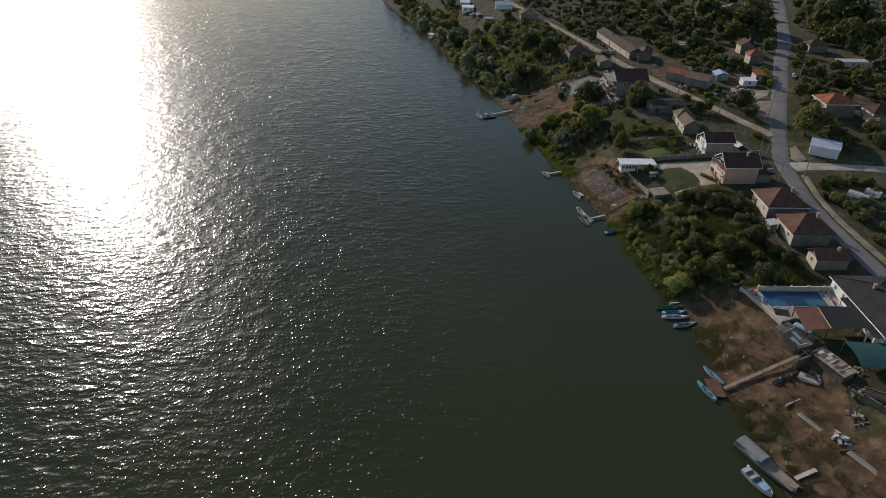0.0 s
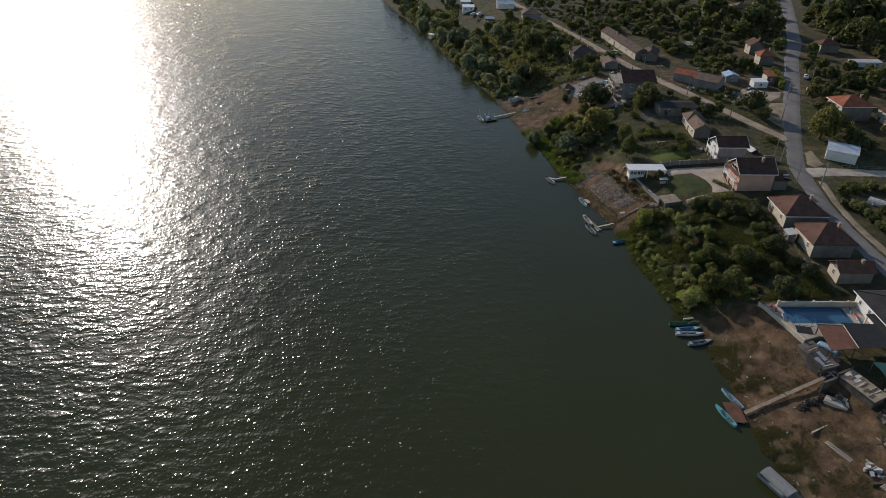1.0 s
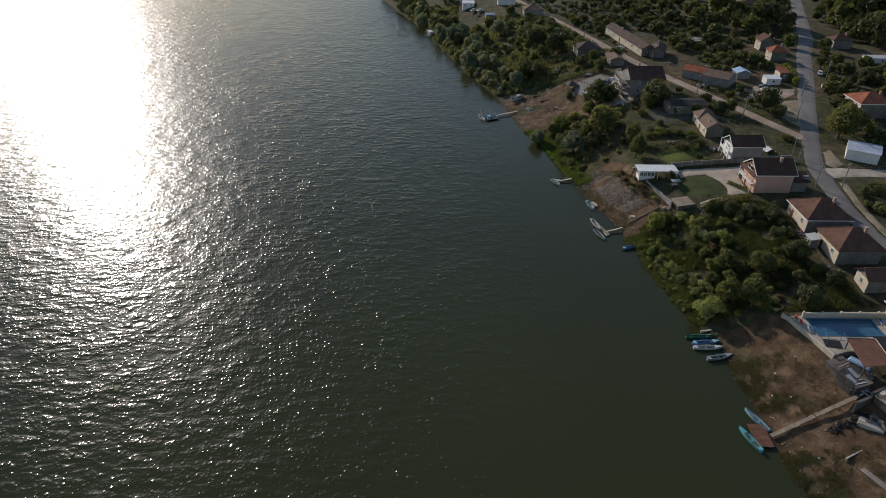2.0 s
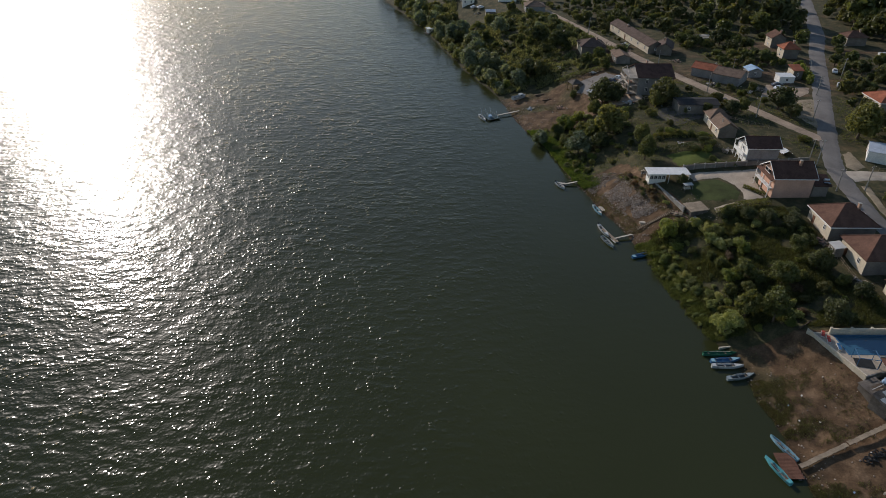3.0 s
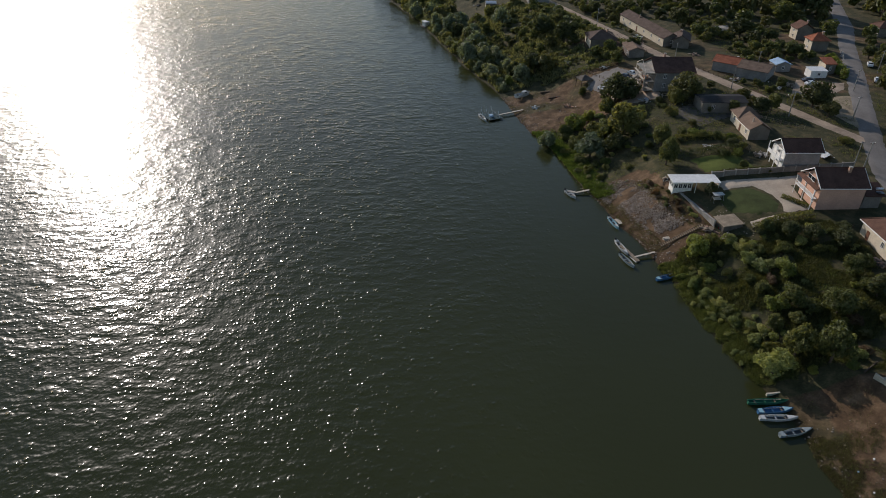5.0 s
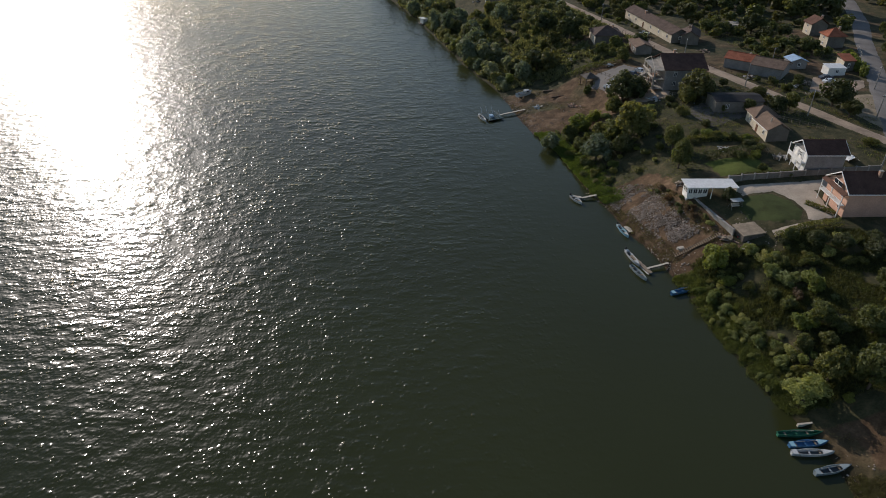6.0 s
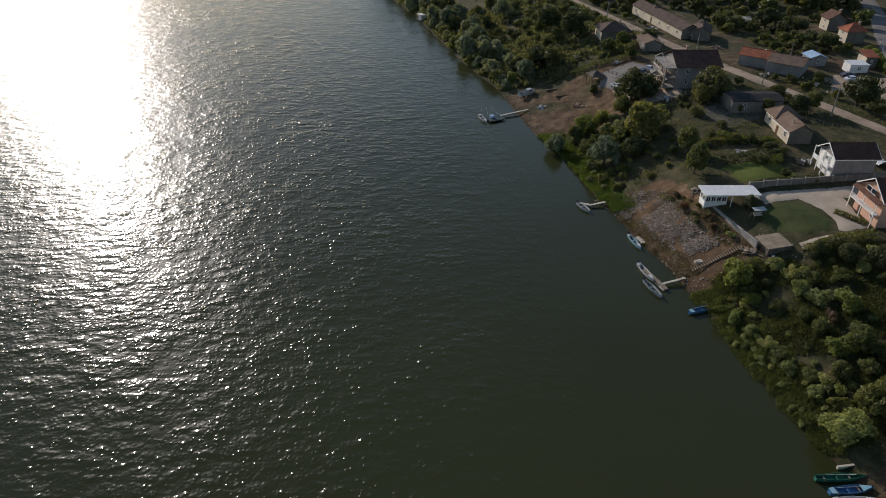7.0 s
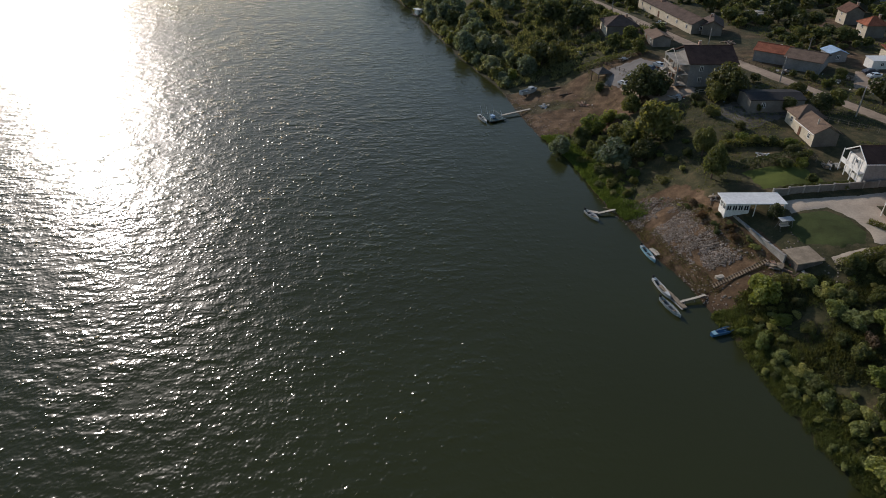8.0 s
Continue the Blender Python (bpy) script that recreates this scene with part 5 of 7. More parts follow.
def covered_boat():
    ob = thing("houseboat", 62.3, 83.4, 0.1, -63, "long grey boat under a pale canvas cover", "boat", "moored boats")
    part("hull", hull_mesh(13.0, 3.0, 0.9, 0.7, 0.9), M_BOATG, ob)
    bm = bmesh.new()
    for i in range(9):
        a = math.pi * i / 8
        for x in (-6.2, -0.4):
            bm.verts.new((x, 1.35 * math.cos(a), 1.5 + 0.55 * math.sin(a)))
    bm.verts.ensure_lookup_table()
    for i in range(8):
        bm.faces.new((bm.verts[2 * i], bm.verts[2 * i + 1], bm.verts[2 * i + 3], bm.verts[2 * i + 2]))
    bmesh.ops.solidify(bm, geom=bm.faces[:], thickness=0.06)
    part("canvas_cover", bm, M_TARP, ob, "pale grey canvas cover")
    for x in (-6, -3.2, -0.5):
        for y in (-1.3, 1.3):
            part("cover_post", tubes(((x, y, 0.3), (x, y, 1.5), 0.04), n=6), M_METAL, ob)
    deck = part("deck", planks(6.2, 2.4, 0.92, 0.98, 20), M_WOOD, ob)
    part("railing", tubes(((0.2, -1.25, 1.7), (6, -1.2, 1.7), 0.03), ((0.2, 1.25, 1.7), (6, 1.2, 1.7), 0.03), *[((0.2 + 1.15 * i, s * 1.22, 0.9), (0.2 + 1.15 * i, s * 1.22, 1.7), 0.03) for i in range(6) for s in (-1, 1)], n=6), M_METAL, deck)
    mb = thing("motorboat", 59.2, 79.6, 0.1, -66, "white motorboat with windscreen and blue canvas", "boat", "moored boats")
    part("hull", hull_mesh(6.4, 2.2, 0.85, 0.8, 0.85), M_BOATW, mb)
    part("cover", soft(boxes((0.2, 2.2, -0.8, 0.8, 0.86, 1.05)), 0.12), M_TARPB, mb, "light blue canvas")
    part("windscreen", solid(bmesh.new(), [[(0.1, -0.85, 0.9), (0.1, 0.85, 0.9), (-0.35, 0.8, 1.4), (-0.35, -0.8, 1.4)]], 0.03), M_PANE, mb)
    part("seat", soft(boxes((-1.4, -0.8, -0.8, 0.8, 0.3, 0.75)), 0.05), M_BOATW, mb)
    part("stern_platform", boxes((-3.2, -2.3, -0.9, 0.9, 0.84, 0.92)), M_BOATW, mb)
    part("fender", tubes(((-3.3, 0.9, 0.5), (-3.3, 0.9, 0.95), 0.2)), M_TRIM, mb)


covered_boat()
gangway("short plank gangway from the long boat", (66.2, 80.2), 0.9, (70.6, 81.8), 1.5, 0.8, M_PALE)


def beach_boat():
    ob = thing("motorboat", 33.2, 284.0, ground_z(33.2, 284.0) + 0.5, 35, "white cabin motorboat standing on the beach", "boat")
    part("hull", hull_mesh(6.6, 2.3, 0.9, 0.8, 0.85), M_BOATW, ob)
    cab = part("cabin", soft(boxes((0.0, 1.9, -0.8, 0.8, 0.9, 1.7)), 0.15), M_BOATW, ob)
    part("window", boxes((0.3, 1.5, -0.82, 0.82, 1.2, 1.5)), M_PANE, cab)
    part("foredeck", boxes((1.9, 2.7, -0.55, 0.55, 0.9, 1.0)), M_BOATW, ob)
    part("floor", boxes((-2.9, 0, -0.75, 0.75, 0.4, 0.46)), M_BOATW, ob)
    part("seat", soft(boxes((-2.2, -1.6, -0.7, 0.7, 0.3, 0.8)), 0.05), M_BOATD, ob)
    for x in (-1.6, 1.2):
        part("chock", boxes((x - 0.15, x + 0.15, -0.8, 0.8, -1.0, -0.12)), M_WOODD, ob)


beach_boat()


def floating_cabin():
    ob = thing("floating_cabin", -3.6, 395.5, 0.3, 30, "small white cabin on a floating pontoon", "houseboat")
    part("pontoon", soft(boxes((-3.2, 3.2, -2.2, 2.2, -0.5, 0.15)), 0.08), M_CONCD, ob)
    body = part("wall", boxes((-2.2, 2.2, -1.5, 1.5, 0.152, 2.4)), M_WHITE, ob)
    for x in (-1.2, 0.2, 1.4):
        window(body, pose(x, -1.51, 1.0), 0.7, 0.9)
    part("roof", boxes((-2.8, 2.8, -2.0, 2.0, 2.402, 2.55)), M_WROOF, ob)


floating_cabin()
gangway("short gangway to the floating cabin", (-1.2, 398), 0.5, (3.5, 402.5), 1.2, 0.8, M_WOOD)


# ---- the slipway, plank heaps and beach clutter ----
def slip_rails():
    ob = thing("slip_rails", 54.0, 179.2, 0, 0, "timber slipway rails with sleepers on the bank", "slipway")
    p, q = Vector((54.0, 179.9, ground_z(54, 179.9) + 0.35)), Vector((62.6, 179.9, ground_z(62.6, 179.9) + 0.45))
    d = (q - p).normalized()
    s = Vector((-d.y, d.x, 0)).normalized() * 0.45
    base = Vector((54.0, 179.2, 0))
    for k in (-1, 1):
        part("rail", tubes((p + s * k - base, q + s * k - base, 0.12), n=6), M_WOODD, ob)
    n = 22
    one = None
    for i in range(n):
        c = p + (q - p) * ((i + 0.5) / n) - base
        if one is None:
            bm = bmesh.new()
            box(bm, -0.09, 0.09, -0.6, 0.6, 0.0, 0.1)
            one = part("sleeper", bm, M_WOOD, ob)
            one.matrix_basis = Matrix.Translation(c)
        else:
            again(one, Matrix.Translation(c), ob)


slip_rails()


def laid_board(label, x, y, rz, ln, w, h, material, name="plank_stack", category="planks", n=5, lift=0.0):
    ob = thing(name, x, y, ground_z(x, y) + lift, rz, label, category, "planks and boards on the bank")
    for i in range(n):
        o = (i - (n - 1) / 2) * w / n
        j = random.uniform(-0.15, 0.15)
        part("board", boxes((-ln / 2 + j, ln / 2 + j, o - w / n * 0.46, o + w / n * 0.46, -0.3, h * random.uniform(0.7, 1))), material, ob)
    return ob


laid_board("pale boards lying beside the slipway", 56.0, 181.3, 12, 2.2, 0.9, 0.25, M_PALE, n=3)
laid_board("long pale pole lying on the beach", 73.8, 98.2, 25, 4.2, 0.25, 0.2, M_PALE, n=1)
laid_board("stack of weathered planks beside the yard wall", 79.6, 103.8, -35, 4.2, 2.0, 0.7, M_PALE, n=7)


def tyre(x, y, z, rx, ry, first=[]):
    ob = thing("tyre", x, y, z, 0, "worn black tyre lying in a heap on the beach", "tyre", "heap of tyres")
    ob.matrix_basis = pose(x, y, z, rx, ry, 0)
    if not first:
        bm = bmesh.new()
        rings = []
        for i in range(14):
            a = 2 * math.pi * i / 14
            rings.append([bm.verts.new(((0.33 + 0.11 * math.cos(b)) * math.cos(a), (0.33 + 0.11 * math.cos(b)) * math.sin(a), 0.1 * math.sin(b))) for b in [2 * math.pi * k / 7 for k in range(7)]])
        for i in range(14):
            for k in range(7):
                bm.faces.new((rings[i][k], rings[(i + 1) % 14][k], rings[(i + 1) % 14][(k + 1) % 7], rings[i][(k + 1) % 7]))
        first.append(part("tread", bm, M_DARK, ob))
    else:
        again(first[0], Matrix(), ob)


tyre_rng = random.Random(3)
for i in range(34):
    tx, ty = 72.6 + 0.2 * i + tyre_rng.uniform(-0.5, 0.5), 103.6 + 0.075 * i + tyre_rng.uniform(-0.8, 0.8)
    tyre(tx, ty, ground_z(tx, ty) + tyre_rng.choice((0.12, 0.3)), tyre_rng.uniform(-25, 25), tyre_rng.uniform(-25, 25))


def pallet_rack(x, y, rz, ln, w, label):
    ob = thing("slatted_frame", x, y, ground_z(x, y) + 0.12, rz, label, "pallet")
    part("side_rail", boxes((-ln / 2, ln / 2, -w / 2, -w / 2 + 0.1, -0.2, 0.1)), M_WOOD, ob)
    part("side_rail", boxes((-ln / 2, ln / 2, w / 2 - 0.1, w / 2, -0.2, 0.1)), M_WOOD, ob)
    n = int(ln / 0.32)
    first = part("slat", boxes((-0.07, 0.07, -w / 2, w / 2, 0.102, 0.14)), M_PALE, ob)
    first.matrix_basis = pose(-ln / 2 + 0.16, 0, 0)
    for i in range(1, n):
        again(first, pose(-ln / 2 + 0.16 + i * 0.32, 0, 0), ob)


pallet_rack(74.6, 92.8, -62, 5.2, 1.1, "weathered slatted timber frame lying on the beach")
pallet_rack(79.4, 82.5, -62, 6.0, 1.3, "broken slatted timber frame on the slope")
laid_board("weathered boards on the beach slope", 79.0, 85.6, 5, 5.0, 0.4, 0.25, M_WOODD, n=2)
laid_board("stack of dark timber in the yard", 89.5, 96.5, -30, 5.5, 3.0, 0.8, M_WOODD, n=9)
laid_board("weathered plank by the moored boats", 61.0, 134.0, 8, 3.4, 0.35, 0.25, M_PALE, n=1)
laid_board("long pole fallen on the shrubs", 76.0, 134.6, 35, 4.5, 0.2, 0.6, M_WOODD, n=1)
laid_board("driftwood log on the far beach", 41.5, 285, 15, 3.6, 0.5, 0.45, M_WOODD, n=1)
laid_board("driftwood lying on the far beach", 45, 279, 22, 6.5, 0.35, 0.3, M_WOODD, n=1)
laid_board("pale fallen timber in a clearing", 124, 330, 12, 14, 3, 0.6, M_PALE, n=6)
laid_board("pale fallen timber in a clearing", 119, 326, 8, 9, 1.5, 0.6, M_PALE, n=4)


# ---- poles and cars ----
def utility_pole(x, y, h, rz):
    ob = thing("utility_pole", x, y, ground_z(x, y), rz, "slim weathered utility pole with crossarm beside the road", "utility pole", "utility poles")
    part("pole", tubes(((0, 0, -0.5), (0, 0, h), 0.17, 0.10)), M_CONC, ob)
    arm = part("crossarm", boxes((-0.75, 0.75, -0.05, 0.05, h - 0.5, h - 0.4)), M_WOODD, ob)
    for i in (-0.65, -0.2, 0.2, 0.65):
        part("insulator", tubes(((i, 0, h - 0.398), (i, 0, h - 0.2), 0.04), n=6), M_TRIM, arm)
    return ob


for x, y, h, rz in ((108.3, 199.2, 7.5, 10), (106.6, 200.6, 7.0, 12), (113.6, 183.8, 7.2, 20), (106.0, 183.8, 6.5, 0), (103.7, 231, 7.5, 60), (96.0, 254.7, 7, 60), (120.6, 228, 7, 20), (86.4, 283, 7, 65), (132.4, 250, 7, 20), (70, 338, 7, 65), (150.2, 268, 7.5, 25), (111.3, 272.4, 6.5, 0)):
    utility_pole(x, y, h, rz)


def car(x, y, rz, paint, label):
    ob = thing("car", x, y, ground_z(x, y) + 0.12, rz, label, "car", "parked cars")
    prof = [(-2.1, 0.3), (-2.15, 0.75), (-1.9, 0.95), (-1.5, 1.0), (-1.1, 1.42), (0.4, 1.45), (1.1, 0.98), (1.95, 0.85), (2.15, 0.6), (2.1, 0.3)]
    bm = bmesh.new()
    a = [[bm.verts.new((px, s * (0.82 if pz < 1.2 else 0.66), pz)) for px, pz in prof] for s in (-1, 1)]
    for i in range(len(prof)):
        j = (i + 1) % len(prof)
        bm.faces.new((a[0][i], a[0][j], a[1][j], a[1][i]))
    bm.faces.new(a[0][::-1])
    bm.faces.new(a[1])
    bmesh.ops.recalc_face_normals(bm, faces=bm.faces[:])
    body = part("body", bm, paint, ob)
    part("windscreen", solid(bmesh.new(), [[(0.48, -0.6, 1.43), (1.05, -0.66, 1.04), (1.05, 0.66, 1.04), (0.48, 0.6, 1.43)]], 0.02), M_PANE, body)
    part("rear_window", solid(bmesh.new(), [[(-1.46, -0.66, 1.06), (-1.14, -0.6, 1.42), (-1.14, 0.6, 1.42), (-1.46, 0.66, 1.06)]], 0.02), M_PANE, body)
    part("side_window", boxes((-1.0, 0.5, -0.78, 0.78, 1.05, 1.32)), M_PANE, body)
    for wx in (-1.3, 1.35):
        for wy in (-0.84, 0.64):
            w = part("wheel", tubes(((wx, wy, 0.2), (wx, wy + 0.2, 0.2), 0.32), n=12), M_DARK, ob)
            part("rim", tubes(((wx, wy - 0.01, 0.2), (wx, wy + 0.21, 0.2), 0.18), n=8), M_METAL, w)
    return ob


P_WHITE = surface("white_car_paint", (0.72, 0.72, 0.72), 0.25, 0.04, 0.5, 3, 0.0, spec=0.5)
P_SILVER = surface("silver_car_paint", (0.48, 0.50, 0.52), 0.3, 0.05, 0.5, 3, 0.0, metal=0.3, spec=0.5)
P_DARK = surface("dark_car_paint", (0.03, 0.035, 0.05), 0.25, 0.05, 0.5, 3, 0.0, spec=0.5)
P_YELL = surface("yellow_car_paint", (0.45, 0.44, 0.16), 0.3, 0.05, 0.5, 3, 0.0, spec=0.5)
car(122.2, 256, 5, P_SILVER, "silver car parked beside the dirt road")
car(122.8, 259.4, 0, P_DARK, "dark car parked beside the dirt road")
car(144.6, 258.4, 62, P_WHITE, "white car parked at the roadside")
car(151.5, 275, 64, P_WHITE, "white car parked under roadside trees")
for k, (x, y, paint, word) in enumerate(((58.4, 268.0, P_WHITE, "white"), (61.0, 268.8, P_SILVER, "silver"), (63.6, 269.4, P_WHITE, "white"), (66.2, 270.2, P_DARK, "dark"), (68.6, 270.8, P_SILVER, "silver"))):
    car(x, y, -62 + 5 * (k % 2), paint, word + " car parked in a row in the gravel yard")
car(20.3, 414.7, 40, P_SILVER, "silver car parked beside riverside shacks")
car(24.0, 411.2, 30, P_WHITE, "white car parked beside riverside shacks")
car(81.5, 313, 70, P_YELL, "pale yellow car parked on a verge")


# ---- plants ----
def crown_arrays(rng, lobes, leaves, size, flat=0.85, droop=0.0):
    """Leaf clumps on uneven lobes within a crown of radius 1 round the origin."""
    verts, faces = [], []
    centres = []
    for i in range(lobes):
        a, u = rng.random() * 6.283, rng.random() * 1.7 - 0.7
        r = 0.86 * (0.35 + 0.65 * rng.random())
        c = np.array((r * math.cos(a) * math.sqrt(1 - u * u * 0.9) , r * math.sin(a) * math.sqrt(1 - u * u * 0.9), u * 0.62 * flat))
        centres.append((c, 0.19 + 0.25 * rng.random()))
    centres.append((np.array((0.1, -0.08, -0.08)), 0.44))
    weights = np.array([r * r for c, r in centres])
    weights /= weights.sum()
    pick = rng.choice(len(centres), leaves, p=weights)
    for k in pick:
        c, r = centres[k]
        d = rng.normal(size=3)
        d /= np.linalg.norm(d)
        p = c + d * r * (0.72 + 0.34 * rng.random())
        p[2] -= droop * (p[0] ** 2 + p[1] ** 2)
        nrm = d + rng.normal(size=3) * 0.45 + np.array((0, 0, 0.35))
        nrm /= np.linalg.norm(nrm)
        t = np.cross(nrm, rng.normal(size=3))
        t /= np.linalg.norm(t)
        b = np.cross(nrm, t)
        s = size * (0.55 + 0.9 * rng.random())
        i = len(verts)
        e = nrm * s * 0.25
        verts += [p - t * s, p - b * s * 0.6 + e, p + t * s * 1.05, p + b * s * 0.6 + e]
        faces += [(i, i + 1, i + 2), (i, i + 2, i + 3)]
    return verts, faces


CROWNS = {}


def crown_mesh(key, seed, lobes, leaves, size, material, flat=0.85, droop=0.0):
    rng = np.random.default_rng(seed)
    v, f = crown_arrays(rng, lobes, leaves, size, flat, droop)
    me = bpy.data.meshes.new("crown")
    me.from_pydata([tuple(p) for p in v], [], f)
    me.materials.append(material)
    CROWNS.setdefault(key, []).append(me)


for k in range(4):
    crown_mesh("tree", 10 + k, 30, 2300, 0.093, M_LEAF, 1.0)
    crown_mesh("dark", 20 + k, 30, 2300, 0.093, M_LEAFD, 1.0)
    crown_mesh("bush", 30 + k, 22, 1500, 0.101, M_LEAF, 0.8)
    crown_mesh("bushy", 40 + k, 22, 1500, 0.101, M_LEAFY, 0.8)
    crown_mesh("russet", 45 + k, 18, 1300, 0.10, M_RUSSET, 0.8)
    crown_mesh("creeper", 55 + k, 16, 1300, 0.10, M_CREEPER, 0.7)
    crown_mesh("tree_far", 110 + k, 26, 800, 0.155, M_LEAF, 1.0)
    crown_mesh("dark_far", 120 + k, 26, 800, 0.155, M_LEAFD, 1.0)
    crown_mesh("bush_far", 130 + k, 20, 700, 0.15, M_LEAF, 0.8)
    crown_mesh("bushy_far", 140 + k, 20, 700, 0.15, M_LEAFY, 0.8)
    crown_mesh("willow_far", 150 + k, 22, 900, 0.135, M_WILLOW, 0.95, 0.15)
    crown_mesh("pale", 60 + k, 24, 2600, 0.08, M_PALELEAF, 0.95, 0.1)
    crown_mesh("willow", 50 + k, 22, 1600, 0.10, M_WILLOW, 0.95, 0.15)


def trunk_mesh(seed, low=1.05):
    """Trunk and limbs for a crown of radius 1 whose middle is at the origin."""
    rng = random.Random(seed)
    bm = bmesh.new()
    tube(bm, (0, 0, -low - 0.25), (0.03, 0.02, -0.25), 0.085, 0.055, 7)
    for i in range(6):
        a = i * 1.05 + rng.random()
        p = (0.02, 0.02, -0.55 + 0.09 * i)
        q = (0.5 * math.cos(a), 0.5 * math.sin(a), -0.05 + 0.12 * rng.random() + 0.04 * i)
        tube(bm, p, q, 0.035, 0.015, 5)
        tube(bm, q, (q[0] * 1.5, q[1] * 1.4, q[2] + 0.25), 0.015, 0.006, 4)
    me = bpy.data.meshes.new("trunk")
    bm.to_mesh(me)
    bm.free()
    me.materials.append(M_BARK)
    return me


TRUNKS = [trunk_mesh(s) for s in range(3)]
TREE_WORDS = {"tree": "leafy green tree in a garden", "dark": "dense dark green leafy tree", "bush": "dense green shrub on the bank", "bushy": "bright yellow-green shrub in rough grass", "pale": "pale green leafy shrub in the thicket", "willow": "grey-green rounded willow at the water", "russet": "low reddish-brown shrub in the thicket", "creeper": "shrub overgrown with pale green creeper"}
plant_rng = random.Random(5)
PLANTED = []


def plant(kind, x, y, r, tall=1.0, label="", low=1.05):
    """A tree or shrub whose crown has the radius r."""
    bushlike = kind.startswith("bush") or kind in ("russet", "creeper")
    ob = new("shrub" if bushlike else "tree")
    low = 0.62 if bushlike else low
    z = ground_z(x, y)
    ob.matrix_basis = pose(x, y, z, 0, 0, plant_rng.uniform(0, 360))
    tagged(ob, label or TREE_WORDS[kind], "shrub" if bushlike else "tree", "shrubs" if bushlike else "trees")
    c = new("crown", plant_rng.choice(CROWNS[kind + "_far" if y > 262 and kind + "_far" in CROWNS else kind]))
    t = new("trunk", plant_rng.choice(TRUNKS))
    u = plant_rng.uniform(0.72, 1.38) if bushlike or kind == "pale" else plant_rng.uniform(0.88, 1.14)
    for o in (c, t):
        o.parent = ob
        o.matrix_basis = Matrix.Translation((0, 0, r * low * tall)) @ Matrix.Diagonal((r * u, r / u, r * tall, 1))
    PLANTED.append((x, y, r))
    return ob


FAR_BANK = [(1.2, 384.7, 4.1), (7.0, 375.7, 4.5), (13.1, 378.4, 4.5), (18.3, 340.5, 4.9), (14.5, 331.8, 4.3), (21.7, 331.3, 3.8), (25.9, 326.0, 3.3), (17.8, 360.9, 3.8), (31.8, 363.5, 4.3)]
FAR_DARK = [(46.3, 332.9, 4.3), (53.7, 317.3, 4.9), (47.3, 317.8, 2.8), (53.8, 341.0, 2.6)]
MID_BANK = [
    ("tree", 34.5, 306.1, 3.5), ("dark", 40.0, 305.2, 4.4), ("dark", 44.1, 301.6, 4.0), ("bushy", 29.0, 298.7, 2.4), ("dark", 59.6, 256.0, 4.6), ("dark", 63.4, 253.6, 3.6), ("tree", 56.0, 251.6, 2.6),
    ("bushy", 46.6, 249.4, 3.2), ("bushy", 50.6, 252.4, 2.4), ("bush", 43.0, 246.6, 2.2), ("willow", 36.6, 241.0, 2.9), ("willow", 47.0, 228.6, 4.1), ("tree", 52.0, 233.6, 3.4), ("tree", 57.2, 232.6, 5.0),
    ("bush", 50.4, 241.4, 2.6), ("bush", 44.4, 237.6, 2.2), ("dark", 53.0, 226.4, 2.8), ("dark", 78.6, 245.2, 4.6), ("tree", 74.0, 242.0, 2.6), ("bush", 52.6, 272.9, 1.6),
]
GARDEN = [(63.7, 218.6, 2.6), (62.3, 208.5, 2.9), (70.5, 222.5, 1.6), (73.2, 221.3, 1.6), (75.4, 219.5, 1.6), (78.5, 217.9, 1.6), (81.5, 216.5, 1.6), (76.5, 207.7, 1.7), (79.6, 201.8, 1.3), (80.2, 207.9, 1.5), (84.8, 198.9, 0.9), (82.5, 211.0, 1.6)]
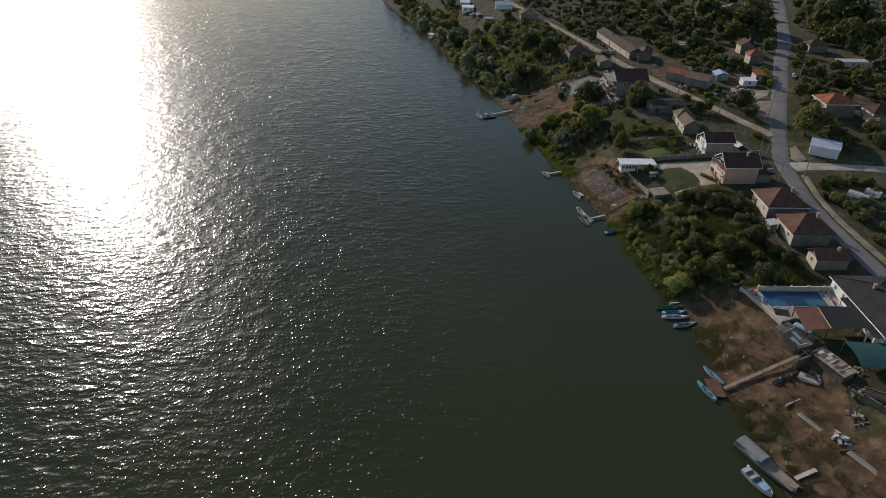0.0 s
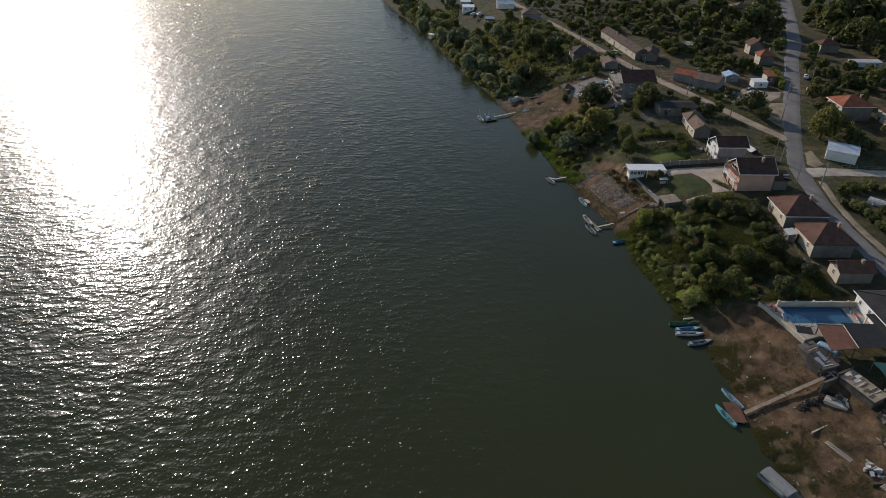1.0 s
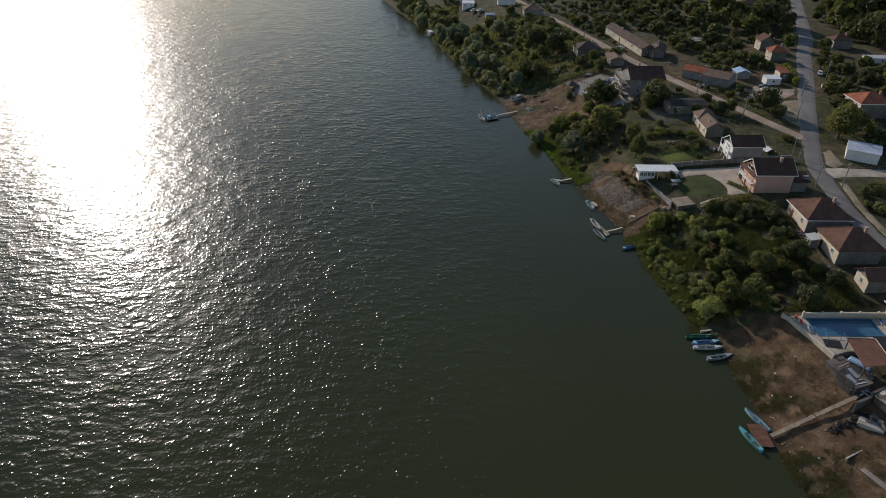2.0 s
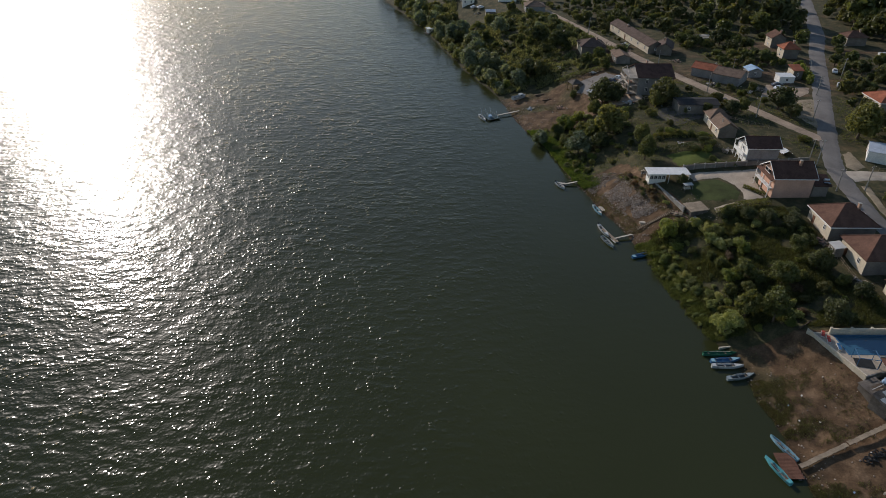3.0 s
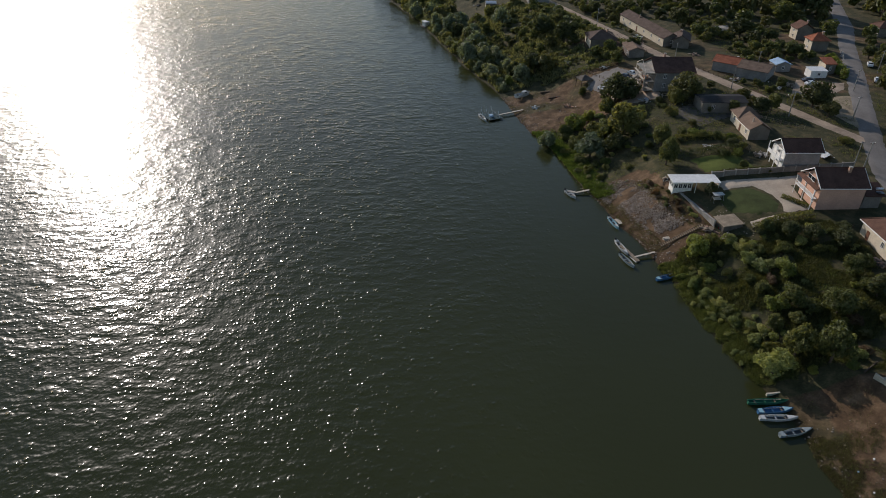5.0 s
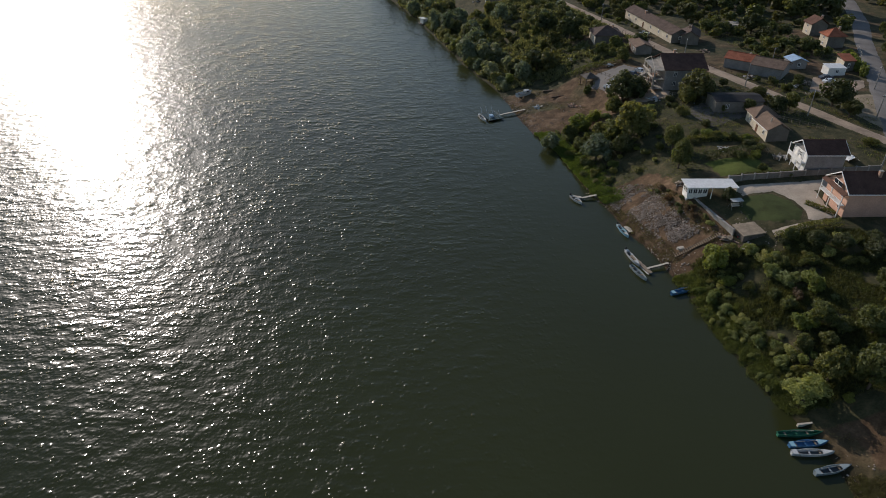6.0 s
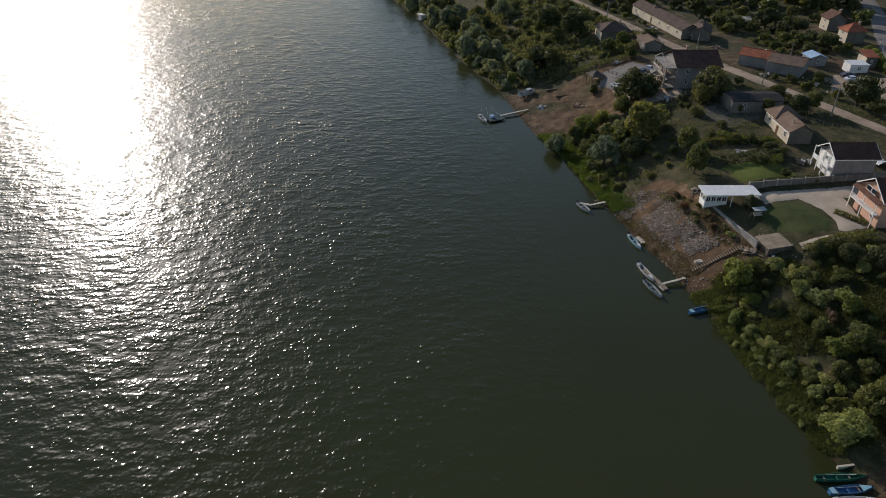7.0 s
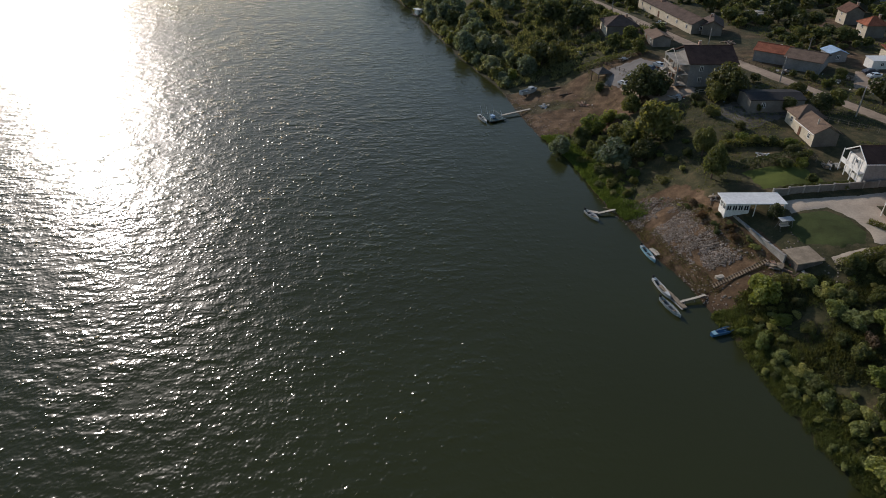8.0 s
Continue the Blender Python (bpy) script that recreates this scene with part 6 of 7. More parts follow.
THICKET = [
    ("bushy", 59.4, 172.8, 3.1, 1.25), ("bush", 62.6, 174.4, 1.9, 1.1), ("bushy", 57.2, 165.4, 1.9, 0.7), ("bushy", 55.8, 168.2, 1.2, 0.7),
    ("creeper", 66.4, 173.2, 1.5, 1.1), ("creeper", 67.8, 170.4, 1.7, 1.0), ("creeper", 68.0, 166.6, 1.8, 1.0), ("creeper", 69.0, 163.4, 1.9, 1.0), ("bush", 70.2, 168.8, 1.8, 1.0),
    ("russet", 69.6, 159.4, 1.5, 0.9), ("bushy", 73.0, 161.6, 2.2, 1.05), ("bush", 67.0, 157.2, 2.0, 1.0), ("bushy", 67.6, 152.6, 2.3, 0.9), ("tree", 70.0, 152.4, 2.3, 1.1),
    ("bush", 66.2, 148.4, 1.9, 1.0), ("tree", 77.4, 148.8, 2.9, 1.0), ("bush", 73.4, 150.6, 2.1, 0.9), ("russet", 79.4, 146.4, 1.6, 0.8), ("bush", 81.0, 149.6, 2.0, 0.9),
    ("tree", 70.9, 137.4, 3.1, 1.3), ("tree", 66.6, 140.6, 2.7, 1.3), ("creeper", 74.8, 138.2, 1.8, 0.9), ("creeper", 76.2, 142.4, 1.6, 0.8), ("russet", 77.6, 138.6, 1.3, 0.8), ("dark", 81.4, 134.4, 2.9, 1.1),
    ("bush", 84.6, 135.6, 1.9, 0.9), ("bush", 74.6, 175.0, 1.9, 0.9), ("dark", 78.4, 172.2, 2.1, 0.8), ("dark", 82.6, 170.4, 2.2, 0.8), ("dark", 87.2, 167.2, 2.4, 0.85),
    ("dark", 89.0, 171.6, 1.7, 0.8), ("bush", 75.4, 168.0, 1.8, 0.9), ("tree", 84.0, 158.2, 2.3, 1.0), ("bush", 88.2, 161.4, 1.9, 0.9), ("dark", 86.0, 151.8, 2.9, 1.0),
    ("bush", 89.0, 146.0, 2.0, 0.9), ("dark", 90.6, 141.4, 2.2, 0.9), ("bush", 64.0, 143.0, 1.6, 0.9), ("creeper", 61.8, 146.2, 1.6, 0.8), ("creeper", 60.4, 151.6, 1.5, 0.8), ("creeper", 59.4, 157.4, 1.5, 0.8), ("creeper", 58.4, 161.0, 1.4, 0.8),
]
UPPER_A = [(127.5, 214.3, 5.6), (133.5, 217.4, 4.2), (113.6, 237.6, 4.2), (146.7, 377.9, 8.7), (157.5, 345.7, 8.1), (168.5, 362.3, 8.5), (200.0, 350.5, 9), (212.6, 368.7, 10.0), (221.3, 362.0, 10.0), (215.6, 331.3, 6.2), (204.6, 301.1, 5.6), (199.8, 326.1, 7.4), (198.7, 339.2, 5.4)]
UPPER_B = [(160.1, 271.9, 3.2), (163.4, 264.5, 3.2), (171.9, 263.2, 3.8), (190.0, 278.7, 4.0), (121.5, 313.7, 4.0), (130.1, 358.1, 4.6), (119.6, 375.0, 5.4), (104.2, 335.3, 4.2), (148.3, 338.4, 4.4), (130.1, 307.2, 2.8), (156, 284, 2.6), (149.5, 263, 2.1), (149.0, 211.7, 3.5), (148.4, 204.4, 3.1)]
ROADSIDE = [(117.2, 178.4, 2.4), (120.7, 180.0, 2.5), (126.7, 181.9, 2.5), (117.2, 170.5, 2.5), (118.6, 165.8, 2.5), (130.8, 179.7, 2.3), (119.5, 160.6, 2.5), (119.1, 149.6, 2.4), (121.1, 143.7, 2.3), (123.1, 155.4, 2.1)]
for k, (x, y, r) in enumerate(FAR_BANK):
    plant("willow", x, y, r, 1.05)
for x, y, r in FAR_DARK:
    plant("dark", x, y, r, 1.0)
for kind, x, y, r in MID_BANK:
    plant(kind, x, y, r * 1.1, 1.0, low=0.82)
for k, (x, y, r) in enumerate(GARDEN):
    plant("tree" if k < 2 else ("bush", "bushy")[k % 3 == 0], x, y, r, 1.35 if k < 2 else 0.9)
for kind, x, y, r, tall in THICKET:
    plant(kind, x, y, r, tall)
plant("dark", 67.4, 190.2, 1.5, 1.1)
plant("pale", 62.0, 138.0, 3.0, 1.05, "rounded pale green willow beside the moored boats", 0.95)
for k, (x, y, r) in enumerate(UPPER_A + UPPER_B):
    plant("dark" if k % 3 else "tree", x, y, r, 1.0)
for k, (x, y, r) in enumerate(ROADSIDE):
    plant("bush", x, y, r, 0.8)
for k in range(5):
    plant("bushy", 135.5 + 2.1 * k * 0.5, 262 + 4.4 * k, 1.9, 1.3, "bright yellow-green hedge shrub beside the road")


# free spaces for the scattered plants
KEEP = [(86, 105, 179, 190), (86, 107, 198, 214), (84, 97, 214, 232), (91, 106, 160, 173), (92, 106, 147, 161), (88.5, 94, 152.5, 159.5), (94, 106, 136, 145), (70, 87, 249, 265), (82, 104, 286, 345), (59, 73, 300, 315), (70, 80, 279, 295), (93, 108, 267, 307), (102, 116, 259, 273), (115, 137, 243, 277), (136, 152, 291, 319), (119, 133, 194, 208), (143, 174, 213, 241), (174, 196, 288, 323), (164, 176, 389, 402), (11, 46, 391, 443), (44, 58, 381, 395), (68, 87, 177, 210), (74, 112, 107, 134), (56, 88, 246, 282), (60, 72, 175, 200)]


def near_way(x, y, gap):
    for way in (MAIN_ROAD, DIRT_ROAD, SIDE_ROAD):
        for (ax, ay, aw), (bx, by, bw) in zip(way, way[1:]):
            dx, dy = bx - ax, by - ay
            k = max(0, min(1, ((x - ax) * dx + (y - ay) * dy) / (dx * dx + dy * dy)))
            if math.hypot(x - ax - dx * k, y - ay - dy * k) < aw / 2 + gap:
                return True
    return False


def open_ground(x, y, r):
    if any(a - r * 0.6 < x < b + r * 0.6 and c - r * 0.6 < y < d + r * 0.6 for a, b, c, d in KEEP) or near_way(x, y, r * 0.8 + 0.4):
        return False
    return True


FAR_WOOD = []


def scatter(n, x0, x1, y0, y1, kinds, r0, r1, tall=0.95, inland=2.0, apart=0.55, far=False, ring=False):
    tries = 0
    while n > 0 and tries < 9000:
        tries += 1
        x, y, r = plant_rng.uniform(x0, x1), plant_rng.uniform(y0, y1), plant_rng.uniform(r0, r1)
        if x - shore(y) < inland or (not ring and not open_ground(x, y, r)) or (ring and x - shore(y) > 12.4) or any(math.hypot(x - a, y - b) < (r + c) * apart for a, b, c in PLANTED):
            continue
        kind, high = plant_rng.choice(kinds), tall * plant_rng.uniform(0.8, 1.2)
        if far:
            FAR_WOOD.append((kind, x, y, r, high, plant_rng.uniform(0, 6.28)))
            PLANTED.append((x, y, r))
        else:
            plant(kind, x, y, r, high)
        n -= 1


def far_wood():
    """The trees of the distance, joined by kind of leaf."""
    sets = {}
    for k, (key, mat) in enumerate((("tree", M_LEAF), ("dark", M_LEAFD), ("willow", M_WILLOW), ("bush", M_LEAF))):
        v, f = crown_arrays(np.random.default_rng(70 + k), 16, 320 if key != "bush" else 180, 0.22 if key != "bush" else 0.26, 0.95)
        sets[key] = (np.array(v), np.array(f), mat)
    for key, (v, f, mat) in sets.items():
        rows = [r for r in FAR_WOOD if r[0] == key]
        if not rows:
            continue
        verts, faces = [], []
        for i, (_, x, y, r, high, a) in enumerate(rows):
            c, s = math.cos(a), math.sin(a)
            w = v @ np.array(((c, s, 0), (-s, c, 0), (0, 0, 1))) * (r, r, r * high)
            verts.append(w + (x, y, ground_z(x, y) + r * high * 0.95))
            faces.append(f + i * len(v))
        ob = quads("far_trees", np.concatenate(verts).tolist(), np.concatenate(faces).tolist(), mat)
        tagged(ob, "distant wood of dense green trees behind the village", "trees", kind="stuff")


scatter(50, 60, 92, 133, 175, ["bush", "bush", "dark", "creeper", "bushy", "tree"], 0.6, 1.7, 0.9, 5.0, 0.5)
scatter(54, 52, 64, 138, 172, ["creeper", "bush", "creeper"], 0.4, 1.0, 0.75, 0.6, 0.5)
scatter(46, 38, 64, 213, 250, ["bush", "bush", "bushy", "creeper", "bush"], 0.7, 1.9, 0.85, 1.6, 0.5)
scatter(20, 54, 64, 183, 204, ["russet", "bush", "creeper", "russet", "bush"], 0.4, 1.1, 0.8, 9.3, 0.55, ring=True)
scatter(10, 60, 100, 205, 250, ["bush", "bush", "dark"], 0.8, 1.6, 0.8)
scatter(40, 5, 60, 296, 385, ["bush", "tree", "dark", "bush"], 1.2, 2.8, 0.9, 2.5)
scatter(60, 60, 115, 232, 380, ["tree", "dark", "bush"], 1.2, 3.0)
scatter(56, 105, 200, 205, 330, ["tree", "dark", "bush", "dark"], 1.2, 3.4)
scatter(40, 135, 200, 205, 330, ["tree", "dark", "bush", "dark"], 1.2, 3.4, far=True)
scatter(110, 100, 300, 330, 470, ["dark", "tree", "dark"], 2.5, 5.0, far=True)
scatter(30, 185, 290, 240, 340, ["dark", "tree"], 2.5, 4.5, far=True)
scatter(14, 114, 140, 120, 185, ["bush", "dark", "bush"], 1.0, 2.2, 0.8)
scatter(34, -40, 60, 385, 520, ["tree", "dark", "willow"], 2.5, 4.5, 1.0, 3.0, far=True)
for k in range(40):
    y = 293 + 4.3 * k + plant_rng.uniform(-1.5, 1.5)
    plant(("willow", "willow", "bush", "willow", "tree")[k % 5], shore(y) + plant_rng.uniform(2.6, 5.5), y, plant_rng.uniform(1.8, 3.4), plant_rng.uniform(0.85, 1.15), low=0.8)
for k in range(40):
    y = 300 + 4.0 * k + plant_rng.uniform(-1.5, 1.5)
    plant(("willow", "dark", "tree", "willow")[k % 4], shore(y) + plant_rng.uniform(8, 14), y, plant_rng.uniform(2.2, 4.2), plant_rng.uniform(0.9, 1.2), low=0.85)


scatter(90, -5, 62, 298, 450, ["bush", "tree", "bush", "willow"], 0.9, 2.4, 0.8, 3.0, 0.45, True)
scatter(130, 60, 135, 255, 450, ["bush", "dark", "tree"], 1.0, 2.8, 0.9, 3.0, 0.45, True)
scatter(120, 130, 260, 205, 400, ["bush", "dark", "tree", "dark"], 1.2, 3.6, 0.95, 3.0, 0.45, True)
for k in range(30):
    fy = 396 + 4.6 * k
    FAR_WOOD.append((("dark", "tree", "willow")[k % 3], shore(fy) + plant_rng.uniform(6, 13), fy, plant_rng.uniform(3.0, 5.0), 1.15, plant_rng.uniform(0, 6.28)))
scatter(200, -10, 62, 296, 460, ["bush", "bush", "dark"], 0.6, 1.6, 0.8, 2.0, 0.4, True)
scatter(150, 60, 140, 235, 420, ["bush", "dark", "bush"], 0.6, 1.6, 0.8, 3.0, 0.4, True)
far_wood()


# low growth
def tufts(name, n, pick, material, h0, h1, wide, label, seed):
    """Upright leaf clumps on the ground, too many to count."""
    rng = random.Random(seed)
    verts, faces, tries = [], [], 0
    while n > 0 and tries < 400000:
        tries += 1
        spot = pick(rng)
        if spot is None:
            continue
        x, y, grow = spot
        z = ground_z(x, y)
        for k in range(5):
            a = rng.uniform(0, 6.283)
            h, w = rng.uniform(h0, h1) * grow, wide * rng.uniform(0.6, 1.3) * grow
            px, py = x + rng.uniform(-0.45, 0.45), y + rng.uniform(-0.45, 0.45)
            lx, ly = rng.uniform(-0.5, 0.5) * h, rng.uniform(-0.5, 0.5) * h
            i = len(verts)
            c, s = math.cos(a) * w, math.sin(a) * w
            verts += [(px, py, z - 0.05), (px + c * 1.1 + lx, py + s * 1.1 + ly, z + h * 0.6), (px + lx * 1.3, py + ly * 1.3, z + h), (px - c * 1.1 + lx, py - s * 1.1 + ly, z + h * 0.65)]
            faces.append((i, i + 1, i + 2, i + 3))
        n -= 1
    ob = quads(name, verts, faces, material)
    return tagged(ob, label, "plants", kind="stuff")


def bank_spot(rng):
    y = rng.uniform(136, 174)
    d = rng.uniform(-0.4, 6.5) if rng.random() < 0.62 else rng.uniform(5, 34)
    x = shore(y) + d
    edge = 1.2 * noise.noise((y * 0.35, 2.2, 0)) + 0.7 * noise.noise((y * 1.1, 5.2, 0))
    clump = noise.noise((x * 0.35, y * 0.35, 8)) + 0.5 * noise.noise((x * 0.9, y * 0.9, 8))
    if d < edge or clump < (-0.25 if d < 6 else 0.08):
        return None
    return x, y, (0.85 if d > 1.2 else 0.6) * (0.55 + 0.9 * max(0.0, clump)) * (1.0 if d < 6.5 else 0.6)


def upper_spot(rng):
    x, y = rng.uniform(40, 150), rng.uniform(205, 350)
    d = x - shore(y)
    if d < 2 or (250 < y < 288 and d < 26) or noise.noise((x * 0.08, y * 0.08, 3)) < -0.1 or not open_ground(x, y, 0.3):
        return None
    return x, y, 1.0


def brush_spot(rng):
    y = rng.uniform(292, 440)
    d = rng.uniform(1, 60)
    x = shore(y) + d
    if not open_ground(x, y, 0.3) or noise.noise((x * 0.1, y * 0.1, 5)) < -0.25:
        return None
    return x, y, 1.0


def dry_spot(rng):
    y = rng.uniform(60, 290) if rng.random() < 0.95 else rng.uniform(178, 206)
    d = rng.uniform(0.4, 75) if not 178 < y < 206 else rng.uniform(0.4, 13)
    x = shore(y) + d
    if 178 < y < 206 and (d < 3.6 or 9.2 < d < 12.6) and noise.noise((x * 0.5, y * 0.5, 14)) > -0.25:
        return x, y, 0.8
    if 133 < y < 176 or (176 < y < 214 and d < 16) or not open_ground(x, y, 0.2) or noise.noise((x * 0.12, y * 0.12, 6)) < 0.05:
        return None
    return x, y, 0.8


def shore_spot(rng):
    y = rng.choice((rng.uniform(206, 252), rng.uniform(217, 248)))
    d = abs(rng.gauss(0, 2.2)) + 0.4
    return (shore(y) + d, y, 0.8 if y > 200 else 0.6)


tufts("bank_weeds", 17500, bank_spot, M_THICKET, 0.25, 1.0, 0.10, "tangled green weeds and creepers covering the bank", 1)
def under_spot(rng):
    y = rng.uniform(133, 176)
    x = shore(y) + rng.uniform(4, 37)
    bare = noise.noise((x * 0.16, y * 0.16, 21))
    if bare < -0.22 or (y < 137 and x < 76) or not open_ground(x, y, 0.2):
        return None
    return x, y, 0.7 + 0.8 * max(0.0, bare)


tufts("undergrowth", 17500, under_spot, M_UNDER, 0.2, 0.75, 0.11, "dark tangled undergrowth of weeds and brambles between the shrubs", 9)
tufts("rough_grass", 8000, upper_spot, M_WEED, 0.12, 0.4, 0.07, "rough green grass and garden weeds", 2)
tufts("far_brush", 9500, brush_spot, M_BRUSH, 0.5, 1.5, 0.28, "dense rough weeds and brush on the far slope", 7)
tufts("dry_grass", 9500, dry_spot, M_STRAW, 0.08, 0.3, 0.06, "dry yellow grass tufts", 3)
tufts("shore_weeds", 8500, shore_spot, M_SHOREW, 0.3, 0.9, 0.10, "green weeds along the water's edge", 4)


def beach_spot(rng):
    y = rng.uniform(60, 124)
    d = abs(rng.gauss(0, 8.0)) + 0.2 if rng.random() < 0.6 else abs(rng.gauss(0, 2.5)) + 0.2
    x = shore(y) + d
    if d > 17 or noise.noise((x * 0.3, y * 0.3, 12)) + 0.4 * noise.noise((x * 1.1, y * 1.1, 3)) < -0.05 or 100 < y < 108:
        return None
    return x, y, 1.0


tufts("beach_weeds", 9500, beach_spot, M_STRAW, 0.06, 0.26, 0.06, "brownish weeds and dead grass along the beach", 5)
tufts("beach_greens", 900, beach_spot, M_WEED, 0.08, 0.3, 0.06, "low green weeds along the beach", 6)


def hedge(label, p, q, w, h, seed, material):
    """A clipped hedge of leaf clumps."""
    rng = np.random.default_rng(seed)
    ln = math.hypot(q[0] - p[0], q[1] - p[1])
    verts, faces = [], []
    for _ in range(int(ln * 90)):
        s, o, k = rng.random(), rng.uniform(-0.5, 0.5), rng.random()
        face = rng.random()
        if face < 0.4:
            k = 1.0 + rng.normal() * 0.06
        else:
            o = 0.5 * (1 if face < 0.7 else -1) + rng.normal() * 0.05
        x, y = p[0] + (q[0] - p[0]) * s, p[1] + (q[1] - p[1]) * s
        x, y = x - (q[1] - p[1]) / ln * o * w, y + (q[0] - p[0]) / ln * o * w
        c = np.array((x, y, ground_z(x, y) + k * h))
        t, b = rng.normal(size=3), rng.normal(size=3)
        t, b = t / np.linalg.norm(t) * 0.2, b / np.linalg.norm(b) * 0.16
        i = len(verts)
        verts += [tuple(c - t), tuple(c - b), tuple(c + t), tuple(c + b)]
        faces.append((i, i + 1, i + 2, i + 3))
    ob = quads("hedge", verts, faces, material)
    tagged(ob, label, "hedge", "hedges")


hedge("dark clipped hedge along the garden wall", (70.5, 198.4), (87, 200.0), 0.9, 0.9, 1, M_LEAFD)
hedge("tall dark hedge behind the sunlit lawn", (68.5, 210.2), (82, 209.6), 1.3, 1.9, 2, M_LEAFD)
hedge("green hedge between gardens", (68, 221.0), (84, 215.0), 1.4, 1.3, 3, M_LEAF)
hedge("low hedge in front of the salmon house", (82.6, 186.5), (86.2, 181.5), 0.9, 0.8, 4, M_LEAF)
hedge("low flowering hedge below the lawn terrace", (72, 175.6), (86, 178.0), 1.4, 1.2, 5, M_LEAF)
hedge("hedge along a yard", (48, 290), (66, 284), 1.6, 1.5, 6, M_LEAF)


# ---- stones of the bank ----
def stone_shapes():
    made = []
    for s in range(6):
        bm = bmesh.new()
        bmesh.ops.create_icosphere(bm, subdivisions=1, radius=0.5)
        for v in bm.verts:
            v.co *= 1 + 0.45 * noise.noise(v.co * 2.1 + Vector((s * 7.3, 0, 0)))
            v.co.z *= 0.65
        me = bpy.data.meshes.new("stone")
        bm.to_mesh(me)
        bm.free()
        me.materials.append(M_STONE)
        made.append(me)
    return made


def stones():
    rng = random.Random(8)
    shapes = stone_shapes()
    bank = thing("stone_bank", 52, 195, 0, 0, "bank of loose grey stones above the water", "stones")
    bank["kind"] = "structure"
    verts, faces = [], []
    count = 0
    for k in range(8200):
        y = rng.uniform(183, 217)
        low = 3.2 if y < 198 else max(0.2, 3.2 - (y - 198) * 0.35)
        d = rng.uniform(low, 10.2 if y > 190 else 8.8) + rng.gauss(0, 0.7)
        x = shore(y) + d
        if d > 11.5 - max(0, (y - 206)) * 0.7 or noise.noise((x * 0.2, y * 0.2, 8)) + 0.5 * noise.noise((x * 0.7, y * 0.7, 3)) < -0.26:
            continue
        size = rng.uniform(0.12, 0.32) if rng.random() < 0.88 else rng.uniform(0.32, 0.65)
        m = pose(x - 52, y - 195, ground_z(x, y) + 0.08 * size, rng.uniform(-25, 25), rng.uniform(-25, 25), rng.uniform(0, 360)) @ Matrix.Diagonal((size * 1.2, size * 0.8, size, 1))
        if count < 300 and 186 < y < 206 and size > 0.3:
            o = new("stone", rng.choice(shapes))
            o.parent, o.matrix_basis = bank, m
            count += 1
        else:
            me = rng.choice(shapes)
            i = len(verts)
            verts += [tuple(m @ v.co) for v in me.vertices]
            faces += [tuple(i + j for j in p.vertices) for p in me.polygons]
    rest = quads("loose_stones", verts, faces, M_STONE, bank)
    rest["kind"] = "stuff"
    verts, faces = [], []
    for k in range(900):
        y = rng.choice((rng.uniform(60, 128), rng.uniform(172, 186), rng.uniform(252, 288)))
        d = rng.uniform(-0.3, 20) if rng.random() < 0.5 else abs(rng.gauss(0, 2.5))
        x = shore(y) + d
        size = rng.uniform(0.12, 0.5)
        m = pose(x, y, ground_z(x, y) + 0.05 * size, 0, 0, rng.uniform(0, 360)) @ Matrix.Diagonal((size, size * 0.8, size, 1))
        me = rng.choice(shapes)
        i = len(verts)
        verts += [tuple(m @ v.co) for v in me.vertices]
        faces += [tuple(i + j for j in p.vertices) for p in me.polygons]
    tagged(quads("beach_stones", verts, faces, M_STONE), "scattered small stones and rubble on the beach", "stones", kind="stuff")


stones()


# ---- fences, heaps and odds and ends ----
def fence(label, p, q, h, material, gap=2.2, rails=2):
    ln = math.hypot(q[0] - p[0], q[1] - p[1])
    n = max(1, round(ln / gap))
    ob = thing("fence", p[0], p[1], ground_z(*p), math.degrees(math.atan2(q[1] - p[1], q[0] - p[0])), label, "fence", "garden fences")
    z0 = ground_z(*p)
    spots = []
    for i in range(n + 1):
        k = i / n
        spots.append((ln * k, ground_z(p[0] + (q[0] - p[0]) * k, p[1] + (q[1] - p[1]) * k) - z0))
    post = None
    for x, z in spots:
        lean = pose(x, 0, z, random.uniform(-4, 4), random.uniform(-4, 4), 0)
        if post is None:
            post = part("post", tubes(((0, 0, -0.4), (0, 0, h), 0.07), n=6), material, ob)
            post.matrix_basis = lean
        else:
            again(post, lean, ob)
    for r in range(rails):
        zz = h * (0.45 + 0.45 * r)
        for a, b in zip(spots, spots[1:]):
            part("rail", tubes(((a[0], 0, a[1] + zz), (b[0], 0, b[1] + zz), 0.035), n=4), material, ob)
    return ob


for p, q, m in (((60, 233), (76, 236), M_WOOD), ((70, 247.5), (82, 249.5), M_PALE), ((84, 209.5), (84, 214), M_WOOD), ((86, 247), (99, 243.5), M_WOODD), ((92.5, 236), (101, 232), M_WOOD), ((94.5, 230), (104, 222), M_WOOD), ((88, 282), (98, 262), M_WOODD), ((80, 296), (74, 318), M_WOODD), ((60, 318), (70, 300), M_WOOD), ((121, 194.8), (140, 192.6), M_WOOD), ((92, 173), (104, 174), M_WOODD), ((92, 159.6), (92, 147.5), M_WOOD), ((92.5, 144.5), (104, 146), M_WOODD), ((56, 300), (44, 314), M_WOOD), ((146, 282), (150, 291), M_PALE), ((134, 222), (142, 226), M_PALE), ((62, 268.5), (56, 286), M_WOODD)):
    fence("weathered garden fence of posts and rails", p, q, 1.2, m)


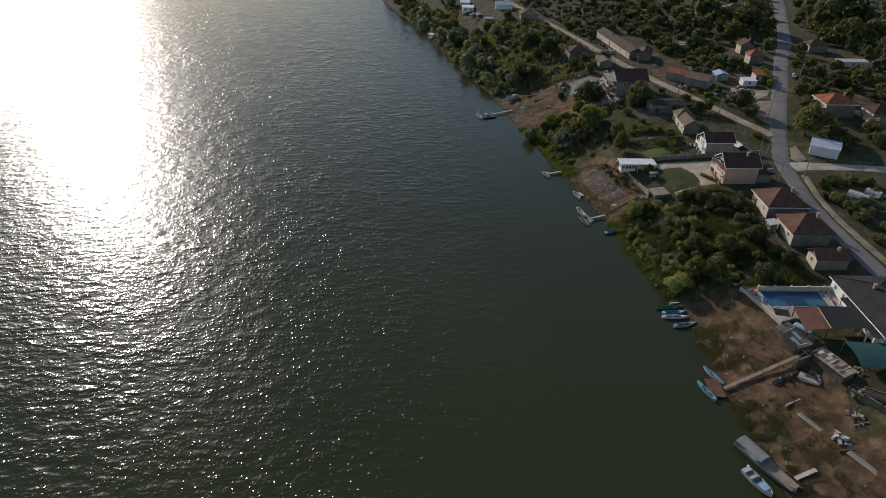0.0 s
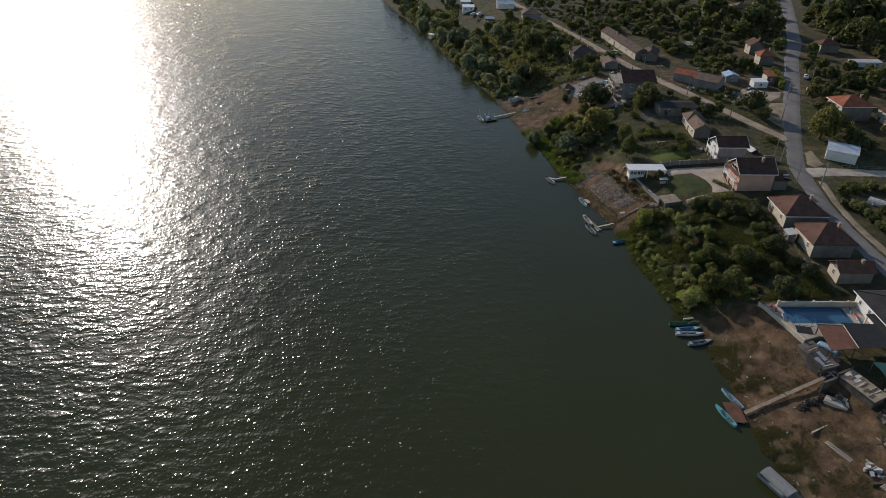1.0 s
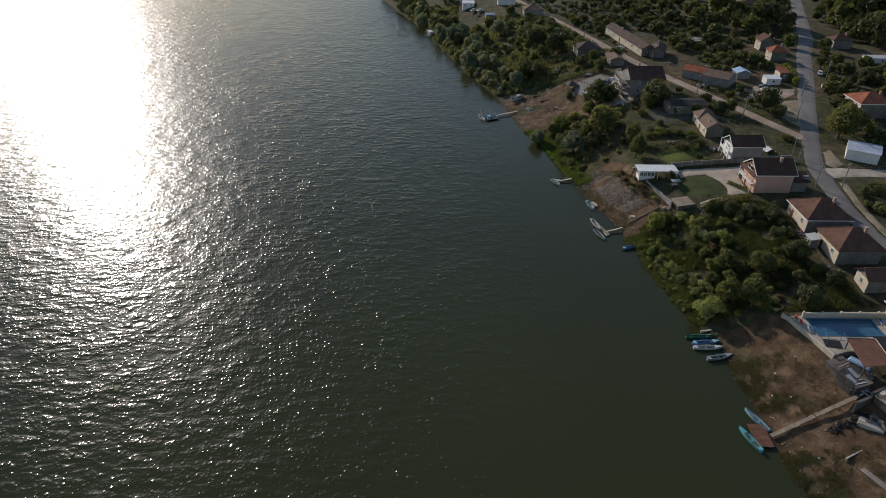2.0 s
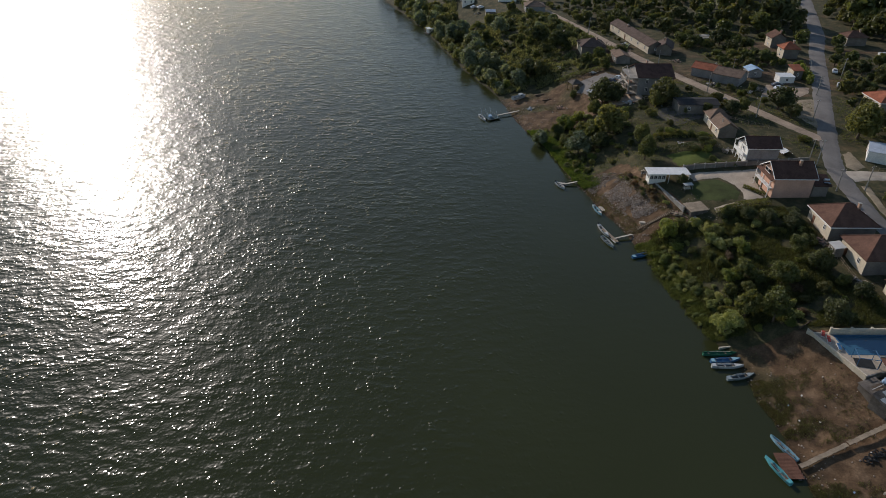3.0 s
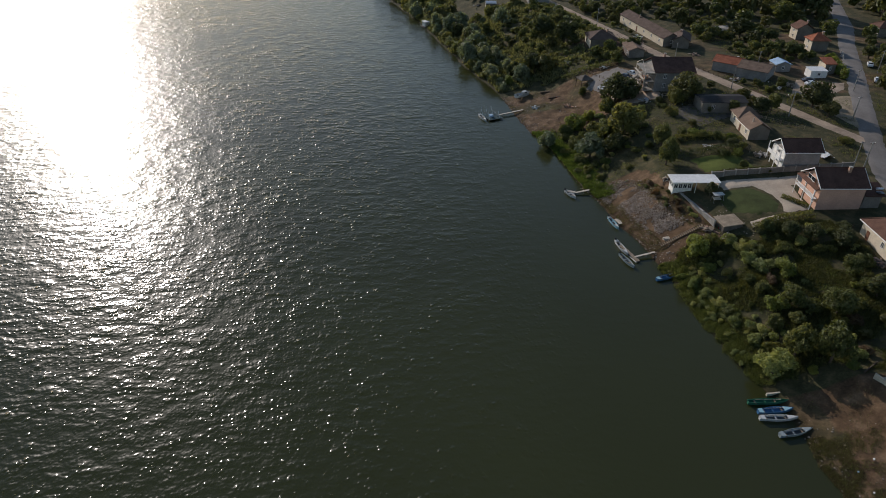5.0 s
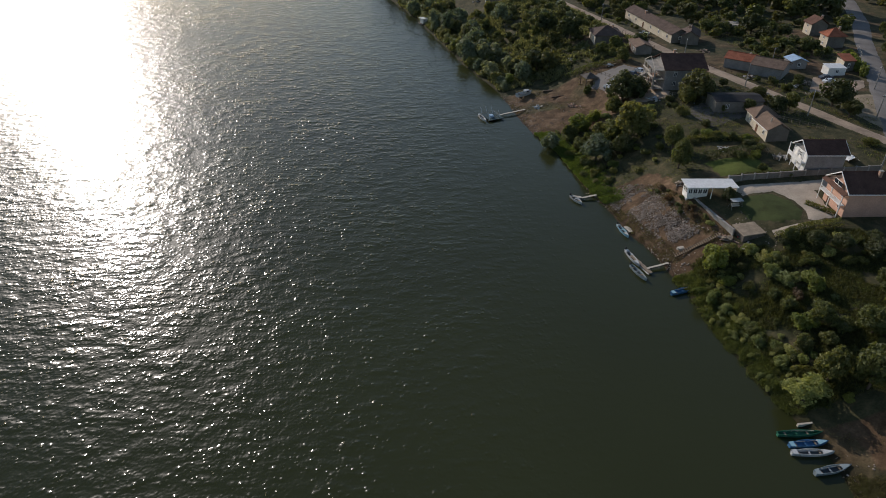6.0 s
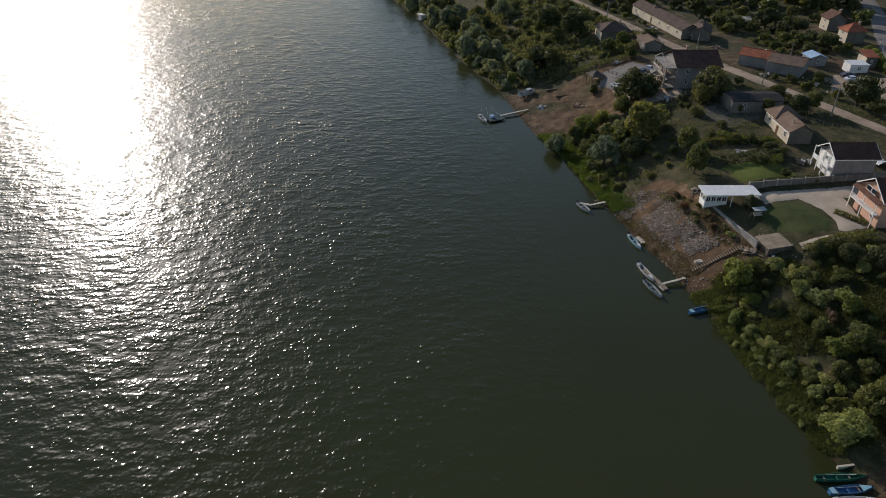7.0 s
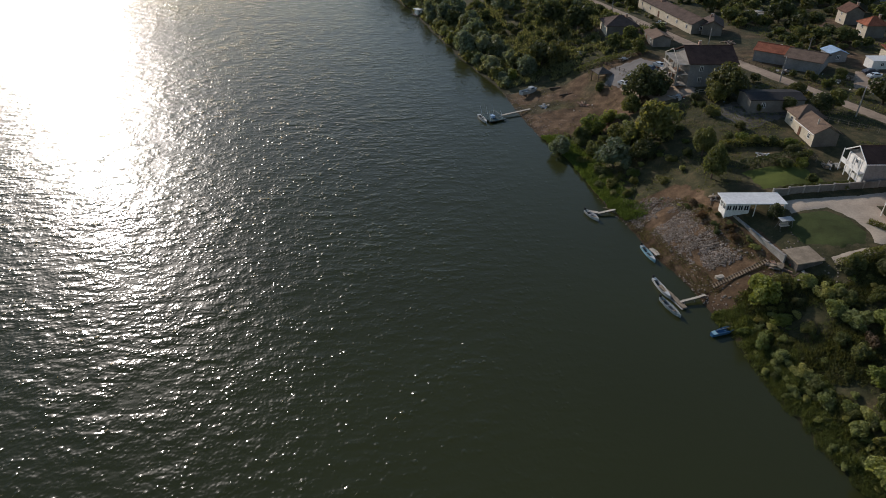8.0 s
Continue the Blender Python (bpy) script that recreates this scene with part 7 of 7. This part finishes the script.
def junk_heap(x, y, r, seed, label, mats):
    """A heap of boards, blocks and sheets, each piece a part."""
    rng = random.Random(seed)
    ob = thing("junk_heap", x, y, ground_z(x, y), rng.uniform(0, 360), label, "junk heap", "heaps in the yards")
    for i in range(rng.randint(14, 20)):
        a, d = rng.uniform(0, 6.28), r * rng.random() ** 0.7
        px, py = d * math.cos(a), d * math.sin(a)
        m = pose(px, py, max(0.05, 0.5 * (1 - d / r)) * rng.uniform(0.4, 1.3), rng.uniform(-18, 18), rng.uniform(-18, 18), rng.uniform(0, 360))
        if rng.random() < 0.6:
            s = (rng.uniform(0.6, 1.6), rng.uniform(0.06, 0.16), rng.uniform(0.04, 0.1))
            name = "board"
        else:
            s = (rng.uniform(0.25, 0.6), rng.uniform(0.2, 0.5), rng.uniform(0.12, 0.35))
            name = "block"
        bm = bmesh.new()
        box(bm, -s[0], s[0], -s[1], s[1], -s[2], s[2], m)
        part(name, bm, rng.choice(mats), ob)


for k, (x, y, r) in enumerate(((80.6, 104.6, 2.0), (86.6, 98.6, 2.2), (81.2, 111.4, 1.8), (88.2, 103.8, 2.0), (90.5, 93.5, 2.4), (78.4, 88.4, 1.8), (83.6, 93.0, 2.0), (80.2, 308, 2.2), (52, 299.6, 2.0), (45.8, 321, 1.8), (45, 335, 2.2), (30, 401, 2.5), (23, 405, 3.0), (35, 391, 2.5), (62, 284, 2.0), (114, 257, 2.2), (96, 291, 2.2), (110, 285, 2.5), (99, 247, 2.0), (62.5, 250, 2.2), (67.5, 249, 1.8), (86.2, 208.2, 1.8), (63.8, 178.2, 1.6), (66.8, 175.2, 1.2), (100.5, 262, 2.0), (115.8, 256.5, 2.4), (110.5, 254, 2.0), (88, 283.5, 2.0), (79.5, 307, 2.2), (82.5, 317.5, 2.0), (92.5, 146.5, 1.6), (91.2, 161.0, 1.6), (124.5, 173.5, 2.4), (130.5, 173.0, 2.2), (139.0, 221.0, 2.0), (74.5, 213.5, 1.4), (60.5, 200.5, 1.4), (47.5, 268.5, 1.2), (36.5, 272.5, 1.2))):
    junk_heap(x, y, r, 100 + k, ("heap of weathered boards and rubble in a yard", "heap of broken blocks and planks", "pile of pale scrap boards and sheets")[k % 3], ((M_WOOD, M_WOODD, M_CONC), (M_CONCD, M_BRICK, M_WOOD), (M_PALE, M_TARP, M_WOODD, M_SHEET))[k % 3])


def polytunnel(x, y, rz, ln, w, label):
    ob = thing("greenhouse", x, y, ground_z(x, y), rz, label, "greenhouse", "garden greenhouses")
    bm = bmesh.new()
    ring = [(w / 2 * math.cos(math.pi * i / 8), w * 0.45 * math.sin(math.pi * i / 8)) for i in range(9)]
    rows = [[bm.verts.new((xx, py, pz)) for py, pz in ring] for xx in (-ln / 2, ln / 2)]
    for i in range(8):
        bm.faces.new((rows[0][i], rows[0][i + 1], rows[1][i + 1], rows[1][i]))
    bmesh.ops.solidify(bm, geom=bm.faces[:], thickness=0.03)
    part("cover", bm, M_TARPW, ob)
    for i in range(5):
        xx = -ln / 2 + ln * i / 4
        part("hoop", tubes(*[((xx, a[0], a[1] + 0.02), (xx, b[0], b[1] + 0.02), 0.03) for a, b in zip(ring, ring[1:])], n=4), M_METAL, ob)


polytunnel(124.6, 172.6, -50, 5.5, 3.2, "low plastic-covered garden greenhouse with hoops")
polytunnel(130.2, 174.4, -50, 4.2, 2.6, "small white plastic garden greenhouse")


def bucket(x, y, material):
    ob = thing("bucket", x, y, ground_z(x, y), 0, "small discarded plastic tub on the ground", "bucket", "litter on the ground")
    part("tub", tubes(((0, 0, -0.03), (0, 0, 0.22), 0.11, 0.15), n=10), material, ob)
    part("rim", tubes(((0, 0, 0.222), (0, 0, 0.24), 0.16), n=10), material, ob)


litter = random.Random(12)
for k in range(24):
    spot = ((65, 84, 84, 116), (59, 72, 176, 200), (44, 58, 255, 284), (62, 86, 232, 252), (64, 78, 112, 128), (100, 118, 244, 268))[k % 6]
    bucket(litter.uniform(*spot[:2]), litter.uniform(*spot[2:]), (M_TRIM, M_TARPB, M_TRIM, M_RED, M_PALE)[k % 5])
